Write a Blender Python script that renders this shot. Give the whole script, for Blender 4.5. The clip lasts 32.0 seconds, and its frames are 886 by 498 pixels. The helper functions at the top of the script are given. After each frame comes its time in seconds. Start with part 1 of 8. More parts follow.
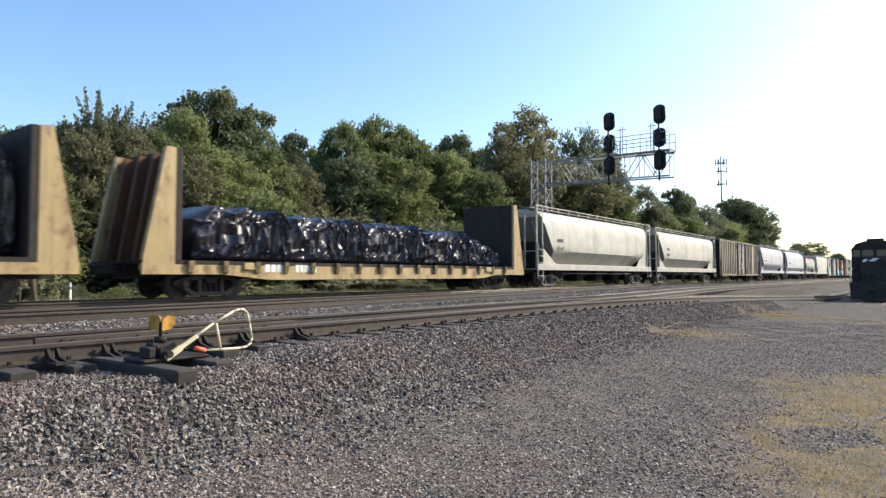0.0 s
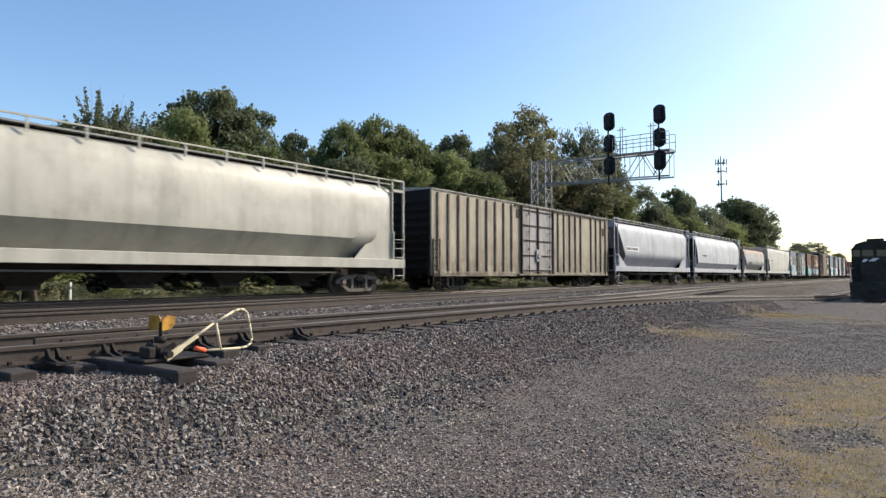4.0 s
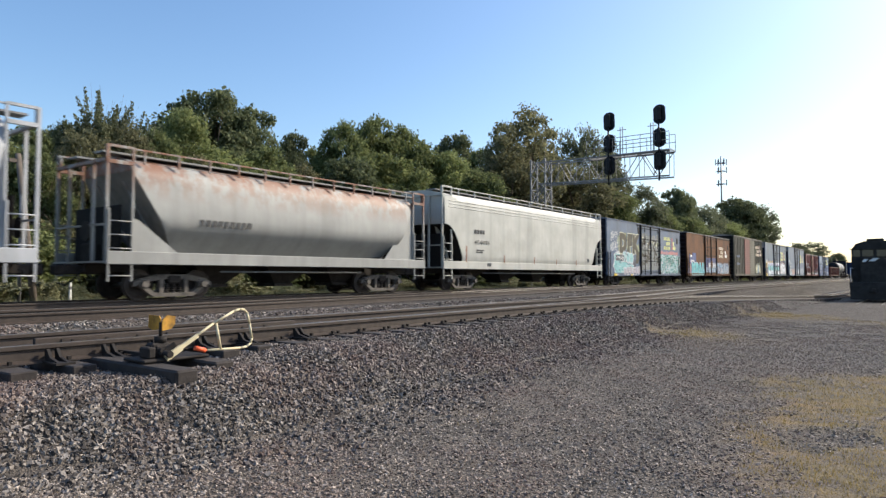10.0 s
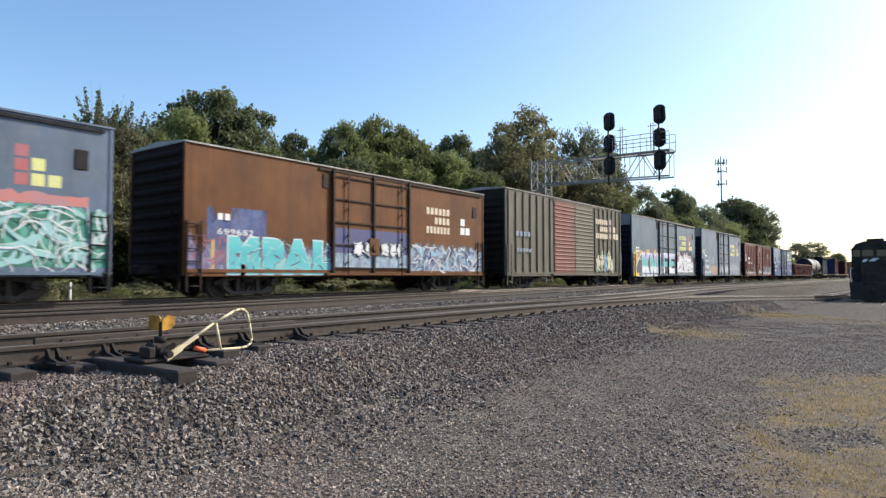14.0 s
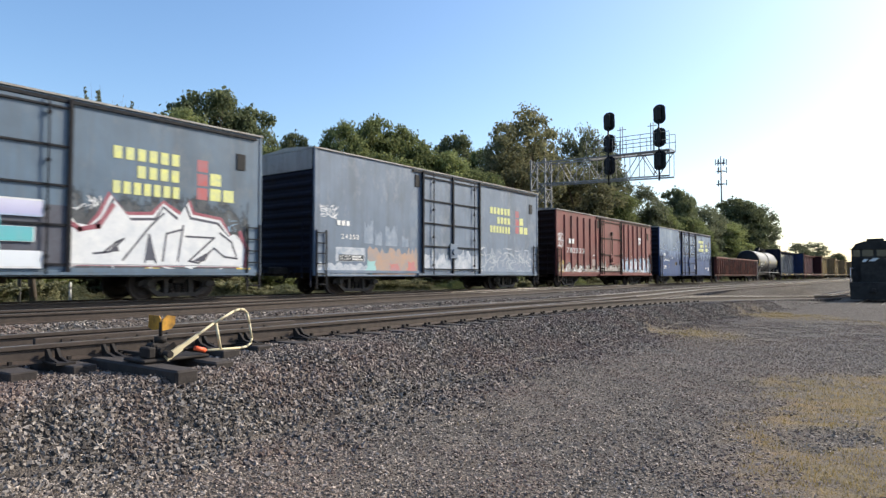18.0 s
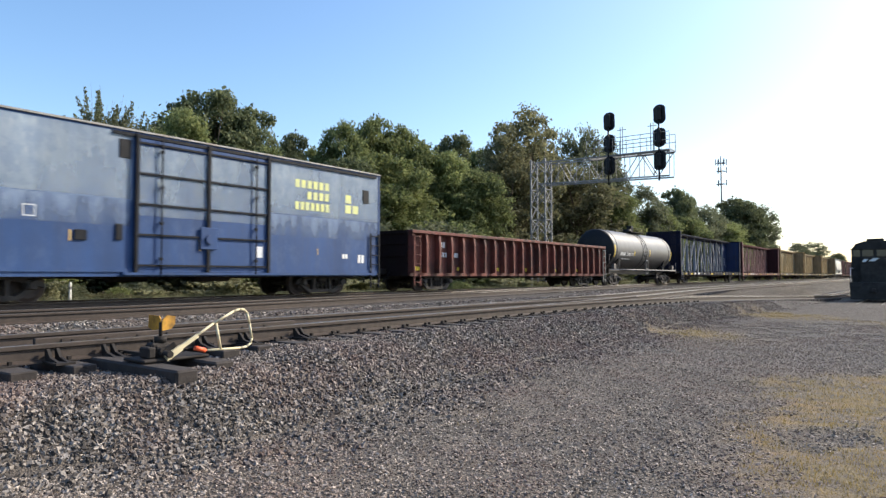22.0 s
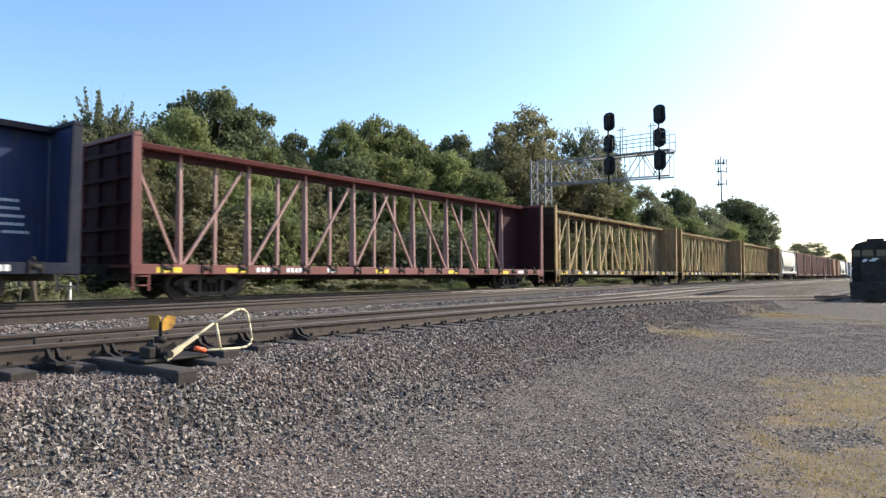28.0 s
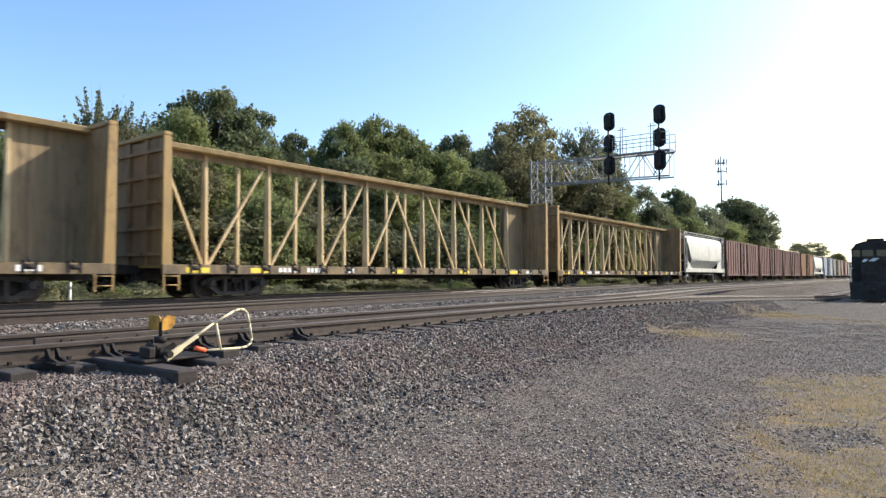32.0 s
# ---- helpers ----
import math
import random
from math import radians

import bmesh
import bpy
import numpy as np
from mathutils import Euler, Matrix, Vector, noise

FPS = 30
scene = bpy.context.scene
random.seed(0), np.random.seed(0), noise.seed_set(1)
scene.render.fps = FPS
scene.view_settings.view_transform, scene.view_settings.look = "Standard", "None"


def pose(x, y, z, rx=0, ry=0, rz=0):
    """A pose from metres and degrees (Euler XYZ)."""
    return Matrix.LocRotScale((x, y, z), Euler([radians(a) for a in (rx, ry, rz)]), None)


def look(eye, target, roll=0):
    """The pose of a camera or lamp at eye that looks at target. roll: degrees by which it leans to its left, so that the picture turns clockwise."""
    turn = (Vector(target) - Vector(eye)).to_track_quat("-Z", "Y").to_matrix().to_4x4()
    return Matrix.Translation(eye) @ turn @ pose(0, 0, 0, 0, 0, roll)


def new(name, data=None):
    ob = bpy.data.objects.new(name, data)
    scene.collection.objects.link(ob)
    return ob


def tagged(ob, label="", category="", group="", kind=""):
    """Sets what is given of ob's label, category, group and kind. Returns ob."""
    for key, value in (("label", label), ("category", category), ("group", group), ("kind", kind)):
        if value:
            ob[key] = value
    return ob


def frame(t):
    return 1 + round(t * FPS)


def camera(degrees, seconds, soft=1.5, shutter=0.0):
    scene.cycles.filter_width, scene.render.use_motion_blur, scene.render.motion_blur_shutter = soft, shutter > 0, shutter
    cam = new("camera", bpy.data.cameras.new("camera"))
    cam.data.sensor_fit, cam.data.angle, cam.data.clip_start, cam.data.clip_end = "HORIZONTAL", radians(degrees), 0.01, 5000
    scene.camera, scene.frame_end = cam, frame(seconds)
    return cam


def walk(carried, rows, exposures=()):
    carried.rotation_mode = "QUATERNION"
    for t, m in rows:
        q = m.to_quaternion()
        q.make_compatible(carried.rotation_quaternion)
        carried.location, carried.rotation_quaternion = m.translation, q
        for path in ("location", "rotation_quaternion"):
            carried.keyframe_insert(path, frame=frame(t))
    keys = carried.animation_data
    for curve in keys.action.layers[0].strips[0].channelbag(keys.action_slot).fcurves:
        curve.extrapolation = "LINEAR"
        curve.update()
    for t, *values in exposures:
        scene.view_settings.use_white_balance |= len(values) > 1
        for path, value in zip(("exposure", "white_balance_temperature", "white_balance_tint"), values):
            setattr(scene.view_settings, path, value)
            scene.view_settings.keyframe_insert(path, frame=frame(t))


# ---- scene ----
# ---------------------------------------------------------------- camera and its walk
# z = 0 is the top of the rails; the train's tracks run along +y, the train comes towards -y.
EYE = (0.0, 0.0, 0.69)
cam = camera(69.07, 32.0, soft=1.4, shutter=0.22)
walk(cam, [(0, pose(*EYE, 92.35, 0, 36.8)), (32, pose(*EYE, 92.35, 0, 36.8))], [(t, 0.86 + e) for t, e in ((0, -0.02), (1, -0.05), (2, -0.22), (3, -0.33), (6, -0.33), (9, -0.34), (13, -0.27), (17, -0.26), (19, -0.26), (21.5, -0.17), (23, 0.03), (25, 0.03), (28, 0.05), (32, 0.04))])

# ---------------------------------------------------------------- world, sun
SUN_AZ, SUN_EL = 31.0, 36.0     # degrees: clockwise from +y, above the horizon
world = bpy.data.worlds.new("sky")
scene.world = world
world.use_nodes = True
wn = world.node_tree
sky = wn.nodes.new("ShaderNodeTexSky")
sky.sky_type = "NISHITA"
sky.sun_disc = False
sky.sun_elevation, sky.sun_rotation = radians(SUN_EL), radians(SUN_AZ)
sky.air_density, sky.dust_density, sky.ozone_density = 1.0, 1.35, 1.6
background = wn.nodes["Background"]
background.inputs["Strength"].default_value = 0.15
tone = wn.nodes.new("ShaderNodeHueSaturation")
tone.inputs["Saturation"].default_value = 1.16
wn.links.new(sky.outputs["Color"], tone.inputs["Color"])
wn.links.new(tone.outputs["Color"], background.inputs["Color"])
sun = new("sun", bpy.data.lights.new("sun", "SUN"))
sun.data.energy, sun.data.angle, sun.data.color = 4.0, radians(1.1), (1.0, 0.9, 0.74)
_s = Vector((math.sin(radians(SUN_AZ)) * math.cos(radians(SUN_EL)), math.cos(radians(SUN_AZ)) * math.cos(radians(SUN_EL)), math.sin(radians(SUN_EL))))
sun.matrix_world = look(_s * 60, (0, 0, 0))

# ---------------------------------------------------------------- materials
def mat_of(name, rough=0.7, metal=0.0):
    m = bpy.data.materials.new(name)
    m.use_nodes = True
    b = m.node_tree.nodes["Principled BSDF"]
    b.inputs["Roughness"].default_value, b.inputs["Metallic"].default_value = rough, metal
    return m, m.node_tree, b


def node(nt, kind, **inputs):
    n = nt.nodes.new(kind)
    for k, v in inputs.items():
        n.inputs[k.replace("_", " ")].default_value = v
    return n


def ramp(nt, src, stops):
    r = nt.nodes.new("ShaderNodeValToRGB")
    while len(r.color_ramp.elements) < len(stops):
        r.color_ramp.elements.new(0.5)
    for e, (p, c) in zip(r.color_ramp.elements, stops):
        e.position, e.color = p, (*c, 1) if len(c) == 3 else c
    nt.links.new(src, r.inputs["Fac"])
    return r.outputs["Color"]


def mixed(nt, fac, a, b):
    m = nt.nodes.new("ShaderNodeMix")
    m.data_type = "RGBA"
    for sock, v in ((m.inputs[0], fac), (m.inputs[6], a), (m.inputs[7], b)):
        if isinstance(v, (int, float)):
            sock.default_value = v
        elif isinstance(v, tuple):
            sock.default_value = (*v, 1)
        else:
            nt.links.new(v, sock)
    return m.outputs[2]


def noise_of(nt, scale, detail=4.0, rough=0.6, coord="Object", stretch=None):
    tc = nt.nodes.new("ShaderNodeTexCoord")
    src = tc.outputs[coord]
    if stretch:
        mp = nt.nodes.new("ShaderNodeMapping")
        mp.inputs["Scale"].default_value = stretch
        nt.links.new(src, mp.inputs["Vector"])
        src = mp.outputs["Vector"]
    n = node(nt, "ShaderNodeTexNoise", Scale=scale, Detail=detail, Roughness=rough)
    nt.links.new(src, n.inputs["Vector"])
    return n.outputs["Fac"]


def bump(nt, b, src, strength, distance):
    n = node(nt, "ShaderNodeBump", Strength=strength, Distance=distance)
    nt.links.new(src, n.inputs["Height"])
    nt.links.new(n.outputs["Normal"], b.inputs["Normal"])


def paint(name, col, rust=0.25, rust_col=(0.13, 0.06, 0.03), rough=0.55, streak=0.35, dirt=(0.07, 0.06, 0.05), spread=0.12, metal=0.0, cut=(0.52, 0.66), zone=None, gloss=0.55):
    """Weathered coach paint: faded patches, downward dirt streaks and rust."""
    m, nt, b = mat_of(name, rough, metal)
    col = tuple(0.7 * v for v in col)
    b.inputs["Specular IOR Level"].default_value = gloss
    big = noise_of(nt, 0.7, 3)
    hi, lo = tuple(min(1, c * (1 + spread)) for c in col), tuple(c * (1 - spread) for c in col)
    c = mixed(nt, ramp(nt, big, [(0.35, (0, 0, 0)), (0.65, (1, 1, 1))]), lo, hi)
    band = noise_of(nt, 1.0, 2, 0.5, stretch=(0.02, 1.1, 0.06))      # sheet by sheet
    c = mixed(nt, ramp(nt, band, [(0.38, (0.3, 0.3, 0.3)), (0.5, (0, 0, 0))]), c, tuple(v * 0.5 for v in col))
    st = noise_of(nt, 1.0, 5, 0.65, stretch=(5, 5, 0.35))
    f = ramp(nt, st, [(0.45, (0, 0, 0)), (0.75, (streak, streak, streak))])
    c = mixed(nt, f, c, dirt)
    ru = noise_of(nt, 1.7, 8, 0.72, stretch=(1, 1, 0.6))
    f = ramp(nt, ru, [(cut[0], (0, 0, 0)), (cut[1], (rust, rust, rust))])
    if zone:    # rust, and the tank's painted underside shade, kept to a band of heights
        tc, sp = nt.nodes.new("ShaderNodeTexCoord"), nt.nodes.new("ShaderNodeSeparateXYZ")
        nt.links.new(tc.outputs["Object"], sp.inputs[0])
        mr, ml = nt.nodes.new("ShaderNodeMapRange"), nt.nodes.new("ShaderNodeMath")
        mr.inputs["From Min"].default_value, mr.inputs["From Max"].default_value = zone
        ml.operation = "MULTIPLY"
        nt.links.new(sp.outputs["Z"], mr.inputs["Value"])
        nt.links.new(mr.outputs["Result"], ml.inputs[0])
        nt.links.new(f, ml.inputs[1])
        f = ml.outputs[0]
    c = mixed(nt, f, c, rust_col)
    nt.links.new(c, b.inputs["Base Color"])
    fine = noise_of(nt, 14, 4)
    r = nt.nodes.new("ShaderNodeMapRange")
    r.inputs["To Min"].default_value, r.inputs["To Max"].default_value = rough - 0.12, min(1, rough + 0.2)
    nt.links.new(fine, r.inputs["Value"])
    nt.links.new(r.outputs["Result"], b.inputs["Roughness"])
    bump(nt, b, noise_of(nt, 3.0, 4), 0.25, 0.02)
    return m


def plain(name, col, rough=0.6, metal=0.0, var=0.2, scale=6.0, relief=0.0):
    m, nt, b = mat_of(name, rough, metal)
    n = noise_of(nt, scale, 5, 0.65)
    lo, hi = tuple(c * (1 - var) for c in col), tuple(min(1, c * (1 + var)) for c in col)
    nt.links.new(mixed(nt, ramp(nt, n, [(0.3, (0, 0, 0)), (0.7, (1, 1, 1))]), lo, hi), b.inputs["Base Color"])
    if relief:
        bump(nt, b, noise_of(nt, scale * 4, 5), 0.6, relief)
    return m


def leafy(name, dark, light, var=0.35):
    m, nt, b = mat_of(name, 0.75)
    b.inputs["Specular IOR Level"].default_value = 0.2
    g = nt.nodes.new("ShaderNodeNewGeometry")
    oi = nt.nodes.new("ShaderNodeObjectInfo")
    c = mixed(nt, g.outputs["Random Per Island"], dark, light)
    hs = node(nt, "ShaderNodeHueSaturation")
    mr = nt.nodes.new("ShaderNodeMapRange")
    mr.inputs["To Min"].default_value, mr.inputs["To Max"].default_value = 1 - var * 0.5, 1 + var * 0.5
    nt.links.new(oi.outputs["Random"], mr.inputs["Value"])
    nt.links.new(mr.outputs["Result"], hs.inputs["Value"])
    nt.links.new(c, hs.inputs["Color"])
    nt.links.new(hs.outputs["Color"], b.inputs["Base Color"])
    t = nt.nodes.new("ShaderNodeBsdfTranslucent")
    nt.links.new(hs.outputs["Color"], t.inputs["Color"])
    mx = nt.nodes.new("ShaderNodeMixShader")
    mx.inputs[0].default_value = 0.5
    nt.links.new(b.outputs[0], mx.inputs[1])
    nt.links.new(t.outputs[0], mx.inputs[2])
    nt.links.new(mx.outputs[0], nt.nodes["Material Output"].inputs["Surface"])
    return m


def stones(name, dark, mid, light, rough=0.85):
    m, nt, b = mat_of(name, rough)
    g = nt.nodes.new("ShaderNodeNewGeometry")
    c = ramp(nt, g.outputs["Random Per Island"], [(0.0, dark), (0.45, mid), (0.8, light), (1.0, tuple(min(1, v * 1.5) for v in light))])
    n = noise_of(nt, 0.8, 3)
    c = mixed(nt, ramp(nt, n, [(0.4, (0, 0, 0)), (0.65, (0.35, 0.35, 0.35))]), c, (0.2, 0.12, 0.1))
    nt.links.new(c, b.inputs["Base Color"])
    return m


def ground_mat():
    """Gravel lot, ballast bed and verge: grey stone with fine grain, brown and dry-grass patches."""
    m, nt, b = mat_of("ground", 0.95)
    tc = nt.nodes.new("ShaderNodeTexCoord")
    vor = node(nt, "ShaderNodeTexVoronoi", Scale=60.0, Randomness=1.0)
    nt.links.new(tc.outputs["Object"], vor.inputs["Vector"])
    cell = ramp(nt, vor.outputs["Color"], [(0.1, (0.02, 0.018, 0.017)), (0.5, (0.1, 0.093, 0.086)), (0.9, (0.27, 0.255, 0.24))])
    fine = ramp(nt, noise_of(nt, 120, 3), [(0.3, (0.04, 0.037, 0.034)), (0.7, (0.18, 0.17, 0.16))])
    c = mixed(nt, 0.3, cell, fine)
    big = ramp(nt, noise_of(nt, 0.35, 5, 0.65), [(0.42, (0, 0, 0)), (0.62, (0.75, 0.75, 0.75))])
    c = mixed(nt, big, c, mixed(nt, 0.5, fine, (0.17, 0.15, 0.135)))
    sp = nt.nodes.new("ShaderNodeSeparateXYZ")
    nt.links.new(tc.outputs["Object"], sp.inputs[0])
    # soil and dry turf beyond the tracks
    mr = nt.nodes.new("ShaderNodeMapRange")
    mr.inputs["From Min"].default_value, mr.inputs["From Max"].default_value = -21.5, -23.0
    nt.links.new(sp.outputs["X"], mr.inputs["Value"])
    turf = ramp(nt, noise_of(nt, 2.5, 6, 0.7), [(0.3, (0.05, 0.06, 0.02)), (0.7, (0.16, 0.15, 0.06))])
    c = mixed(nt, mr.outputs["Result"], c, turf)
    # damp, oily and dusty patches of hand to arm size, a darker tone further along the lot
    pt = ramp(nt, noise_of(nt, 2.2, 6, 0.7), [(0.34, (0.55, 0.55, 0.55)), (0.5, (1, 1, 1)), (0.68, (1.45, 1.42, 1.38))])
    ml = nt.nodes.new("ShaderNodeMix")
    ml.data_type, ml.blend_type = "RGBA", "MULTIPLY"
    ml.inputs[0].default_value = 1.0
    nt.links.new(c, ml.inputs[6])
    nt.links.new(pt, ml.inputs[7])
    c = ml.outputs[2]
    far = nt.nodes.new("ShaderNodeMapRange")
    far.inputs["From Min"].default_value, far.inputs["From Max"].default_value = 9.0, 26.0
    far.inputs["To Max"].default_value = 0.9
    nt.links.new(sp.outputs["Y"], far.inputs["Value"])
    c = mixed(nt, far.outputs["Result"], c, ramp(nt, noise_of(nt, 1.3, 6, 0.7), [(0.35, (0.034, 0.03, 0.028)), (0.65, (0.07, 0.063, 0.059))]))
    # straw-coloured turf where the "turf" attribute is painted, ruts and pale dust along the lot
    at = nt.nodes.new("ShaderNodeAttribute")
    at.attribute_name = "turf"
    straw = ramp(nt, noise_of(nt, 9, 6, 0.75), [(0.3, (0.125, 0.105, 0.045)), (0.55, (0.26, 0.215, 0.095)), (0.75, (0.38, 0.31, 0.15))])
    ochre = ramp(nt, noise_of(nt, 9, 6, 0.75), [(0.3, (0.17, 0.11, 0.045)), (0.55, (0.36, 0.245, 0.095)), (0.75, (0.5, 0.36, 0.16))])
    straw = mixed(nt, ramp(nt, noise_of(nt, 1.1, 4, 0.6), [(0.45, (0, 0, 0)), (0.62, (1, 1, 1))]), straw, ochre)
    k = nt.nodes.new("ShaderNodeMath")
    k.operation = "MULTIPLY"
    nt.links.new(at.outputs["Fac"], k.inputs[0])
    nt.links.new(ramp(nt, noise_of(nt, 4, 5, 0.7), [(0.4, (0.0, 0.0, 0.0)), (0.62, (0.8, 0.8, 0.8))]), k.inputs[1])
    c = mixed(nt, k.outputs[0], c, straw)
    rut = ramp(nt, noise_of(nt, 1.0, 4, 0.6, stretch=(0.9, 0.09, 1)), [(0.4, (0, 0, 0)), (0.7, (0.25, 0.25, 0.25))])
    c = mixed(nt, rut, c, mixed(nt, 0.5, c, (0.2, 0.175, 0.16)))
    beside = nt.nodes.new("ShaderNodeMapRange")
    beside.inputs["From Min"].default_value, beside.inputs["From Max"].default_value = -4.6, -6.2
    nt.links.new(sp.outputs["X"], beside.inputs["Value"])
    lines = ramp(nt, noise_of(nt, 1.0, 5, 0.7, stretch=(2.4, 0.05, 1)), [(0.36, (0.42, 0.4, 0.38)), (0.5, (0.8, 0.8, 0.8)), (0.66, (1.2, 1.2, 1.2))])
    ls = nt.nodes.new("ShaderNodeMix")
    ls.data_type, ls.blend_type = "RGBA", "MULTIPLY"
    nt.links.new(beside.outputs["Result"], ls.inputs[0])
    nt.links.new(c, ls.inputs[6])
    nt.links.new(lines, ls.inputs[7])
    c = ls.outputs[2]
    warm = nt.nodes.new("ShaderNodeMix")
    warm.data_type, warm.blend_type = "RGBA", "MULTIPLY"
    warm.inputs[0].default_value, warm.inputs[7].default_value = 1.0, (0.74, 0.665, 0.595, 1)
    nt.links.new(c, warm.inputs[6])
    nt.links.new(warm.outputs[2], b.inputs["Base Color"])
    bump(nt, b, vor.outputs["Distance"], 0.9, 0.015)
    return m


M = dict(
    ground=ground_mat(),
    gravel=stones("gravel", (0.06, 0.048, 0.039), (0.165, 0.136, 0.112), (0.33, 0.28, 0.235)),
    ballast=stones("ballast", (0.024, 0.02, 0.017), (0.086, 0.072, 0.062), (0.205, 0.18, 0.16)),
    pale_stone=stones("pale_stone", (0.035, 0.03, 0.026), (0.12, 0.106, 0.094), (0.26, 0.235, 0.21)),
    rail=plain("rail_steel", (0.045, 0.033, 0.027), 0.7, 0.2, 0.35, 8),
    railtop=plain("rail_head", (0.2, 0.183, 0.168), 0.4, 0.8, 0.2, 10),
    tie=plain("creosoted_wood", (0.035, 0.028, 0.025), 0.9, 0, 0.45, 5, 0.01),
    steel=plain("dark_steel", (0.03, 0.026, 0.024), 0.75, 0.1, 0.4, 5),
    truck=plain("truck_casting", (0.12, 0.105, 0.092), 0.8, 0.1, 0.45, 4),
    # truck casting again, with the deep shade under a car in its colour
    shaded=plain("shaded_casting", (0.035, 0.031, 0.029), 0.75, 0.1, 0.5, 4),
    wheel=plain("wheel_steel", (0.05, 0.04, 0.036), 0.6, 0.5, 0.3, 6),
    bright=plain("worn_tread", (0.4, 0.38, 0.36), 0.3, 0.9),
    galv=plain("galvanised_steel", (0.2, 0.2, 0.2), 0.55, 0.3, 0.2, 3),
    black=plain("black_paint", (0.012, 0.012, 0.014), 0.5, 0, 0.3, 4),
    loco=plain("locomotive_black", (0.045, 0.041, 0.038), 0.85, 0, 0.35, 2),
    glass=plain("cab_glass", (0.02, 0.025, 0.03), 0.08, 0, 0.1),
    white=plain("white_paint", (0.75, 0.75, 0.73), 0.6, 0, 0.1, 4),
    yellow=plain("yellow_paint", (0.72, 0.52, 0.05), 0.6, 0, 0.15, 4),
    lever=plain("cream_yellow_lever", (0.58, 0.5, 0.32), 0.5, 0, 0.12, 8),
    target=plain("orange_target", (0.4, 0.2, 0.02), 0.6, 0, 0.55, 9),
    orange=plain("orange_grip", (0.85, 0.13, 0.04), 0.5, 0, 0.1, 8),
    bark=plain("bark", (0.1, 0.075, 0.055), 0.95, 0, 0.4, 6, 0.03),
    log=plain("weathered_log", (0.13, 0.105, 0.085), 0.9, 0, 0.3, 5, 0.01),
    tarp=plain("black_tarpaulin", (0.015, 0.013, 0.019), 0.27, 0, 0.3, 3, 0.01),
    board=plain("bulkhead_boards", (0.026, 0.021, 0.018), 0.9, 0, 0.4, 4),
    leaf_a=leafy("leaves_deep", (0.075, 0.095, 0.048), (0.175, 0.195, 0.105)),
    leaf_b=leafy("leaves_mid", (0.1, 0.125, 0.05), (0.235, 0.265, 0.115)),
    leaf_c=leafy("leaves_feathery", (0.095, 0.11, 0.06), (0.23, 0.24, 0.14)),
    leaf_d=leafy("leaves_light", (0.115, 0.145, 0.052), (0.27, 0.295, 0.125)),
    leaf_e=leafy("leaves_olive", (0.105, 0.107, 0.055), (0.235, 0.225, 0.125)),
    leaf_f=leafy("leaves_grey_green", (0.1, 0.115, 0.068), (0.225, 0.24, 0.15)),
    straw=leafy("dry_grass", (0.15, 0.12, 0.048), (0.4, 0.3, 0.13)),
    weed=leafy("verge_weeds", (0.2, 0.21, 0.11), (0.42, 0.41, 0.26)),
)
M["tarp"].node_tree.nodes["Principled BSDF"].inputs["Specular IOR Level"].default_value = 0.5
for k in ("black", "steel"):
    M[k].node_tree.nodes["Principled BSDF"].inputs["Specular IOR Level"].default_value = 0.2
M["loco"].node_tree.nodes["Principled BSDF"].inputs["Specular IOR Level"].default_value = 0.06

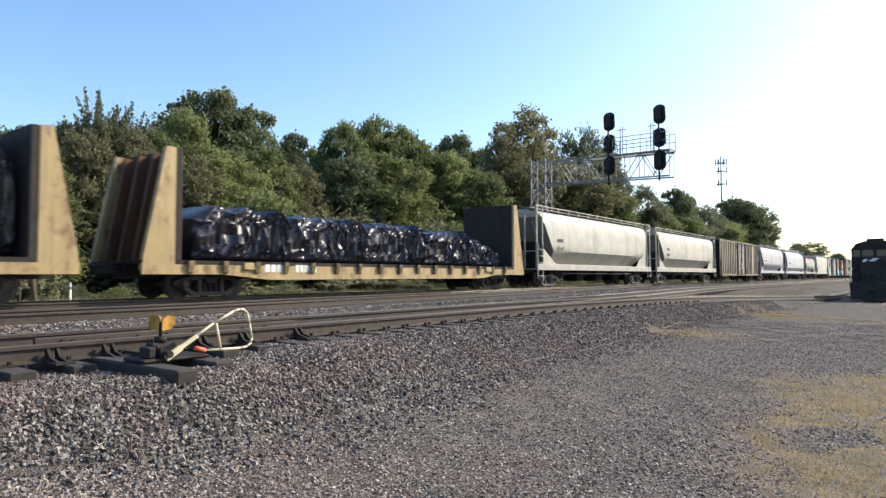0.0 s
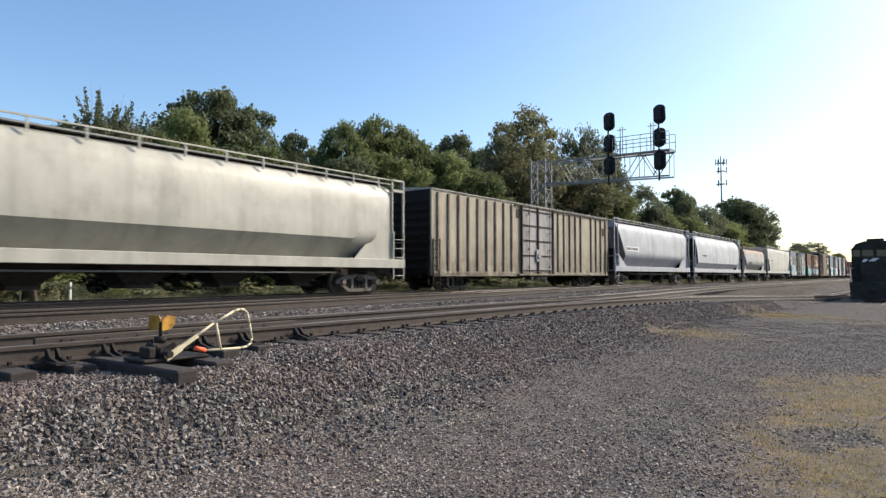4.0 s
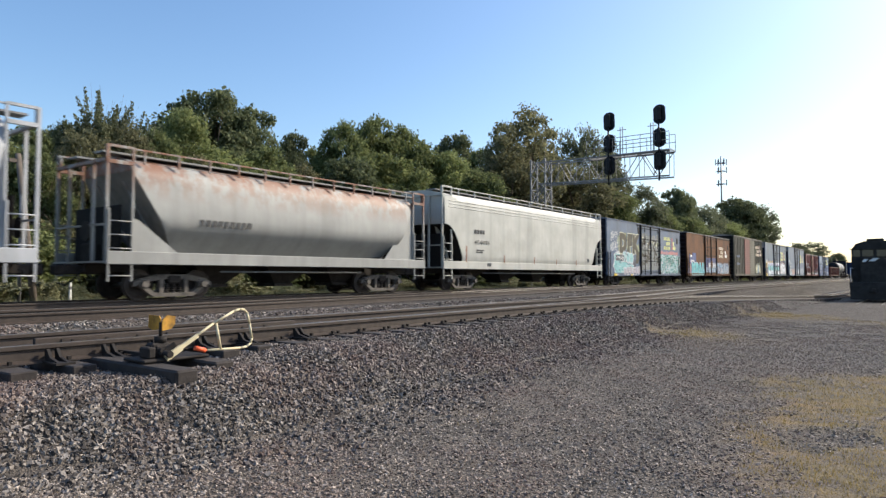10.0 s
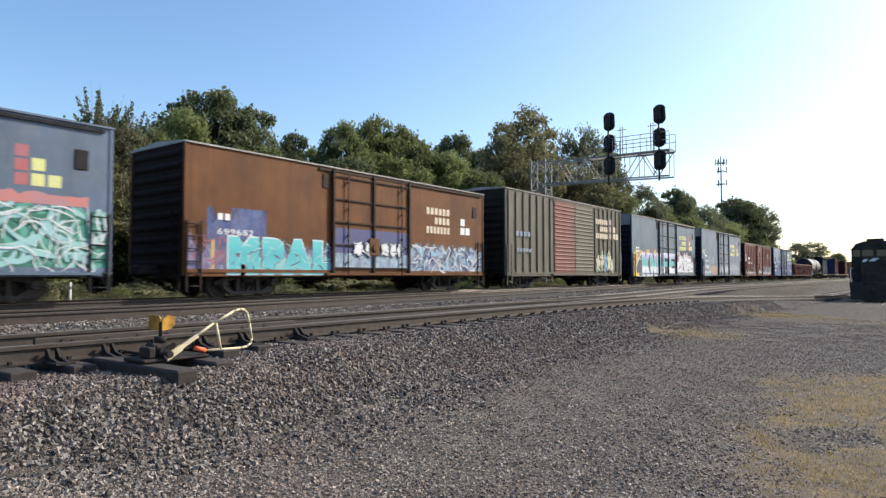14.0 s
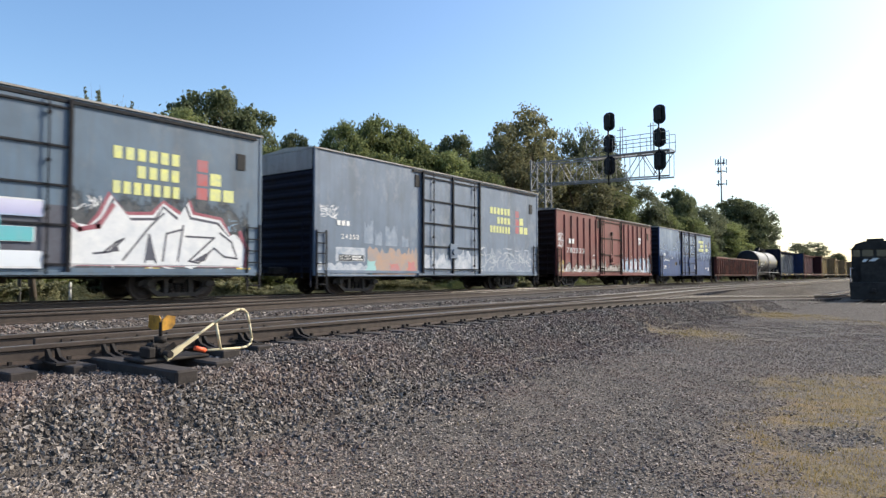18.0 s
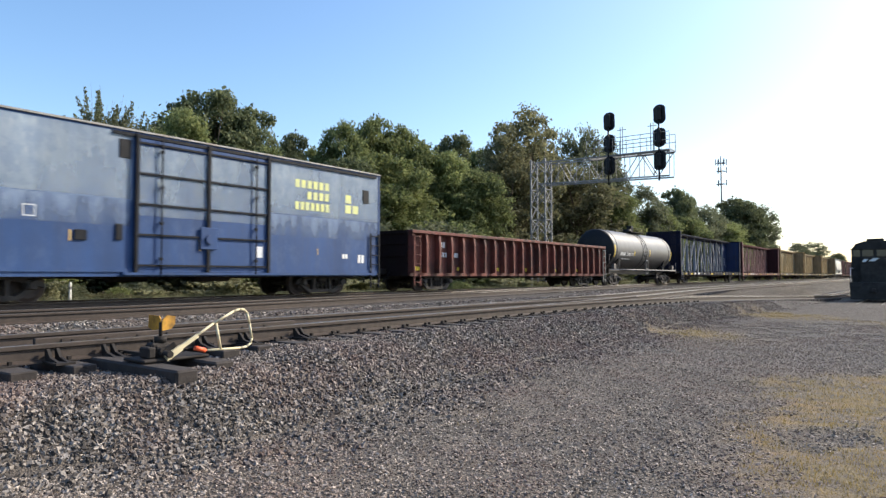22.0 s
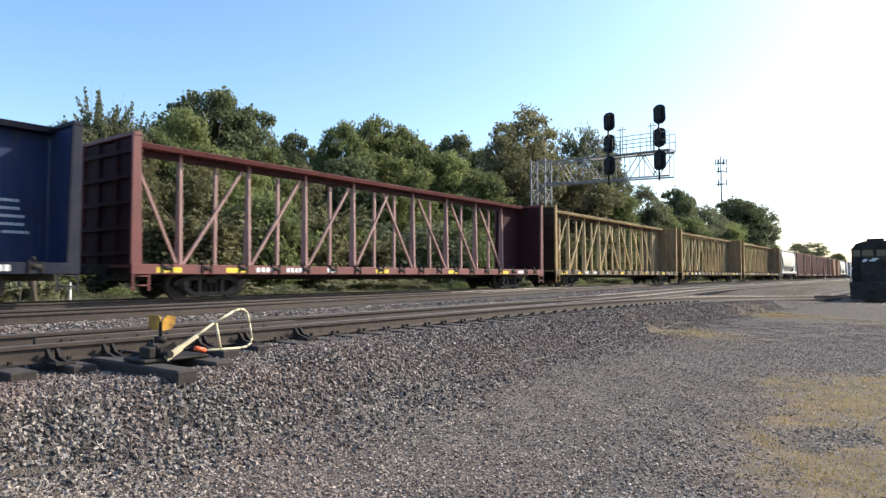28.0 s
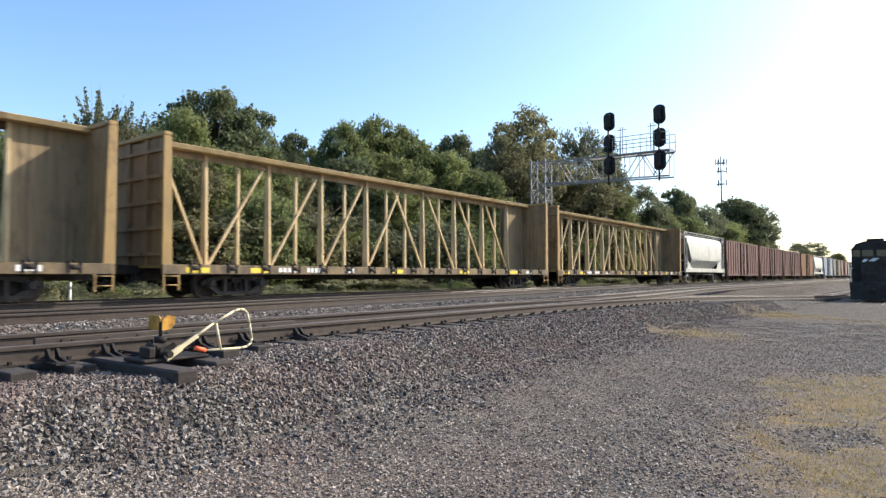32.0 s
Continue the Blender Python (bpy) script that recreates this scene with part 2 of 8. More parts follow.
# ---------------------------------------------------------------- mesh helpers
class MB:
    """A small mesh builder."""

    def __init__(self):
        self.v, self.f, self.s = [], [], []

    def add(self, vs, fs, smooth=False):
        o = len(self.v)
        self.v += [tuple(p) for p in vs]
        self.f += [tuple(i + o for i in q) for q in fs]
        self.s += [smooth] * len(fs)
        return self

    def box(self, x0, x1, y0, y1, z0, z1, c=0.0):
        """A box; c: the chamfer of its twelve edges."""
        if not c:
            vs = [(x, y, z) for z in (z0, z1) for y in (y0, y1) for x in (x0, x1)]
            return self.add(vs, [(0, 2, 3, 1), (4, 5, 7, 6), (0, 1, 5, 4), (2, 6, 7, 3), (0, 4, 6, 2), (1, 3, 7, 5)])
        c = min(c, (x1 - x0) / 3, (y1 - y0) / 3, (z1 - z0) / 3)
        bm = bmesh.new()
        bmesh.ops.create_cube(bm, size=1)
        for v in bm.verts:
            v.co = Vector(((x0 + x1) / 2 + v.co.x * (x1 - x0), (y0 + y1) / 2 + v.co.y * (y1 - y0), (z0 + z1) / 2 + v.co.z * (z1 - z0)))
        bmesh.ops.bevel(bm, geom=bm.edges[:], offset=c, segments=1, affect="EDGES")
        bm.verts.index_update()
        self.add([v.co[:] for v in bm.verts], [[v.index for v in f.verts] for f in bm.faces])
        bm.free()
        return self

    def beam(self, a, b, w, h=None):
        """A square bar from a to b."""
        a, b, h = Vector(a), Vector(b), h or w
        d = (b - a).normalized()
        u = d.cross(Vector((0, 0, 1)))
        u = (u if u.length > 1e-3 else Vector((1, 0, 0))).normalized()
        n = u.cross(d)
        vs = [p + u * sx * w / 2 + n * sz * h / 2 for p in (a, b) for sx, sz in ((-1, -1), (1, -1), (1, 1), (-1, 1))]
        return self.add(vs, [(3, 2, 1, 0), (4, 5, 6, 7), (0, 1, 5, 4), (1, 2, 6, 5), (2, 3, 7, 6), (3, 0, 4, 7)])

    def rod(self, a, b, r, n=8, r2=None, cap=True):
        a, b, r2 = Vector(a), Vector(b), r if r2 is None else r2
        d = (b - a).normalized()
        u = d.orthogonal().normalized()
        w = d.cross(u)
        vs = [p + (u * math.cos(t) + w * math.sin(t)) * q for p, q in ((a, r), (b, r2)) for t in (2 * math.pi * i / n for i in range(n))]
        self.add(vs, [(i, (i + 1) % n, n + (i + 1) % n, n + i) for i in range(n)], True)
        if cap:
            o = len(self.v) - 2 * n
            self.f += [tuple(o + i for i in reversed(range(n))), tuple(o + n + i for i in range(n))]
            self.s += [False, False]
        return self

    def pipe(self, pts, r, n=8):
        for a, b in zip(pts, pts[1:]):
            d = (Vector(b) - Vector(a)).normalized() * r * 0.45
            self.rod(Vector(a) - d, Vector(b) + d, r, n)
        return self

    def prism(self, outline, axis, t0, t1):
        """An outline of (a, b) pairs, extruded along axis; a, b are the other two axes in order."""
        def at(p, t):
            q = list(p)
            q.insert("xyz".index(axis), t)
            return q
        n = len(outline)
        vs = [at(p, t) for t in (t0, t1) for p in outline]
        return self.add(vs, [tuple(range(n)), tuple(reversed(range(n, 2 * n)))] + [(i, n + i, n + (i + 1) % n, (i + 1) % n) for i in range(n)])

    def loft(self, rings, smooth=True, caps=True):
        n = len(rings[0])
        vs = [p for r in rings for p in r]
        fs = [(k * n + i, k * n + (i + 1) % n, (k + 1) * n + (i + 1) % n, (k + 1) * n + i) for k in range(len(rings) - 1) for i in range(n)]
        self.add(vs, fs, smooth)
        if caps:
            o = len(self.v) - len(vs)
            self.f += [tuple(o + i for i in reversed(range(n))), tuple(o + (len(rings) - 1) * n + i for i in range(n))]
            self.s += [False, False]
        return self

    def mesh(self, name, mat):
        me = bpy.data.meshes.new(name)
        me.from_pydata(self.v, [], self.f)
        me.polygons.foreach_set("use_smooth", self.s)
        me.materials.append(mat)
        bm = bmesh.new()
        bm.from_mesh(me)
        bmesh.ops.recalc_face_normals(bm, faces=bm.faces[:])
        bm.to_mesh(me)
        bm.free()
        return me


def soup(name, verts, tris, mat):
    """One mesh from numpy arrays of corners and triangles or quads."""
    me = bpy.data.meshes.new(name)
    k = tris.shape[1]
    me.vertices.add(len(verts))
    me.vertices.foreach_set("co", verts.astype(np.float32).ravel())
    me.loops.add(tris.size)
    me.loops.foreach_set("vertex_index", tris.astype(np.int32).ravel())
    me.polygons.add(len(tris))
    me.polygons.foreach_set("loop_start", np.arange(0, tris.size, k, dtype=np.int32))
    me.update(calc_edges=True)
    me.shade_flat()
    me.materials.append(mat)
    return me


def put(ob, parent, m=None):
    ob.parent = parent
    if m is not None:
        ob.matrix_basis = m
    return ob


def part(name, mb, mat, parent, label="", m=None):
    """One mesh object under a thing or a part; mb is a builder or a ready mesh."""
    ob = new(name, mb.mesh(name, mat) if isinstance(mb, MB) else mb)
    put(ob, parent, m)
    return tagged(ob, label)


def thing(name, label, category, group="", kind="", m=None):
    ob = new(name)
    ob.empty_display_size = 0.2
    if m is not None:
        ob.matrix_basis = m
    return tagged(ob, label, category, group, kind)

# ---------------------------------------------------------------- ground and tracks
def ease(a, b, t):
    t = min(1, max(0, (t - a) / (b - a)))
    return t * t * (3 - 2 * t)


def spur_z(y):
    """The height of the near track's rails, which sink towards the parked locomotive."""
    return -1.05 * ease(12, 72, y)


def lot_z(y):
    return -0.68 - 0.62 * ease(12, 62, y)


def toe_x(y):
    """Where the ballast slope meets the lot."""
    return -4.55 - 0.5 * ease(4, 9, y) - 0.5 * ease(3.2, 1.5, y) - 0.65 * ease(12, 20, y)


def ground_z(x, y):
    bed = -0.19
    near = spur_z(y) - 0.19
    low = near - 0.03 - 0.06 * ease(5.5, 4.6, y)      # level of the ballast round the ties
    toe, lip = toe_x(y), -5.75 - 0.75 * ease(4.5, 9, y)
    if x > toe:
        z = lot_z(y)
    elif x > lip:
        k = (toe + 0.1 - x) / (toe - lip)
        z = lot_z(y) + (low - lot_z(y)) * (0.5 * min(1, k) + 0.5 * ease(0, 1, k))
    elif x > -8.9:
        z = low
    elif x > -20.4:
        z = low + (bed - low) * ease(-8.9, -9.6, x) - 0.1 * ease(-9.3, -10.3, x) * ease(-12.2, -11.3, x)
    else:
        z = bed - 0.6 * ease(-20.4, -22.2, x)
    z += 0.075 * math.exp(-((x + 5.45) / 0.4) ** 2 - ((y - 3.5) / 0.6) ** 2)      # heaped round the long ties
    if x > -6.2 or x < -21:
        z += 0.05 * noise.noise((x * 0.35, y * 0.35, 0)) + 0.02 * noise.noise((x * 1.7, y * 1.7, 3))
    return z


# tufts on the lot: along and across its diagonal, half-length, half-width, strength
TURF = [(15.5, 5.8, 2.1, 1.1, 1.2), (18.5, 5.0, 1.6, 0.8, 0.7), (24.0, 12.4, 2.6, 1.4, 1.3), (26.0, 13.8, 3.0, 0.9, 1.2), (10.6, 1.7, 0.8, 0.5, 0.6), (9.0, 0.9, 0.9, 0.5, 0.45), (6.4, 0.1, 0.9, 0.35, 0.3), (19.5, 13.2, 2.0, 1.2, 0.6)]
DIAG = (math.sin(radians(36.8)), math.cos(radians(36.8)))


def turf(x, y):
    """How thickly dry grass grows on the lot, 0 to 1."""
    u, v = y * DIAG[1] - x * DIAG[0], x * DIAG[1] + y * DIAG[0]
    w = max(k * math.exp(-((u - a) / c) ** 2 - ((v - b) / d) ** 2) for a, b, c, d, k in TURF)
    main = 1.7 * ease(-0.9, 0.7, v - 2.15 - 0.5 * (u - 4)) * ease(9.4, 7.9, u) * ease(13, 9, v)
    bare = math.exp(-((u - 5.5) / 0.42) ** 2 - ((v - 3.25) / 0.6) ** 2) + 0.7 * math.exp(-((u - 6.9) / 0.5) ** 2 - ((v - 3.4) / 0.5) ** 2)
    w = max(w, main * (1 - min(1, bare)))
    return max(0.0, min(1.0, 1.15 * w + w ** 0.5 * (0.9 * noise.noise((x * 1.1, y * 0.8, 7)) + 0.9 * noise.noise((x * 3.4, y * 2.6, 3)) + 0.5 * noise.noise((x * 8, y * 7, 5))) - 0.15))


def build_ground():
    xs = [-900, -400, -200, -120, -80, -60, -45, -36, -30, -27, -25] + [-23.5 + 0.3 * i for i in range(12)] + \
        [-19.5 + 0.5 * i for i in range(20)] + [-9.6 + 0.15 * i for i in range(40)] + [-3.5 + 0.2 * i for i in range(36)] + [4, 5, 7, 10, 15, 25, 50, 120, 300, 900]
    ys = [-300, -120, -60, -30, -15, -8, -4] + [-2 + 0.25 * i for i in range(68)] + [15 + 0.8 * i for i in range(25)] + [36 + 3 * i for i in range(22)] + [110, 130, 160, 200, 260, 350, 500, 800, 1300, 2500]
    vs = [(x, y, ground_z(x, y)) for y in ys for x in xs]
    n = len(xs)
    fs = [(j * n + i, j * n + i + 1, (j + 1) * n + i + 1, (j + 1) * n + i) for j in range(len(ys) - 1) for i in range(n - 1)]
    mb = MB().add(vs, fs, True)
    me = mb.mesh("ground", M["ground"])
    at = me.attributes.new("turf", "FLOAT", "POINT")
    at.data.foreach_set("value", [turf(v.co.x, v.co.y) for v in me.vertices])
    ob = new("ground", me)
    return tagged(ob, "grey gravel lot rising to a stone ballast bed, dry turf beyond", "ground", kind="structure")


RAIL = [(-0.075, -0.18), (0.075, -0.18), (0.075, -0.168), (0.012, -0.145), (0.009, -0.05), (0.036, -0.038), (0.036, -0.006), (0.03, 0.0), (-0.03, 0.0), (-0.036, -0.006), (-0.036, -0.038), (-0.009, -0.05), (-0.012, -0.145), (-0.075, -0.168)]


def rail(track, path, side=False):
    """A rail of flat-bottomed section along points (x, y, z), with its worn running band; side: rubbed gauge face too."""
    mb = MB().loft([[(x + a, y, z + b) for a, b in RAIL] for x, y, z in path], smooth=False)
    ob = part("rail", mb, M["rail"], track)
    top = MB()
    for (x0, y0, z0), (x1, y1, z1) in zip(path, path[1:]):
        top.add([(x0 - 0.032, y0, z0 + 0.003), (x0 + 0.032, y0, z0 + 0.003), (x1 + 0.032, y1, z1 + 0.003), (x1 - 0.032, y1, z1 + 0.003),
                 (x0 - 0.032, y0, z0 - 0.001), (x0 + 0.032, y0, z0 - 0.001), (x1 + 0.032, y1, z1 - 0.001), (x1 - 0.032, y1, z1 - 0.001)],
                [(0, 1, 2, 3), (0, 4, 5, 1), (2, 6, 7, 3), (0, 3, 7, 4), (1, 5, 6, 2)])
        # rubbed corner of the head, and the gauge face where wheels bear on it
        if y0 > 20:
            top.add([(x0 + 0.022, y0, z0 + 0.004), (x0 + 0.04, y0, z0 - 0.022), (x1 + 0.04, y1, z1 - 0.022), (x1 + 0.022, y1, z1 + 0.004)], [(0, 1, 2, 3)])
        if side and y0 > 20:
            top.add([(x0 + 0.04, y0, z0 - 0.022), (x0 + 0.04, y0, z0 - 0.036), (x1 + 0.04, y1, z1 - 0.036), (x1 + 0.04, y1, z1 - 0.022)], [(0, 1, 2, 3)])
    part("running_band", top, M["railtop"], ob, "rubbed bright steel band")


def near_x(y):
    """The near rail of the near track."""
    return -7.1 + 1.6 * ease(30, 85, y)


def switch_x(y):
    return -7.2 - 0.0028 * max(0, y - 5.5) ** 2 if y < 22 else -7.96 - 0.0924 * (min(y, 36) - 22) - 0.35 * ease(36, 46, y)


def middle_x(y):
    return -13.05 - 0.1 * max(0, y - 6) * ease(4, 14, y) if y < 34 else -15.85 - 0.1 * (min(y, 52) - 34)


TIE = MB().box(-1.3, 1.3, -0.115, 0.115, -0.18, 0.0, 0.012).mesh("tie", M["tie"])
PLATE = MB().box(-0.18, 0.18, -0.1, 0.1, 0.0, 0.014).box(0.085, 0.13, -0.07, -0.04, 0.014, 0.05).box(0.085, 0.13, 0.04, 0.07, 0.014, 0.05).box(-0.13, -0.085, -0.07, -0.04, 0.014, 0.05).box(-0.13, -0.085, 0.04, 0.07, 0.014, 0.05).mesh("tie_plate", M["steel"])


def build_track(label, fx, fz, y0, y1, ties=True, plates=0.0, tie_from=-99):
    tr = thing("railway_track", label, "railway track", kind="structure")
    ys = list(np.arange(y0, min(y1, 90), 2.0)) + [y for y in (90, 110, 150, 220, 350, 600, 1000, 1800) if y < y1] + [y1]
    for off in (0, -1.435):
        rail(tr, [(fx(y) + off, float(y), fz(y)) for y in ys], off < 0 or y0 > 0)
    if ties:
        y = max(y0, tie_from) + 0.3
        while y < min(y1, 62):
            t = new("tie", TIE)
            put(t, tr, pose(fx(y) - 0.72 + random.uniform(-0.04, 0.04), y, fz(y) - 0.181, 0, 0, random.uniform(-1, 1)))
            if y < plates:
                put(new("tie_plate", PLATE), t, pose(0.72, 0, 0.0))
            y += 0.54
    return tr


ground = build_ground()
build_track("rusty rails of the near siding on creosoted wooden ties in ballast", near_x, spur_z, -6, 95, plates=26)
build_track("rails of a turnout leaving the near siding", switch_x, lambda y: -0.004, 5.5, 160, ties=False)
build_track("rails of the middle main track on ballast", middle_x, lambda y: 0.0, -8, 52)
build_track("rails of the main track carrying the freight train", lambda y: -17.68, lambda y: 0.0, -30, 1800)
build_track("short spur under the parked locomotive, sunk in gravel", lambda y: -2.27, lambda y: lot_z(56) + 0.06, 50, 85)   # spur under the locomotive

# ---------------------------------------------------------------- freight cars
# A car's space: origin on the rails at its leading end, +y towards its trailing end, +x the side that is seen.
TRACK_X = -18.4


def build_truck_meshes():
    side = []
    for s in (-1, 1):
        x = s * 1.0
        mb = MB()
        # cast side frame: top chord, tension member, columns, journal boxes
        top = [(-1.2, 0.5), (-0.95, 0.62), (-0.45, 0.72), (0.45, 0.72), (0.95, 0.62), (1.2, 0.5), (1.2, 0.38), (0.9, 0.48), (0.4, 0.58), (-0.4, 0.58), (-0.9, 0.48), (-1.2, 0.38)]
        low = [(-1.0, 0.5), (-0.55, 0.2), (0.55, 0.2), (1.0, 0.5), (0.98, 0.36), (0.62, 0.09), (-0.62, 0.09), (-0.98, 0.36)]
        mb.prism(top, "x", x - 0.07, x + 0.07).prism(low, "x", x - 0.07, x + 0.07)
        for y in (-0.38, 0.38):
            mb.box(x - 0.08, x + 0.08, y - 0.06, y + 0.06, 0.15, 0.66)
        for y in (-0.9, 0.9):
            mb.box(x - 0.11, x + 0.11, y - 0.14, y + 0.14, 0.34, 0.6, 0.03).rod((x + s * 0.1, y, 0.45), (x + s * 0.2, y, 0.45), 0.1, 10)
        side.append(mb.mesh("side_frame", M["truck"]))
    coil = [(0.19 + 0.014 * k, 0.085 if k % 4 in (1, 2) else 0.06) for k in range(21)]
    springs = MB().loft([[(r * math.cos(2 * math.pi * i / 8), r * math.sin(2 * math.pi * i / 8), z) for i in range(8)] for z, r in coil], smooth=False).mesh("spring", M["steel"])
    bol = MB().box(-1.12, 1.12, -0.2, 0.2, 0.46, 0.68, 0.03).box(-0.35, 0.35, -0.3, 0.3, 0.66, 0.95)
    ws = MB().rod((-0.98, 0, 0), (0.98, 0, 0), 0.08, 10)
    prof = [(0.0, 0.05), (0.0, 0.14), (-0.01, 0.15), (0.03, 0.3), (0.0, 0.38), (0.0, 0.425), (-0.10, 0.42), (-0.105, 0.445), (-0.135, 0.445), (-0.135, 0.36), (-0.09, 0.3), (-0.12, 0.14), (-0.12, 0.05)]
    for s in (-1, 1):
        n = 28
        rings = [[(s * (0.80 + a), r * math.cos(t), r * math.sin(t)) for a, r in prof] for t in (2 * math.pi * i / n for i in range(n + 1))]
        ws.loft(rings, smooth=False, caps=False)
    tread = MB()
    for s in (-1, 1):
        tread.rod((s * 0.795, 0, 0), (s * 0.705, 0, 0), 0.4275, 28, cap=False)
    return dict(side=side, spring=springs, bolster=bol.mesh("bolster", M["steel"]), wheels=ws.mesh("wheelset", M["wheel"]), tread=tread.mesh("tread", M["bright"]))


TRUCK = build_truck_meshes()
# the same side frames in the casting colour darkened for shade
TRUCK["shaded_side"] = [me.copy() for me in TRUCK["side"]]
for me in TRUCK["shaded_side"]:
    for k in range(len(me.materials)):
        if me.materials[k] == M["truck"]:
            me.materials[k] = M["shaded"]
WHEELS = []      # (wheelset, its resting pose, the car's place)
CARS = []        # (car, its place along the track at 0 s)


def trucks(car, length, inset, y0, shaded=True):
    """Two four-wheel trucks: castings darkened for under-car shade, or dusty ones under the hoppers."""
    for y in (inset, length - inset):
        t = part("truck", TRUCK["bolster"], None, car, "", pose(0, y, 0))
        for me in TRUCK["shaded_side" if shaded else "side"]:
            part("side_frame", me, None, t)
        for x in (-1.0, 1.0):
            for a in (-0.2, 0.0, 0.2):
                part("spring", TRUCK["spring"], None, t, "", pose(x, a, 0))
        for a in (-0.9, 0.9):
            w = part("wheelset", TRUCK["wheels"], None, t, "", pose(0, a, 0.425))
            WHEELS.append((w, a, y0))
    for y, d in ((0.0, -1), (length, 1)):
        mb = MB().box(-0.14, 0.14, min(y - d * 0.7, y + d * 0.35), max(y - d * 0.7, y + d * 0.35), 0.72, 0.98, 0.03)
        mb.box(-0.2, 0.2, min(y + d * 0.3, y + d * 0.62), max(y + d * 0.3, y + d * 0.62), 0.7, 1.0, 0.05)
        part("coupler", mb, M["steel"], car, "rusty knuckle coupler")
        hose = MB().pipe([(0.35, y, 0.85), (0.37, y + d * 0.25, 0.6), (0.3, y + d * 0.4, 0.42), (0.15, y + d * 0.55, 0.5)], 0.025, 6)
        part("brake_hose", hose, M["black"], car)


def ladder(mb, x, y0, y1, z0, z1, step=0.42, r=0.018, out=0.06):
    """Rungs and stiles on a side face at x."""
    for y in (y0, y1):
        mb.beam((x + out, y, z0), (x + out, y, z1), 0.045)
    z = z0 + 0.15
    while z < z1:
        mb.rod((x + out, y0, z), (x + out, y1, z), r, 6)
        z += step


def start_car(name, label, y0, category, group="cars of the freight train"):
    car = thing(name, label, category, group, m=pose(TRACK_X, y0, 0))
    CARS.append((car, y0))
    return car


def bars(car, rows, mat, x, label="", name="lettering"):
    """Lines of unreadable lettering as raised bars: rows of (y, z, width, height, count)."""
    for y, z, w, h, n in rows:
        mb, step = MB(), w / n
        for i in range(n):
            mb.box(x, x + 0.006, y + i * step, y + i * step + step * 0.68, z, z + h)
        tagged(part(name, mb, mat, car), label, kind="stuff")


HW = 1.54


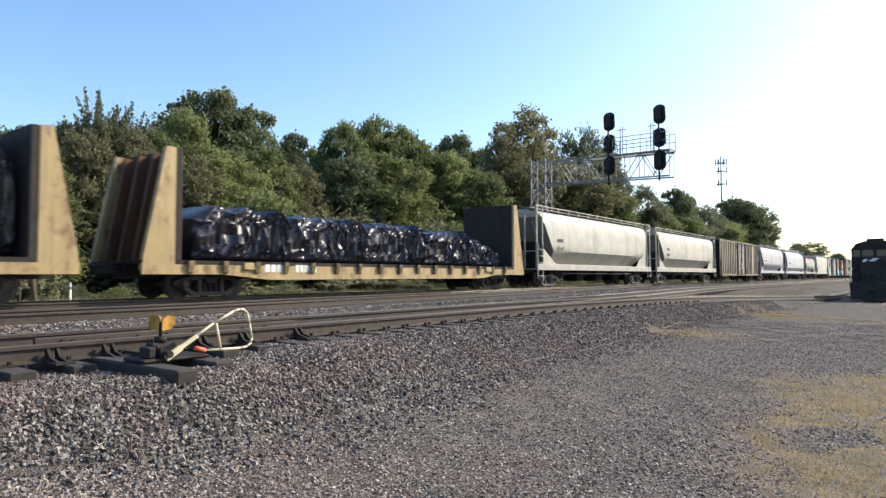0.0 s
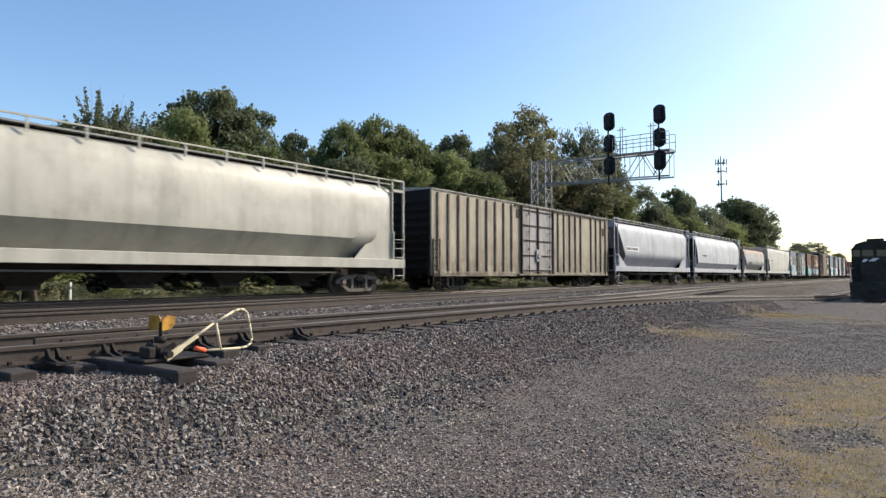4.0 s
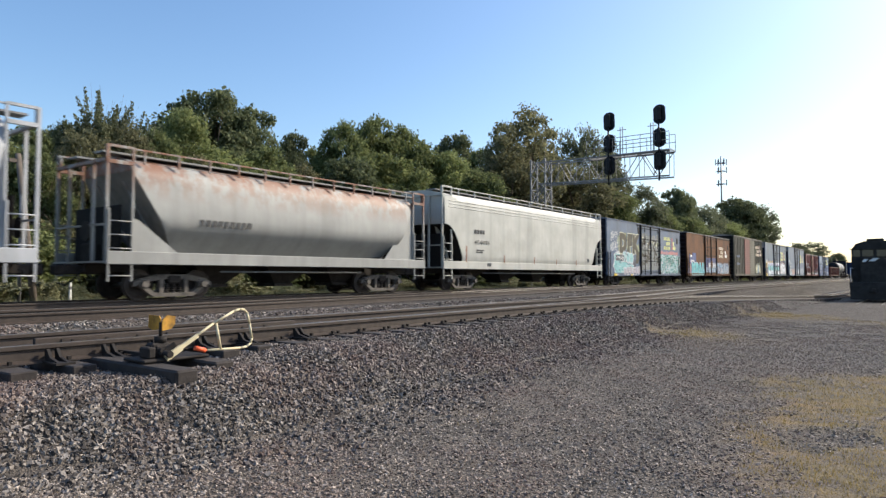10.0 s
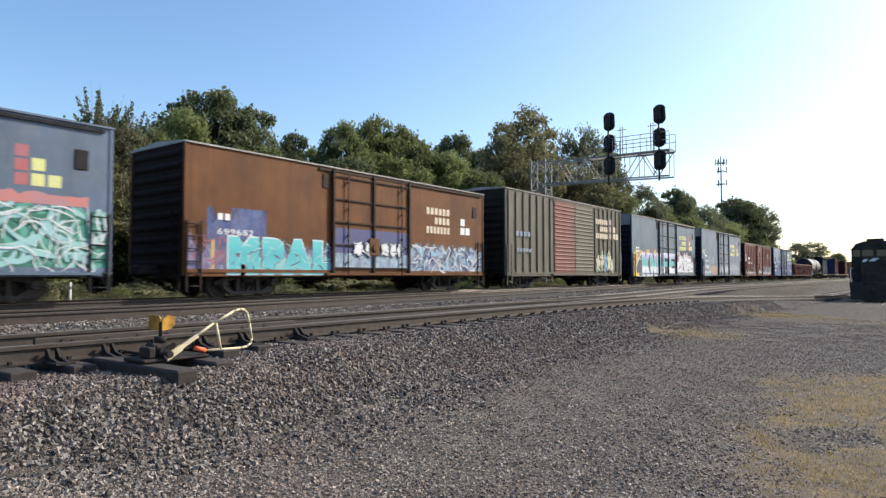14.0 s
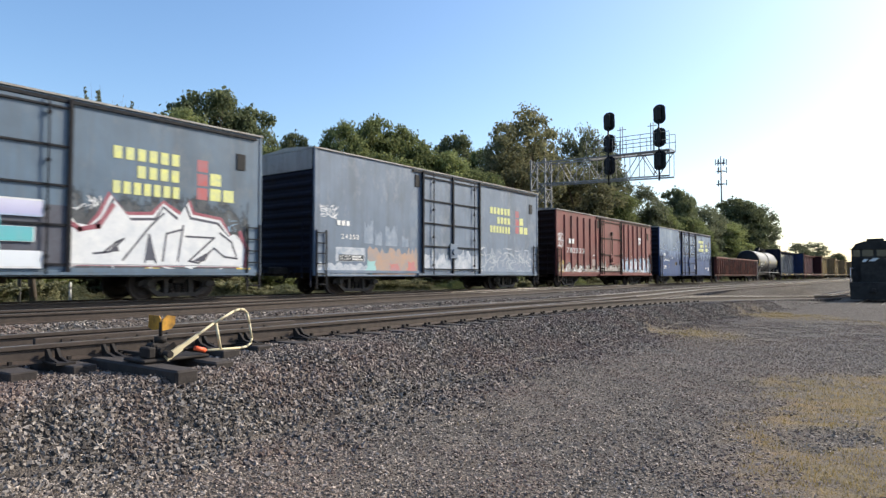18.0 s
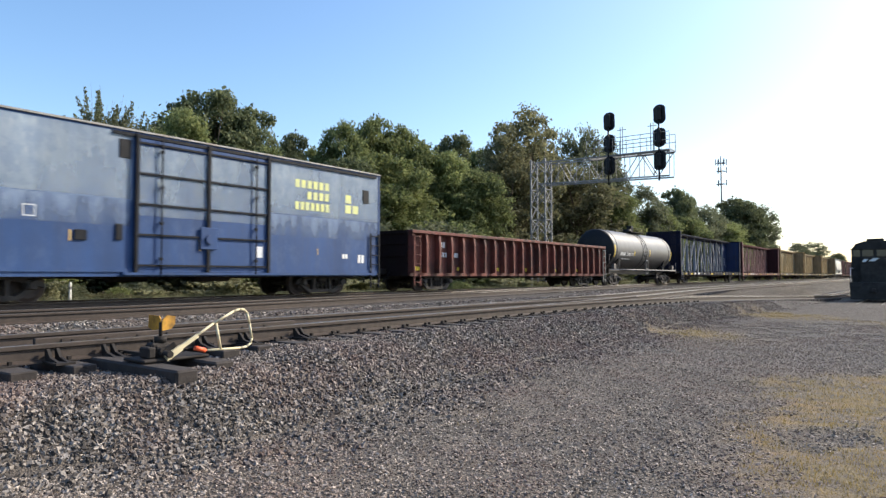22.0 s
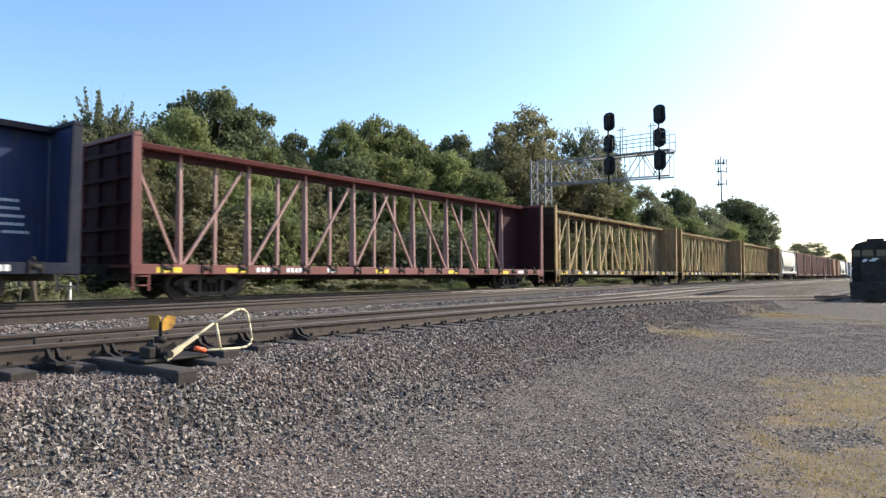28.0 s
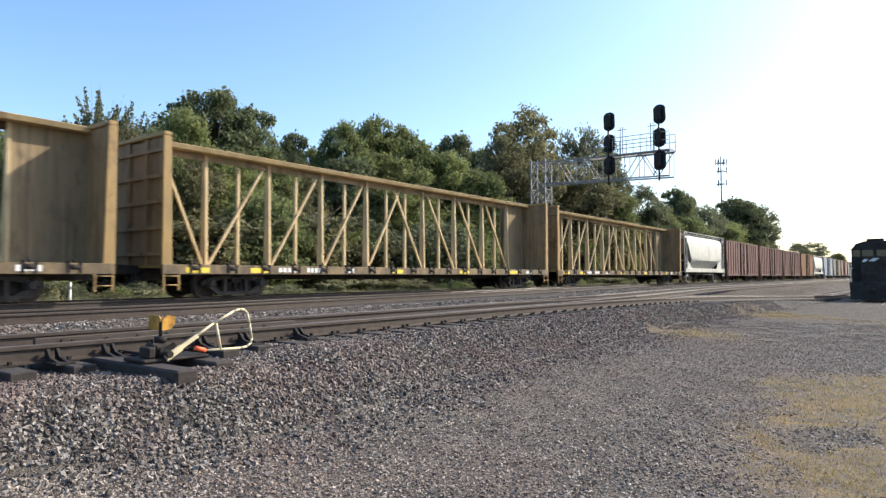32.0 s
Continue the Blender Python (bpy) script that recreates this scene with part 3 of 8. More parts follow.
def hopper(y0, length, mat, label, z_top=4.45, shape="round", sill=1.08, slope=2.3, body_in=0.75, frame_mat=None, marks=None, lights=()):
    """Covered hopper: lofted body with sloped end sheets, sills, outlets, ladders and roof walk."""
    car = start_car("covered_hopper", label, y0, "hopper car")
    fm = frame_mat or mat
    eave = z_top - 0.22
    if shape == "round":
        pts = [(0.7, sill + 0.05), (1.12, sill + 0.52), (1.45, sill + 0.86), (1.54, sill + 0.98), (HW + 0.015, sill + 1.4), (1.5, eave - 0.85), (1.4, eave - 0.3), (1.2, eave)]
    elif shape == "drum":
        pts = [(0.7, sill + 0.03), (1.15, sill + 0.36), (1.48, sill + 0.68), (1.56, sill + 0.8), (1.58, sill + 1.6), (1.52, eave - 0.8), (1.32, eave - 0.25), (1.05, eave)]
    else:
        pts = [(1.42, sill + 0.05), (1.5, sill + 0.1), (HW, sill + 0.5), (HW, sill + 1.4), (HW, sill + 2.0), (HW, eave - 0.7), (1.5, eave - 0.12), (1.38, eave)]
    zs, hx = [p[1] for p in pts], [p[0] for p in pts]

    def half(z):
        return float(np.interp(z, zs, hx))

    def ring(y, zb):
        zz = [zb + (eave - zb) * k / 13 for k in range(14)]
        right = [(half(z), y, z) for z in zz] + [(0.7, y, eave + 0.17), (0.3, y, z_top)]
        return right + [(-a, b, c) for a, b, c in reversed(right)]

    def floor_z(y):
        d = min(y, length - y) - body_in
        top = eave - 0.25
        if shape == "flat":
            low_top = sill + 1.9      # the side sheet runs on to the end above a rounded cut-out
            return sill + 0.05 if d >= slope else low_top - (low_top - sill - 0.05) * (max(0, d) / slope) ** 2.4
        k = min(1, max(0, d / slope))
        return top - (top - sill - 0.05) * (1 - (1 - k) ** 1.6) if k < 1 else sill + 0.05
    ys = sorted({body_in + slope * k / 10 for k in range(11)} | {length - body_in - slope * k / 10 for k in range(11)} | set(np.linspace(body_in + slope, length - body_in - slope, 9)))
    body = part("hopper_body", MB().loft([ring(float(y), floor_z(float(y))) for y in ys]), mat, car)
    body.data.set_sharp_from_angle(angle=radians(32))
    # side sill with a flange, centre sill, end sheets
    for s in (-1, 1):
        part("side_sill", MB().box(s * 1.47 - 0.07, s * 1.47 + 0.07, 0.05, length - 0.05, sill - 0.1, sill + 0.25, 0.015).box(min(s * 0.7, s * 1.42), max(s * 0.7, s * 1.42), 0.8, length - 0.8, sill + 0.02, sill + 0.06), fm, car)
    part("centre_sill", MB().box(-0.25, 0.25, 0.1, length - 0.1, 0.78, 1.05), M["steel"], car)
    for y, d in ((0.0, 1), (length, -1)):
        mb = MB()
        mb.box(-1.5, 1.5, min(y, y + d * 0.75), max(y, y + d * 0.75), sill - 0.06, sill - 0.01)
        for x in (-1.44, -0.7, 0.7, 1.44):
            mb.beam((x, y + d * 0.07, sill - 0.05), (x, y + d * 0.07, eave - 0.02), 0.075)
        mb.beam((-1.44, y + d * 0.07, eave - 0.05), (1.44, y + d * 0.07, eave - 0.05), 0.09)
        mb.beam((-1.44, y + d * 0.07, sill + 0.95), (1.44, y + d * 0.07, sill + 0.95), 0.05)
        for s in (-1, 1):
            mb.beam((s * 1.44, y + d * 0.07, eave - 0.05), (s * 1.44, y + d * 0.07, z_top + 0.12), 0.075)
            mb.beam((s * 1.44, y + d * 0.75, sill - 0.05), (s * 1.44, y + d * 0.75, z_top + 0.12), 0.06)
            mb.beam((s * 1.44, y + d * 0.07, z_top + 0.1), (s * 1.44, y + d * 0.75, z_top + 0.1), 0.07)
            mb.beam((s * 1.44, y + d * 0.07, eave - 0.1), (s * 1.44, y + d * 0.75, eave - 0.1), 0.1)
        part("end_frame", mb, fm, car)
        # bay walls under the slope sheet
        for s in (-1, 1):
            w = MB().prism([(y + d * (body_in + 0.05), eave - 0.5), (y + d * (body_in + 0.35), eave - 0.5), (y + d * (body_in + slope + 0.1), sill), (y + d * (body_in + slope - 0.6), sill)], "x", s * 0.75 - 0.02, s * 0.75 + 0.02)
            part("slope_web", w, fm, car)
        for s in (-1, 1):
            lad = MB()
            ladder(lad, s * 1.44 - (0 if s > 0 else 0.12), min(y + d * 0.1, y + d * 0.72), max(y + d * 0.1, y + d * 0.72), sill - 0.55, sill + 1.35, 0.36)
            part("ladder", lad, fm, car)
        part("brake_gear", MB().rod((0.35, y + d * 0.02, sill + 0.8), (0.35, y + d * 0.1, sill + 0.8), 0.27, 14).box(-0.5, 0.1, min(y + d * 0.3, y + d * 0.8), max(y + d * 0.3, y + d * 0.8), sill, sill + 0.5, 0.03), M["steel"], car)
    # slope sheets darkened for their shade, gussets at the leading end, side plates at the trailing one, a train pipe
    for d in (1, -1):
        strip = []
        for k in range(11):
            y = body_in + slope * k / 10
            z = floor_z(y) - 0.012
            w = half(z) - 0.03
            strip.append([(-w, y if d > 0 else length - y, z), (w, y if d > 0 else length - y, z)])
        vs = [p for r in strip for p in r] + [(a, b, c - 0.01) for r in strip for a, b, c in r]
        m = len(strip) * 2
        fs = [q for k in range(10) for q in ((2 * k, 2 * k + 1, 2 * k + 3, 2 * k + 2), (m + 2 * k, m + 2 * k + 2, m + 2 * k + 3, m + 2 * k + 1))]
        part("slope_sheet", MB().add(vs, fs), P["shadeslope"] if shape == "round" else P["shadegrey"], car, "sloping end sheet, darkened for its shade")
    for s in (-1, 1):
        if shape != "flat":
            part("side_plate", MB().prism([(length - 0.78, sill + 0.2), (length - body_in - slope + 0.15, sill + 0.2), (length - body_in - slope * 0.62, sill + 0.85), (length - 0.78, eave - 0.15)], "x", s * 1.4 - 0.012, s * 1.4 + 0.012), mat, car)
            if shape == "round":
                part("gusset", MB().prism([(0.75, sill + 0.2), (0.75, sill + 1.15), (0.95, sill + 1.1), (body_in + slope - 0.5, sill + 0.2)], "x", s * 1.4 - 0.012, s * 1.4 + 0.012), mat, car)
        part("train_pipe", MB().rod((s * 1.25, 3.6, sill - 0.28), (s * 1.25, length - 3.6, sill - 0.28), 0.03, 6), M["galv"], car)
    # dark sheets added at both ends to hold the shade between cars
    part("end_shade", MB().box(-1.3, 1.3, 0.5, 0.53, sill - 0.05, sill + 1.5), P["shadegrey"], car, "dark sheet standing for the shaded car end")
    part("end_shade", MB().box(-1.3, 1.3, length - 0.53, length - 0.5, sill - 0.05, sill + 1.5), P["shadegrey"], car, "dark sheet standing for the shaded car end")
    # outlets
    lo, hi = body_in + slope, length - body_in - slope
    n = 3 if length < 17 else 4
    for k in range(n):
        a, b = lo + (hi - lo) * (k + 0.06) / n, lo + (hi - lo) * (k + 0.94) / n
        m = (a + b) / 2
        mb = MB().loft([[(-0.95, a, sill + 0.06), (0.95, a, sill + 0.06), (0.95, b, sill + 0.06), (-0.95, b, sill + 0.06)], [(-0.4, m - 0.35, 0.42), (0.4, m - 0.35, 0.42), (0.4, m + 0.35, 0.42), (-0.4, m + 0.35, 0.42)]], smooth=False)
        mb.box(-0.5, 0.5, m - 0.4, m + 0.4, 0.32, 0.43)
        part("outlet", mb, M["steel"], car)
    # roof walk with posts and handrail
    walk_b = MB()
    for s in (-1, 1):
        walk_b.box(s * 0.75 - 0.25, s * 0.75 + 0.25, 0.15, length - 0.15, z_top - 0.02, z_top + 0.03)
    part("roof_walk", walk_b, M["galv"], car, "steel grating roof walk")
    rl = MB()
    for s in (-1, 1):
        rl.beam((s * 1.36, 0.1, z_top + 0.1), (s * 1.36, length - 0.1, z_top + 0.1), 0.045)
        k = 0.1
        while k < length:
            rl.beam((s * 1.36, k, eave - 0.06), (s * 1.36, k, z_top + 0.1), 0.05)
            k += (length - 0.2) / 13
    part("roof_rail", rl, fm, car)
    for k in range(n * 2):
        y = lo + (hi - lo) * (k + 0.5) / (2 * n)
        part("hatch", MB().rod((0, y, z_top - 0.02), (0, y, z_top + 0.12), 0.32, 12), fm, car)
    if shape == "flat":
        for z in (eave - 0.3, eave - 0.44, eave - 0.58):
            part("corrugation", MB().prism([(half(z - 0.03) - 0.01, z - 0.03), (half(z) + 0.02, z), (half(z + 0.03) - 0.01, z + 0.03)], "y", body_in + 0.3, length - body_in - 0.3), mat, car)
    if marks:
        bars(car, marks[1], marks[0], HW + 0.018 if shape != "drum" else 1.583, "stencilled lettering worn away")
    trucks(car, length, 2.2, y0, False)
    return car


def boxcar(y0, length, mat, label, z_top=4.57, sill=0.68, ribs=(), door=(5.9, 9.9), door_mat=None, door_kind="plug", rib_mat=None, roof_mat=None, end_mat=None, rib_w=0.14, trim_mat=None, cap_mat=None, second_door=None, rib_foot=0.2, single=False, lock=True):
    """Box car: side walls, ribbed ends, peaked roof, plug or sliding doors, ladders and sills."""
    car = start_car("boxcar", label, y0, "boxcar")
    hw, eave = 1.5, z_top - 0.13
    dm, trim = door_mat or mat, trim_mat or mat
    part("side_wall", MB().box(hw - 0.06, hw, 0.06, length - 0.06, sill + 0.12, eave, 0.008), mat, car)
    part("side_wall", MB().box(-hw, -hw + 0.06, 0.06, length - 0.06, sill + 0.12, eave, 0.008), mat, car)
    part("floor", MB().box(-hw + 0.06, hw - 0.06, 0.1, length - 0.1, sill + 0.15, sill + 0.3), M["steel"], car)
    for s in (-1, 1):
        part("side_sill", MB().box(s * hw - (0.05 if s > 0 else 0.0), s * hw + (0.0 if s > 0 else 0.05), 0.2, length - 0.2, sill - 0.02, sill + 0.12).box(s * (hw + 0.015) - 0.02, s * (hw + 0.015) + 0.02, 0.06, length - 0.06, sill + 0.1, sill + 0.2), mat, car)
    for y, d in ((0.06, 1), (length - 0.06, -1)):
        e = MB().box(-hw + 0.06, hw - 0.06, min(y, y + d * 0.05), max(y, y + d * 0.05), sill + 0.1, eave)
        z, ribs_e = sill + 0.35, []
        while z < eave - 0.2:
            ribs_e.append(MB().loft([[(-hw + 0.12, y, z - 0.12), (hw - 0.12, y, z - 0.12)][::1] + [(hw - 0.12, y, z + 0.12), (-hw + 0.12, y, z + 0.12)], [(-hw + 0.2, y - d * 0.07, z - 0.03), (hw - 0.2, y - d * 0.07, z - 0.03), (hw - 0.2, y - d * 0.07, z + 0.03), (-hw + 0.2, y - d * 0.07, z + 0.03)]], smooth=False))
            z += 0.36
        # end_mat, where given, carries the end's shade in its colour
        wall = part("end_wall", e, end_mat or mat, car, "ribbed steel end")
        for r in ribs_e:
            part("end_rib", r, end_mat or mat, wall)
        for s in (-1, 1):
            part("corner_post", MB().box(s * (hw - 0.02) - 0.045, s * (hw - 0.02) + 0.045, y - 0.05, y + 0.05, sill, eave, 0.01), mat, car)
        el = MB()
        for z in (sill + 0.3, sill + 0.75, sill + 1.2, sill + 1.65):
            el.rod((hw - 0.55, y - d * 0.1, z), (hw - 0.1, y - d * 0.1, z), 0.018, 6)
        el.beam((hw - 0.1, y - d * 0.1, sill - 0.4), (hw - 0.1, y - d * 0.1, sill + 1.9), 0.04).beam((hw - 0.55, y - d * 0.1, sill - 0.1), (hw - 0.55, y - d * 0.1, sill + 1.9), 0.04)
        part("end_ladder", el, end_mat or mat, car)
        if cap_mat:
            part("end_cap", MB().box(-hw + 0.1, hw - 0.1, min(y - d * 0.075, y - d * 0.06), max(y - d * 0.075, y - d * 0.06), eave - 0.72, eave - 0.02), cap_mat, wall, "pale grey upper panel")
    roof = MB().prism([(-hw - 0.05, eave), (hw + 0.05, eave), (hw + 0.05, eave + 0.05), (0, z_top + 0.04), (-hw - 0.05, eave + 0.05)], "y", 0.0, length)
    k = 0.6
    while k < length - 0.3:
        roof.prism([(-hw, eave + 0.06), (hw, eave + 0.06), (0, z_top + 0.09)], "y", k - 0.03, k + 0.03)
        k += 1.1
    part("roof", roof, roof_mat or mat, car)
    part("eave_rail", MB().box(hw + 0.01, hw + 0.06, door[0] - 0.6 if door_kind == "plug" else door[0] - 0.2, length - 0.25 if door_kind == "plug" else door[1] + 1.9, eave - 0.14, eave - 0.06), trim if door_kind == "plug" else mat, car)
    for y in ribs:
        part("rib", MB().prism([(hw, y - rib_w / 2), (hw + 0.075, y - rib_w / 2 + 0.03), (hw + 0.075, y + rib_w / 2 - 0.03), (hw, y + rib_w / 2)], "z", sill + rib_foot, eave - 0.1 - (0.14 if rib_foot > 0.2 else 0)), rib_mat or mat, car)
    # side ladder and grab irons at both corners
    for a in (0.1, length - 0.55):
        lad = MB()
        ladder(lad, hw, a, a + 0.45, sill - 0.45, sill + 1.6, 0.36)
        part("ladder", lad, trim, car)
    # doors
    ya, yb = door
    halves = [(ya, yb)] if single else [(ya, (ya + yb) / 2), ((ya + yb) / 2, yb)]
    za, zb = sill + 0.16, eave - 0.16
    for i, (a, b) in enumerate(halves):
        d = part("door", MB().box(hw - 0.005, hw + 0.05, a + 0.015, b - 0.015, za, zb, 0.012), second_door if second_door and i else dm, car)
        if door_kind == "plug":
            for z in np.linspace(za + 0.12, zb - 0.12, 4 if single else 5):
                part("door_rail", MB().box(hw + 0.045, hw + 0.1, a + 0.06, b - 0.06, float(z) - 0.026, float(z) + 0.026), trim, d)
            rods = MB()
            for y in ((a + 0.12, a + 0.42, b - 0.42, b - 0.12) if single else ((a + 0.72,), (b - 0.55,))[i]):
                rods.rod((hw + 0.14, y, za - 0.12), (hw + 0.14, y, zb + 0.1), 0.022, 8)
                for z in np.linspace(za + 0.3, zb - 0.3, 4):
                    rods.box(hw + 0.09, hw + 0.17, y - 0.04, y + 0.04, float(z) - 0.04, float(z) + 0.04)
            if single:      # the lock bar down the middle of a one-piece door
                rods.rod((hw + 0.12, (a + b) / 2, za + 0.9), (hw + 0.12, (a + b) / 2, za + 2.7), 0.03, 8).box(hw + 0.05, hw + 0.16, (a + b) / 2 - 0.09, (a + b) / 2 + 0.09, za + 2.5, za + 2.75, 0.02)
                rods.box(hw + 0.05, hw + 0.1, a - 0.03, a + 0.05, za - 0.05, zb + 0.1).box(hw + 0.05, hw + 0.1, b - 0.05, b + 0.03, za - 0.05, zb + 0.1)
            else:
                for y in ((a + 0.04, b), (b - 0.04,))[i]:
                    rods.box(hw + 0.04, hw + 0.13, y - 0.045, y + 0.045, za - 0.12, zb + 0.1)
            part("lock_rod", rods, trim_mat or M["steel"], d, "dark steel locking rods")
        else:
            z = za + 0.15
            while z < zb - 0.05:
                part("door_rail", MB().prism([(hw + 0.045, z - 0.05), (hw + 0.09, z), (hw + 0.045, z + 0.05)], "y", a + 0.08, b - 0.08), second_door if second_door and i else dm, d)
                z += 0.22
    if door_kind == "plug" and lock:
        g = MB().box(hw + 0.09, hw + 0.14, (ya + yb) / 2 - 0.28, (ya + yb) / 2 + 0.28, za + 0.6, za + 1.25, 0.02).rod((hw + 0.14, (ya + yb) / 2, za + 0.9), (hw + 0.2, (ya + yb) / 2, za + 0.9), 0.14, 10)
        part("lock_box", g, dm, car)
    if trim_mat and door_kind == "plug":
        for y, z in ((length - 0.95, eave - 1.15), (ya - 0.42, eave - 0.75)):
            part("placard_board", MB().box(hw, hw + 0.03, y, y + 0.32, z, z + 0.5, 0.008), trim if trim_mat == P["trimbrown"] else M["black"], car, "dark placard board")
    part("door_track", MB().box(hw, hw + 0.14, ya - 0.3, length - 0.3 if door_kind == "plug" else yb + 1.9, za - 0.14, za - 0.07), mat, car)
    part("centre_sill", MB().box(-0.3, 0.3, 0.2, length - 0.2, 0.6, sill + 0.16).box(-0.9, -0.4, 6.0, 7.2, 0.5, 0.75, 0.05).rod((0.6, 8.0, 0.7), (0.6, 9.2, 0.7), 0.2, 10), M["steel"], car)
    trucks(car, length, 2.55, y0)
    return car


def centerbeam(y0, length, mat, label, dark, z_top=4.62, sill=0.72, mark_mat=None, end_mat=None, spine_mat=None, lead_mat=None, sill_mat=None):
    """Centre-beam lumber flat, empty: deck, two bulkheads, a trussed spine with a wide top chord."""
    car = start_car("centerbeam_flatcar", label, y0, "flatcar")
    deck = sill + 0.28
    for s in (-1, 1):
        part("side_sill", MB().box(s * 1.48 - 0.05, s * 1.48 + 0.05, 0.0, length, sill, deck, 0.012), sill_mat or mat, car)
    part("deck", MB().box(-1.43, 1.43, 0.05, length - 0.05, deck - 0.1, deck - 0.02), dark, car)
    part("centre_sill", MB().box(-0.35, 0.35, 0.1, length - 0.1, 0.55, deck - 0.1), M["steel"], car)
    for y, d in ((0.0, 1), (length, -1)):
        # dark lead_mat or end_mat: bulkhead shade put into the colour
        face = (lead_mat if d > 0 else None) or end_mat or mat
        bl = part("bulkhead", MB().box(-1.41, 1.41, min(y + d * 0.1, y + d * 0.16), max(y + d * 0.1, y + d * 0.16), deck, z_top - 0.12), face, car, "ribbed steel bulkhead")
        for s in (-1, 1):
            part("bulkhead_post", MB().prism([(y, deck - 0.2), (y + d * 0.3, deck - 0.2), (y + d * 0.22, z_top - 0.12), (y, z_top - 0.12)], "x", s * 1.46 - 0.05, s * 1.46 + 0.05), mat, bl)
        part("cap", MB().box(-1.51, 1.51, min(y, y + d * 0.24), max(y, y + d * 0.24), z_top - 0.12, z_top, 0.02), mat, bl)
        for z in np.linspace(deck + 0.3, z_top - 0.5, 5):
            part("bulkhead_rib", MB().box(-1.41, 1.41, min(y, y + d * 0.1), max(y, y + d * 0.1), float(z) - 0.05, float(z) + 0.05), face, bl)
        for x in (-0.5, 0.5):
            part("bulkhead_rib", MB().box(x - 0.05, x + 0.05, min(y + d * 0.01, y + d * 0.09), max(y + d * 0.01, y + d * 0.09), deck, z_top - 0.15), face, bl)
        lad = MB()
        ladder(lad, 1.44, min(y + d * 0.05, y + d * 0.5), max(y + d * 0.05, y + d * 0.5), sill - 0.45, sill + 0.1, 0.25)
        part("step", lad, mat, car)
    part("top_chord", MB().prism([(-0.38, z_top - 0.18), (0.38, z_top - 0.18), (0.44, z_top - 0.05), (0.26, z_top), (-0.26, z_top), (-0.44, z_top - 0.05)], "y", 0.1, length - 0.1), spine_mat if sill_mat else mat, car)
    # solid web beside the trailing bulkhead only; a dark end_mat holds the shadow on it
    part("end_web", MB().box(-0.03, 0.03, length - 1.95, length - 0.2, deck, z_top - 0.1), end_mat or mat, car)
    # a dark lead_mat also paints in the shade under the chord
    part("upper_web", MB().box(-0.02, 0.02, 0.2, length - 2.0, z_top - 0.4, z_top - 0.17), lead_mat or end_mat or mat, car, "web plate under the top chord")
    n = 15
    ys = [2.25 + (length - 4.25) * k / n for k in range(n + 1)]
    strong = (0, 2, 4, 6, 9, 11, 13, 15)
    for k, y in enumerate(ys):
        w0, w1, top = (0.15, 0.07, z_top - 0.18) if k in strong else (0.055, 0.05, z_top - 0.45)
        p = MB().loft([[(-w0, y - 0.05, deck), (w0, y - 0.05, deck), (w0, y + 0.05, deck), (-w0, y + 0.05, deck)], [(-w1, y - 0.05, top), (w1, y - 0.05, top), (w1, y + 0.05, top), (-w1, y + 0.05, top)]], smooth=False)
        part("post", p, spine_mat or mat, car)
    step = ys[1] - ys[0]
    legs = [(ys[k] + 0.12, ys[k + 2] - 0.3) for k in (0, 2, 4)] + [(ys[6] + 0.12, ys[7] + 0.62 * step)]
    legs += [(ys[k] - 0.12, ys[k - 2] + 0.3) for k in (11, 13, 15)] + [(ys[9] - 0.12, ys[8] - 0.62 * step), (ys[0] - 0.12, 0.75)]
    for foot, head in legs:
        part("brace", MB().beam((0.06, foot, deck + 0.05), (0.06, head, z_top - 0.42), 0.085), spine_mat or mat, car)
    for y in ys[::1] + [1.0, length - 1.0]:
        w = MB().rod((1.5, y - 0.13, deck - 0.1), (1.5, y + 0.13, deck - 0.1), 0.075, 8).box(1.44, 1.57, y - 0.16, y - 0.12, sill + 0.04, deck + 0.06).box(1.44, 1.57, y + 0.12, y + 0.16, sill + 0.04, deck + 0.02)
        w.rod((1.5, y, deck), (1.5, y - 0.05, deck + 0.14), 0.03, 6)
        part("winch", w, M["steel"], car, "dark tie-down winch")
    if mark_mat:
        bars(car, [(k, sill + 0.07, w, 0.15, n) for k, w, n in ((4.0, 0.75, 4), (5.2, 0.7, 4), (7.0, 0.5, 3), (20.3, 0.6, 4))], mark_mat, 1.532, "pale lettering on the sill")
        for k in (0.7, 2.9, 9.5, 14.2, 18.6):
            part("reflector", MB().box(1.531, 1.536, k, k + 0.75, sill + 0.05, sill + 0.2), M["yellow"], car, "dusty yellow reflector strip")
    trucks(car, length, 2.7, y0)
    return car


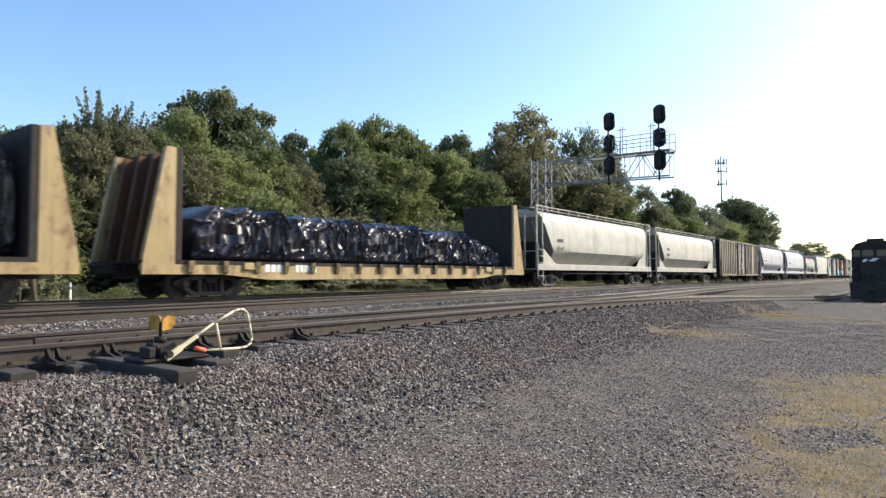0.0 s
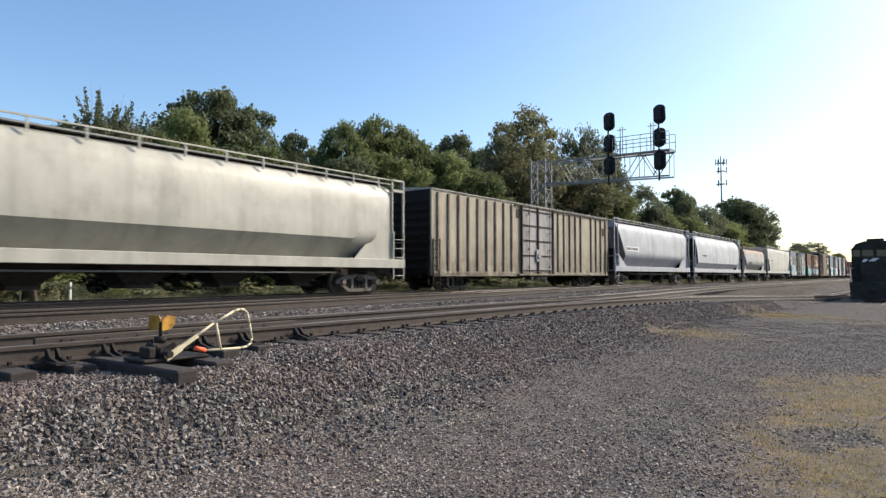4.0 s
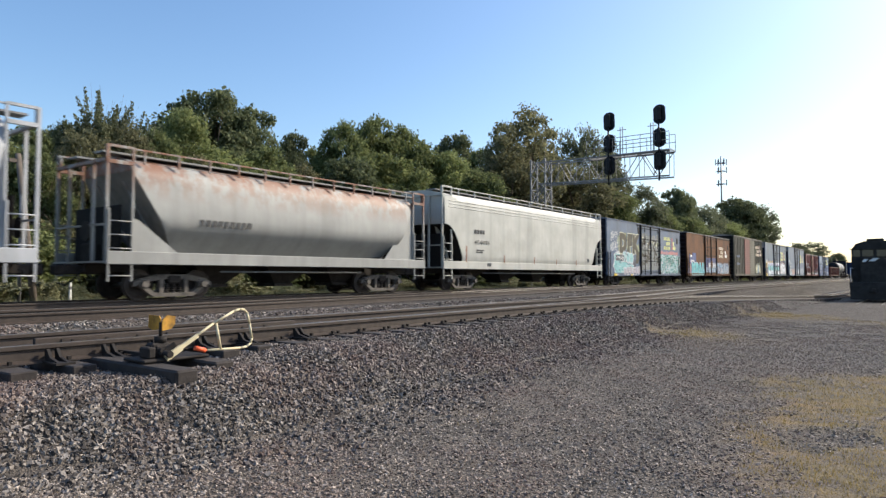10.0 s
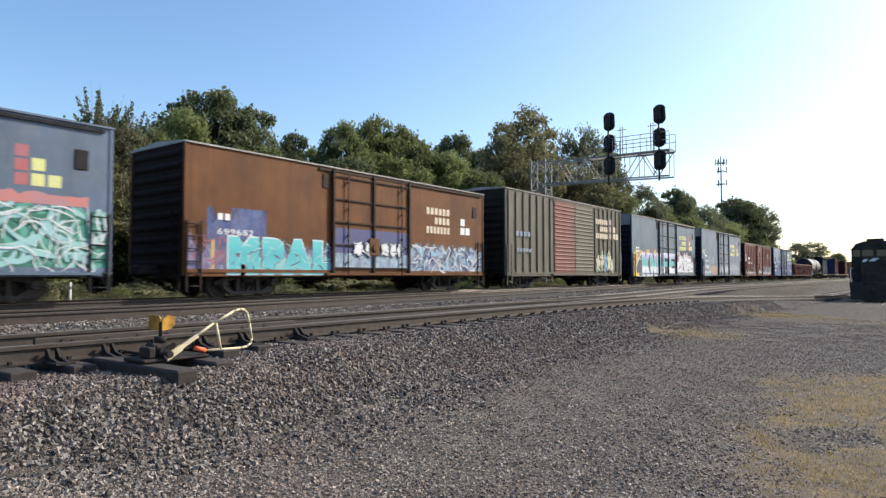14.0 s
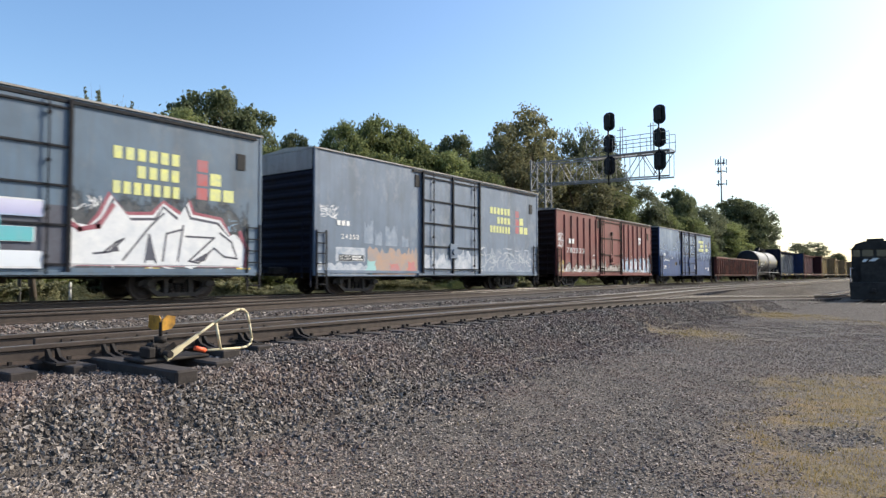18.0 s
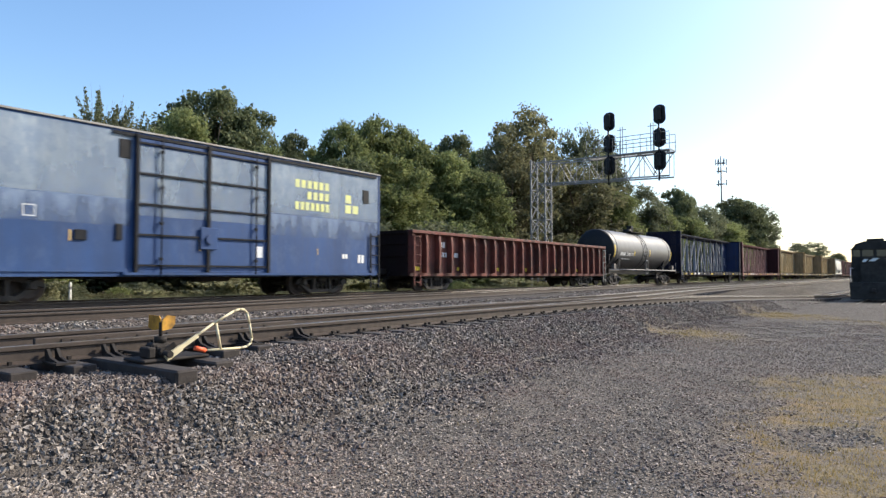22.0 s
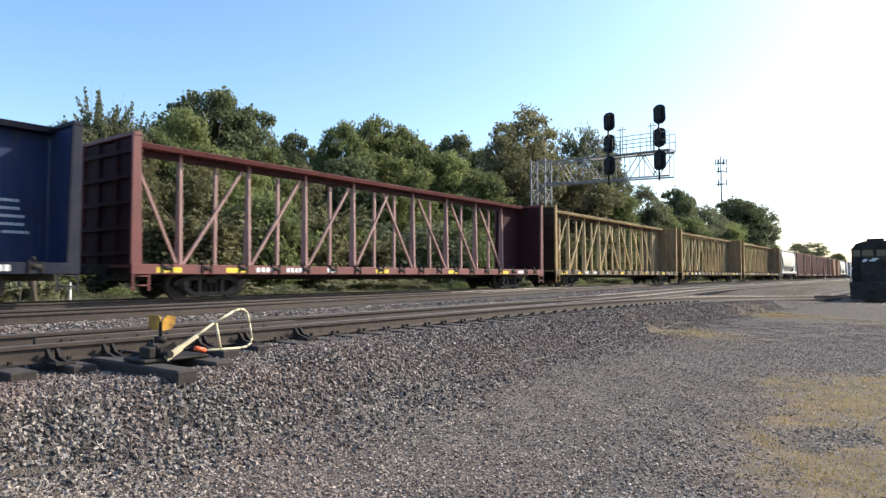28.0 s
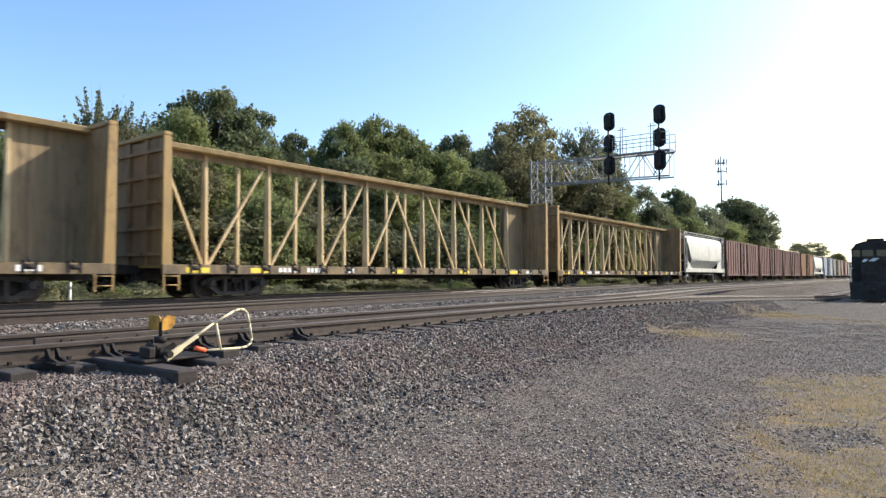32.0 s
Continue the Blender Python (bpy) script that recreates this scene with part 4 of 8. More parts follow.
def bulkhead_flat(y0, length, mat, label, brace_mat=None):
    car = start_car("bulkhead_flatcar", label, y0, "flatcar")
    for s in (-1, 1):
        part("side_sill", MB().prism([(0.0, 0.72), (2.5, 0.72), (4.2, 0.55), (length - 4.2, 0.55), (length - 2.5, 0.72), (length, 0.72), (length, 1.0), (0.0, 1.0)], "x", s * 1.48 - 0.04, s * 1.48 + 0.04), mat, car)
        part("strap_rail", MB().box(s * 1.47 - 0.035, s * 1.47 + 0.035, 0.02, length - 0.02, 1.0, 1.12), M["steel"], car, "dark strap rail along the deck")
    part("deck", MB().box(-1.44, 1.44, 0.0, length, 1.02, 1.1), M["steel"], car)
    part("centre_sill", MB().box(-0.3, 0.3, 0.1, length - 0.1, 0.6, 1.0), M["steel"], car)
    y = 1.4
    while y < length - 1:
        part("stake_pocket", MB().prism([(1.5, 0.72), (1.58, 0.78), (1.64, 1.0), (1.64, 1.12), (1.5, 1.12)], "y", y - 0.08, y + 0.08), P["grimecb"], car, "grimy stake pocket")
        y += 1.15
    for y, d in ((0.0, 1), (length, -1)):
        for s in (-1, 1):
            part("bulkhead_post", MB().prism([(y, 0.85), (y + d * 0.95, 0.85), (y + d * 0.95, 4.27), (y + d * 0.92, 4.32), (y + d * 0.66, 4.32), (y + d * 0.04, 1.25)], "x", s * 1.42 - 0.09, s * 1.42 + 0.09), mat, car, "tapered yellow steel post")
        part("bulkhead", MB().box(-1.5, 1.5, min(y + d * 0.96, y + d * 1.16), max(y + d * 0.96, y + d * 1.16), 1.1, 4.3, 0.02), M["board"], car, "dark bulkhead boards")
        for x in (-0.8, 0.0, 0.8):
            part("bulkhead_brace", MB().prism([(y + d * 0.1, 1.1), (y + d * 0.95, 1.1), (y + d * 0.95, 4.2), (y + d * 0.65, 4.2)], "x", x - 0.07, x + 0.07), brace_mat or mat, car)
        part("sill_box", MB().box(1.5, 1.6, min(y + d * 3.2, y + d * 3.7), max(y + d * 3.2, y + d * 3.7), 0.86, 1.08, 0.02), mat, car)
    bars(car, [(4.05, 0.8, 0.95, 0.24, 4), (5.3, 0.8, 0.95, 0.24, 5), (17.0, 0.86, 0.6, 0.1, 5)], M["white"], 1.522, "white stencilled lettering")
    trucks(car, length, 2.4, y0)
    return car


def gondola(y0, length, mat, label, z_top=2.58, sill=0.66, n=22, end_mat=None):
    car = start_car("gondola", label, y0, "gondola car")
    hw = 1.3
    for s in (-1, 1):
        part("side_wall", MB().box(s * hw - 0.03, s * hw + 0.03, 0.05, length - 0.05, sill + 0.1, z_top - 0.1), mat, car)
        part("top_chord", MB().box(s * (hw + 0.12) - 0.18, s * (hw + 0.12) + 0.18, 0.0, length, z_top - 0.14, z_top, 0.02), mat, car)
        part("side_sill", MB().box(s * (hw + 0.03) - 0.05, s * (hw + 0.03) + 0.05, 0.05, length - 0.05, sill, sill + 0.14), mat, car)
        for k in range(n + 1):
            y = 0.12 + (length - 0.24) * k / n
            part("rib", MB().loft([[(s * (hw + 0.03), y - 0.09, z), (s * (hw + q), y - 0.08, z), (s * (hw + q), y + 0.05, z), (s * (hw + 0.03), y + 0.09, z)] for z, q in ((sill + 0.14, 0.3), (z_top - 0.5, 0.3), (z_top - 0.14, 0.24))], smooth=False), mat, car)
    for y in (0.05, length - 0.05):
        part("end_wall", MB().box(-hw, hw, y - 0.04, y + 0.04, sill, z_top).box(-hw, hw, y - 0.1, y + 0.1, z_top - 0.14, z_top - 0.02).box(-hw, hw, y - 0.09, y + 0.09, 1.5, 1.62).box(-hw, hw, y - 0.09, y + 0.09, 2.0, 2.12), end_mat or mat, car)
    part("floor", MB().box(-hw, hw, 0.08, length - 0.08, sill + 0.1, sill + 0.25).box(-0.3, 0.3, 0.1, length - 0.1, 0.55, sill + 0.1), M["steel"], car)
    for a in (0.1, length - 0.5):
        lad = MB()
        ladder(lad, hw + 0.24, a, a + 0.4, sill - 0.4, z_top - 0.2, 0.38)
        part("ladder", lad, M["galv"] if a > 1 else mat, car)
    trucks(car, length, 2.3, y0)
    return car


def tank_car(y0, length, mat, label):
    car = start_car("tank_car", label, y0, "tank car")
    r, zc, a, b = 1.42, 2.52, 0.75, length - 0.9     # radius, axis height, ends of the shell
    rings = []
    for k in range(9):
        t = math.pi / 2 * k / 8
        rings.append((a + 0.42 * (1 - math.sin(t)), r * math.cos(t) if k < 8 else 0.02))
    ys = [(y, q) for y, q in reversed(rings)] + [(y, q) for y, q in (((a + 0.8) + (b - a - 1.6) * i / 6, r) for i in range(7))] + [(a + b - y, q) for y, q in rings]
    n = 40
    part("tank", MB().loft([[(q * math.cos(2 * math.pi * i / n), y, zc + q * math.sin(2 * math.pi * i / n)) for i in range(n)] for y, q in ys]), mat, car)
    mid = (a + b) / 2
    for y in (a + 0.9, mid - 0.45, mid + 0.45, b - 0.9):
        band = [[((r + q) * math.cos(2 * math.pi * i / n), y + d, zc + (r + q) * math.sin(2 * math.pi * i / n)) for i in range(n + 1)] for d, q in ((-0.05, 0.0), (-0.05, 0.025), (0.05, 0.025), (0.05, 0.0))]
        part("band", MB().loft([list(x) for x in zip(*band)], smooth=False, caps=False), mat, car)
    for y in (a + 1.6, b - 1.6):
        part("saddle", MB().prism([(-1.1, 1.0), (1.1, 1.0), (1.3, 1.9), (0.8, 1.55), (0, 1.35), (-0.8, 1.55), (-1.3, 1.9)], "y", y - 0.25, y + 0.25), M["black"], car)
    part("centre_sill", MB().box(-0.35, 0.35, 0.05, length - 0.05, 0.75, 1.05, 0.02), M["black"], car)
    for y in (0.1, length - 0.1):
        part("end_sill", MB().box(-1.45, 1.45, y - 0.1, y + 0.1, 0.85, 1.1).box(-1.45, 1.45, y - 0.08 if y > 1 else y, y if y > 1 else y + 0.08, 1.0, 1.06), M["black"], car)
    # thin edge pipe along the sill, railed platforms at both ends
    for s in (-1, 1):
        part("edge_pipe", MB().rod((s * 1.42, 0.15, 1.1), (s * 1.42, length - 0.15, 1.1), 0.035, 8), M["galv"], car, "pale steel edge pipe")
        for k in (3.1, 5.2, 7.6, 9.4, 11.4):
            part("stay", MB().beam((s * 1.42, k + 0.25, 1.1), (s * 1.15, k, 1.5), 0.04), M["truck"], car)
        for a0, a1 in ((0.12, 1.9), (length - 1.9, length - 0.12)):
            rail_p = MB().pipe([(s * 1.44, a0, 1.08), (s * 1.44, a0, 2.05), (s * 1.44, a0 + 0.3, 2.1)], 0.022, 6)
            rail_p.pipe([(s * 1.44, a1, 1.08), (s * 1.44, a1, 1.75)], 0.022, 6).box(min(s * 0.75, s * 1.44), max(s * 0.75, s * 1.44), a0, a1, 1.02, 1.07)
            rail_p.box(min(s * 1.2, s * 1.42), max(s * 1.2, s * 1.42), a0 + 0.9, a0 + 1.3, 1.08, 1.5, 0.03)
            part("end_platform", rail_p, M["truck"], car, "steel end platform with handrail")
    # black cap over the leading head: its shade put into the colour
    part("head", MB().loft([[(q * math.cos(2 * math.pi * i / n), y - 0.012, zc + q * math.sin(2 * math.pi * i / n)) for i in range(n)] for y, q in rings]), M["black"], car, "tank head blacked for its shaded side")
    top = MB().box(-0.8, 0.8, mid - 1.3, mid + 1.3, zc + r + 0.02, zc + r + 0.07)
    for x in (-0.8, 0.8):
        top.pipe([(x, mid - 1.3, zc + r), (x, mid - 1.3, zc + r + 0.32), (x, mid + 1.3, zc + r + 0.32), (x, mid + 1.3, zc + r)], 0.022, 6)
        top.rod((x, mid - 1.3, zc + r + 0.18), (x, mid + 1.3, zc + r + 0.18), 0.014, 6)
    part("platform", top, M["steel"], car)
    part("manway", MB().rod((0, mid, zc + r - 0.05), (0, mid, zc + r + 0.3), 0.34, 16).box(-0.2, 0.2, mid + 0.35, mid + 0.75, zc + r, zc + r + 0.62, 0.03).rod((0, mid + 0.7, zc + r - 0.05), (0, mid + 0.7, zc + r + 0.3), 0.12, 10), M["black"], car)
    lad = MB()
    ladder(lad, 1.46, mid - 0.2, mid + 0.2, 0.7, 1.9, 0.32)
    for q in (-0.2, 0.2):
        lad.pipe([((r + 0.06) * math.cos(t), mid + q, zc + (r + 0.06) * math.sin(t)) for t in np.linspace(-0.3, 1.3, 9)], 0.025, 6)
    part("ladder", lad, M["galv"], car)
    trucks(car, length, 1.9, y0)
    return car

# ---------------------------------------------------------------- the train, car by car
P = dict(
    flat=paint("yellow_flatcar", (0.55, 0.4, 0.18), 0.85, (0.13, 0.065, 0.03), 0.6, 0.45, cut=(0.5, 0.62)),
    beige=paint("beige_hopper", (0.57, 0.55, 0.47), 0.25, (0.2, 0.15, 0.1), 0.48, 0.12),
    cream=paint("cream_hopper", (0.55, 0.53, 0.45), 0.25, (0.16, 0.12, 0.08), 0.48, 0.12),
    tan=paint("tan_boxcar", (0.5, 0.435, 0.32), 0.95, (0.1, 0.07, 0.045), 0.65, 0.6, cut=(0.36, 0.6), zone=(2.6, 0.8)),
    greyblue=paint("grey_hopper", (0.47, 0.49, 0.53), 0.6, (0.3, 0.17, 0.11), 0.48, 0.14, cut=(0.56, 0.7), zone=(2.2, 3.6)),
    pale=paint("pale_hopper", (0.58, 0.6, 0.63), 0.15, (0.3, 0.25, 0.2), 0.6, 0.1),
    rusty=paint("rusted_hopper", (0.4, 0.4, 0.38), 1.0, (0.2, 0.085, 0.045), 0.55, 0.15, cut=(0.42, 0.54), zone=(2.7, 3.7)),
    bone=paint("bone_hopper", (0.6, 0.6, 0.55), 0.12, (0.25, 0.18, 0.12), 0.48, 0.1),
    blue=paint("faded_blue_boxcar", (0.115, 0.175, 0.28), 0.25, (0.2, 0.2, 0.2), 0.5, 0.3),
    bluegreen=paint("faded_blue_green_boxcar", (0.115, 0.185, 0.27), 0.25, (0.2, 0.2, 0.2), 0.5, 0.3),
    blue2=paint("chalky_blue_boxcar", (0.17, 0.235, 0.33), 0.3, (0.33, 0.35, 0.38), 0.55, 0.25),
    brightblue=paint("bright_blue_boxcar", (0.026, 0.08, 0.235), 0.2, (0.12, 0.17, 0.28), 0.55, 0.2, gloss=0.35),
    brown=paint("brown_boxcar", (0.185, 0.07, 0.021), 0.45, (0.075, 0.03, 0.012), 0.65, 0.6, dirt=(0.065, 0.03, 0.016), spread=0.2, gloss=0.3),
    grime=paint("grimy_grey_boxcar", (0.165, 0.152, 0.11), 0.4, (0.08, 0.07, 0.055), 0.7, 0.4),
    reddoor=paint("red_door", (0.24, 0.07, 0.055), 0.4, (0.1, 0.06, 0.05), 0.65, 0.4),
    red=paint("red_boxcar", (0.23, 0.05, 0.043), 0.35, (0.12, 0.06, 0.05), 0.6, 0.35),
    gon=paint("red_brown_gondola", (0.225, 0.066, 0.05), 0.85, (0.05, 0.024, 0.02), 0.65, 0.65, cut=(0.46, 0.58), dirt=(0.035, 0.022, 0.019), spread=0.2, gloss=0.35),
    # near-black below mid height: the shell's underside shade painted in
    tank=paint("grey_tank", (0.15, 0.15, 0.152), 0.9, (0.012, 0.012, 0.013), 0.44, 0.2, cut=(0.2, 0.5), zone=(2.7, 1.7)),
    cbblue=paint("blue_centerbeam", (0.009, 0.014, 0.038), 0.35, (0.06, 0.05, 0.05), 0.65, 0.3, gloss=0.25),
    cbred=paint("red_centerbeam", (0.22, 0.055, 0.05), 0.4, (0.1, 0.05, 0.04), 0.55, 0.3),
    cbpink=paint("pale_red_posts", (0.42, 0.25, 0.22), 0.5, (0.12, 0.06, 0.05), 0.6, 0.3),
    cbgrey=paint("pale_grey_blue_posts", (0.33, 0.34, 0.37), 0.5, (0.1, 0.1, 0.13), 0.6, 0.3),
    # blue darkened for the shade on leading bulkhead and upper web
    shadeblue=paint("shaded_dark_blue", (0.009, 0.012, 0.04), 0.4, (0.015, 0.014, 0.016), 0.8, 0.4, gloss=0.2),
    cbyellow=paint("yellow_centerbeam", (0.43, 0.28, 0.095), 0.85, (0.16, 0.09, 0.04), 0.6, 0.3),
    cbcream=paint("cream_centerbeam_posts", (0.64, 0.48, 0.25), 0.5, (0.2, 0.11, 0.05), 0.55, 0.3),
    tanrib=paint("rust_edged_ribs", (0.3, 0.25, 0.17), 0.95, (0.09, 0.055, 0.035), 0.65, 0.7, cut=(0.36, 0.56)),
    roof=paint("galvanised_roof", (0.4, 0.39, 0.37), 0.5, (0.2, 0.12, 0.08), 0.5, 0.4),
    doorgrey=paint("grey_door", (0.42, 0.4, 0.39), 0.6, (0.13, 0.09, 0.07), 0.6, 0.4),
    trimblue=paint("dark_blue_trim", (0.007, 0.01, 0.018), 0.3, (0.03, 0.028, 0.028), 0.7, 0.3, gloss=0.25),
    trimbrown=paint("dark_brown_trim", (0.028, 0.015, 0.011), 0.4, (0.08, 0.045, 0.03), 0.65, 0.3, gloss=0.25),
    # end walls: side colours darkened for their shade, under grime streaks
    shadeend=paint("shaded_blue_end", (0.016, 0.02, 0.04), 0.5, (0.02, 0.018, 0.017), 0.8, 0.6, dirt=(0.011, 0.01, 0.01), gloss=0.2),
    shadered=paint("shaded_red_end", (0.026, 0.014, 0.015), 0.5, (0.02, 0.017, 0.016), 0.8, 0.6, dirt=(0.012, 0.01, 0.01), gloss=0.2),
    shadegrey=paint("shaded_grey_end", (0.026, 0.024, 0.023), 0.5, (0.02, 0.018, 0.017), 0.8, 0.6, dirt=(0.012, 0.011, 0.011), gloss=0.2),
    # mid grey that has the slope sheet's shade in it
    shadeslope=paint("shaded_slope_sheet", (0.3, 0.29, 0.27), 0.5, (0.1, 0.09, 0.08), 0.7, 0.5),
    dullred=paint("dull_red_boxcar", (0.19, 0.075, 0.06), 0.4, (0.1, 0.06, 0.05), 0.65, 0.4),
    # rust, darkened further for the shade on bulkhead and upper web
    rustshade=paint("shaded_rusted_bulkhead", (0.075, 0.042, 0.026), 0.7, (0.03, 0.018, 0.013), 0.75, 0.6, dirt=(0.016, 0.013, 0.011), gloss=0.25),
    grimecb=paint("grimy_yellow_sill", (0.3, 0.21, 0.1), 0.95, (0.06, 0.042, 0.028), 0.65, 0.6, cut=(0.4, 0.6), dirt=(0.05, 0.038, 0.028)),
    # red darkened for bulkhead shade and the shadow cast on the web
    maroon=paint("shaded_maroon_bulkhead", (0.06, 0.017, 0.021), 0.5, (0.03, 0.016, 0.016), 0.75, 0.6, dirt=(0.014, 0.01, 0.01), gloss=0.25),
    flatbrace=paint("rusty_flatcar_brace", (0.17, 0.08, 0.042), 0.6, (0.05, 0.035, 0.026), 0.7, 0.6, dirt=(0.016, 0.014, 0.013), gloss=0.3),
    navyend=paint("navy_bulkhead", (0.02, 0.04, 0.125), 0.4, (0.02, 0.02, 0.03), 0.65, 0.4, gloss=0.3),
    tancb=paint("streaked_tan_bulkhead", (0.36, 0.26, 0.14), 0.5, (0.05, 0.035, 0.026), 0.7, 0.6, dirt=(0.016, 0.014, 0.013)),
    ink=plain("black_lettering", (0.05, 0.05, 0.05), 0.7, 0, 0.4, 6),
)

bulkhead_flat(-13.9, 20.7, P["flat"], "weathered yellow bulkhead flatcar under a dark load", P["flatbrace"])
bulkhead_flat(8.4, 20.6, P["flat"], "weathered yellow bulkhead flatcar carrying wrapped bundles", P["flatbrace"])
INK = P["ink"]
c_hop = hopper(30.5, 18.2, P["beige"], "beige covered hopper car with long grey lower band", marks=(INK, [(2.36, 2.6, 0.8, 0.2, 4)]))
hopper(50.0, 18.0, P["cream"], "cream covered hopper car with a dusty lower half", z_top=4.4, marks=(INK, [(2.5, 2.75, 0.7, 0.18, 4), (2.4, 2.3, 0.9, 0.18, 5)]))
E_RIBS = [0.45 + 0.78 * k for k in range(9)] + [11.9 + 0.76 * k for k in range(10) if k != 5]
boxcar(69.7, 19.2, P["tan"], "weathered tan boxcar with ribbed sides and a grey door", z_top=4.55, ribs=E_RIBS, door=(7.6, 11.2), end_mat=P["shadegrey"], rib_mat=P["tanrib"], trim_mat=P["trimbrown"], door_mat=P["doorgrey"], roof_mat=P["roof"])
f_hop = hopper(90.1, 17.5, P["greyblue"], "grey covered hopper car with faint rust patches", z_top=4.55, marks=(INK, [(2.1, 2.5, 2.3, 0.2, 10)]))
hopper(108.9, 18.5, P["pale"], "smooth pale grey rounded covered hopper car", z_top=4.6, shape="drum", slope=0.9, body_in=0.7, marks=(INK, [(2.6, 2.5, 1.6, 0.14, 8)]))
hopper(128.9, 13.3, P["rusty"], "short rusting grey covered hopper car", z_top=4.0, slope=1.9, marks=(INK, [(2.7, 2.13, 1.85, 0.18, 9)]))
i_hop = hopper(143.4, 17.4, P["bone"], "clean bone-white covered hopper car", z_top=4.55, shape="flat", slope=1.5, body_in=0.14, marks=(INK, [(2.45, 2.65, 0.92, 0.19, 4), (2.6, 1.85, 0.7, 0.05, 8), (2.6, 1.75, 0.6, 0.06, 5)]))
j_box = boxcar(161.6, 16.0, P["blue"], "faded blue boxcar covered in large graffiti", door=(6.25, 10.55), end_mat=P["shadeend"], z_top=4.62, trim_mat=P["trimblue"], lock=False)
k_box = boxcar(179.6, 15.6, P["brown"], "rust-brown boxcar with turquoise graffiti along the bottom", door=(5.72, 10.0), end_mat=P["shadered"], z_top=4.66, trim_mat=P["trimbrown"], roof_mat=P["roof"])
l_box = boxcar(197.2, 15.4, P["grime"], "grimy grey ribbed boxcar with faded red sliding doors", z_top=5.25, ribs=[0.3 + 0.76 * k for k in range(7)] + [11.0 + 0.7 * k for k in range(7)], door=(5.3, 10.7), end_mat=P["shadegrey"], door_kind="slide", door_mat=P["reddoor"], second_door=P["grime"], roof_mat=P["roof"], rib_w=0.18)
m_box = boxcar(214.7, 16.0, P["bluegreen"], "faded blue boxcar with white and turquoise graffiti letters", door=(5.8, 10.25), end_mat=P["shadeend"], z_top=5.22, roof_mat=P["roof"], trim_mat=P["trimblue"], cap_mat=P["doorgrey"], lock=False)
n_box = boxcar(232.9, 16.1, P["blue2"], "chalky blue boxcar with peeling lower paint", door=(5.93, 10.3), end_mat=P["shadeend"], z_top=5.26, roof_mat=P["roof"], trim_mat=P["trimblue"], cap_mat=P["doorgrey"])
o_box = boxcar(251.2, 16.0, P["red"], "faded red ribbed boxcar with scraped white paint low down", ribs=[1.08 + 0.9 * k for k in range(6)] + [10.4 + 0.88 * k for k in range(6)], door=(6.2, 9.8), end_mat=P["shadered"], z_top=4.63, rib_w=0.15, rib_foot=0.42, single=True, trim_mat=P["trimbrown"], roof_mat=P["roof"])
p_box = boxcar(269.1, 15.4, P["brightblue"], "blue boxcar with pale chalked upper side", door=(5.7, 10.1), end_mat=P["shadeend"], z_top=4.68, roof_mat=P["roof"], trim_mat=P["trimblue"])
q_gon = gondola(286.4, 20.0, P["gon"], "red-brown ribbed gondola car with yellow reflectors", end_mat=P["shadered"])
r_tank = tank_car(307.2, 14.6, P["tank"], "grey tank car with yellow bands and a walkway")
cb_blue = centerbeam(323.0, 22.4, P["cbblue"], "dark blue empty centre-beam lumber car", P["cbblue"], z_top=4.56, mark_mat=M["white"], end_mat=P["navyend"], lead_mat=P["shadeblue"], spine_mat=P["cbgrey"])
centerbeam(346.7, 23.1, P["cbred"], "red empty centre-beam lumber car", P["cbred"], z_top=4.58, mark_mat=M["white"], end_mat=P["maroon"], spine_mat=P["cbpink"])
centerbeam(371.3, 22.6, P["cbyellow"], "yellow empty centre-beam lumber car", P["cbyellow"], z_top=4.74, mark_mat=M["white"], end_mat=P["tancb"], spine_mat=P["cbcream"], lead_mat=P["rustshade"], sill_mat=P["grimecb"])
centerbeam(395.2, 22.8, P["cbyellow"], "yellow empty centre-beam lumber car with rusty bulkheads", P["cbyellow"], z_top=4.74, mark_mat=M["white"], end_mat=P["tancb"], spine_mat=P["cbcream"], lead_mat=P["tancb"], sill_mat=P["grimecb"])
centerbeam(419.2, 23.4, P["cbyellow"], "weathered yellow empty centre-beam lumber car", P["cbyellow"], z_top=4.74, mark_mat=M["white"], end_mat=P["tancb"], spine_mat=P["cbcream"], lead_mat=P["tancb"], sill_mat=P["grimecb"])
hopper(443.8, 13.8, P["bone"], "white covered hopper car among the last cars", z_top=4.5)
FAR_RIBS = [0.8 + 1.1 * k for k in range(5)] + [10.4 + 1.1 * k for k in range(5)]
boxcar(458.6, 16.2, P["dullred"], "dull red boxcar far back in the train", ribs=FAR_RIBS, door=(6.4, 9.6))
boxcar(475.9, 16.0, P["dullred"], "dull red-brown boxcar far back in the train", ribs=FAR_RIBS, door=(6.4, 9.6))
boxcar(493.0, 16.0, P["dullred"], "weathered red boxcar far back in the train", ribs=FAR_RIBS, door=(6.4, 9.6))
boxcar(510.2, 15.0, P["brown"], "brown boxcar far back in the train", door=(5.8, 9.2))
hopper(526.0, 14.0, P["bone"], "white covered hopper car far back in the train")
boxcar(541.2, 16.0, P["blue2"], "pale blue boxcar far back in the train")
boxcar(558.4, 16.0, P["grime"], "dark boxcar far back in the train")
boxcar(575.6, 16.0, P["dullred"], "red boxcar far back in the train")
boxcar(592.8, 16.0, P["grime"], "grey boxcar far back in the train")
boxcar(610.0, 16.0, P["brown"], "brown boxcar far back in the train")
boxcar(627.2, 16.0, P["grime"], "dark boxcar at the far end of the train")

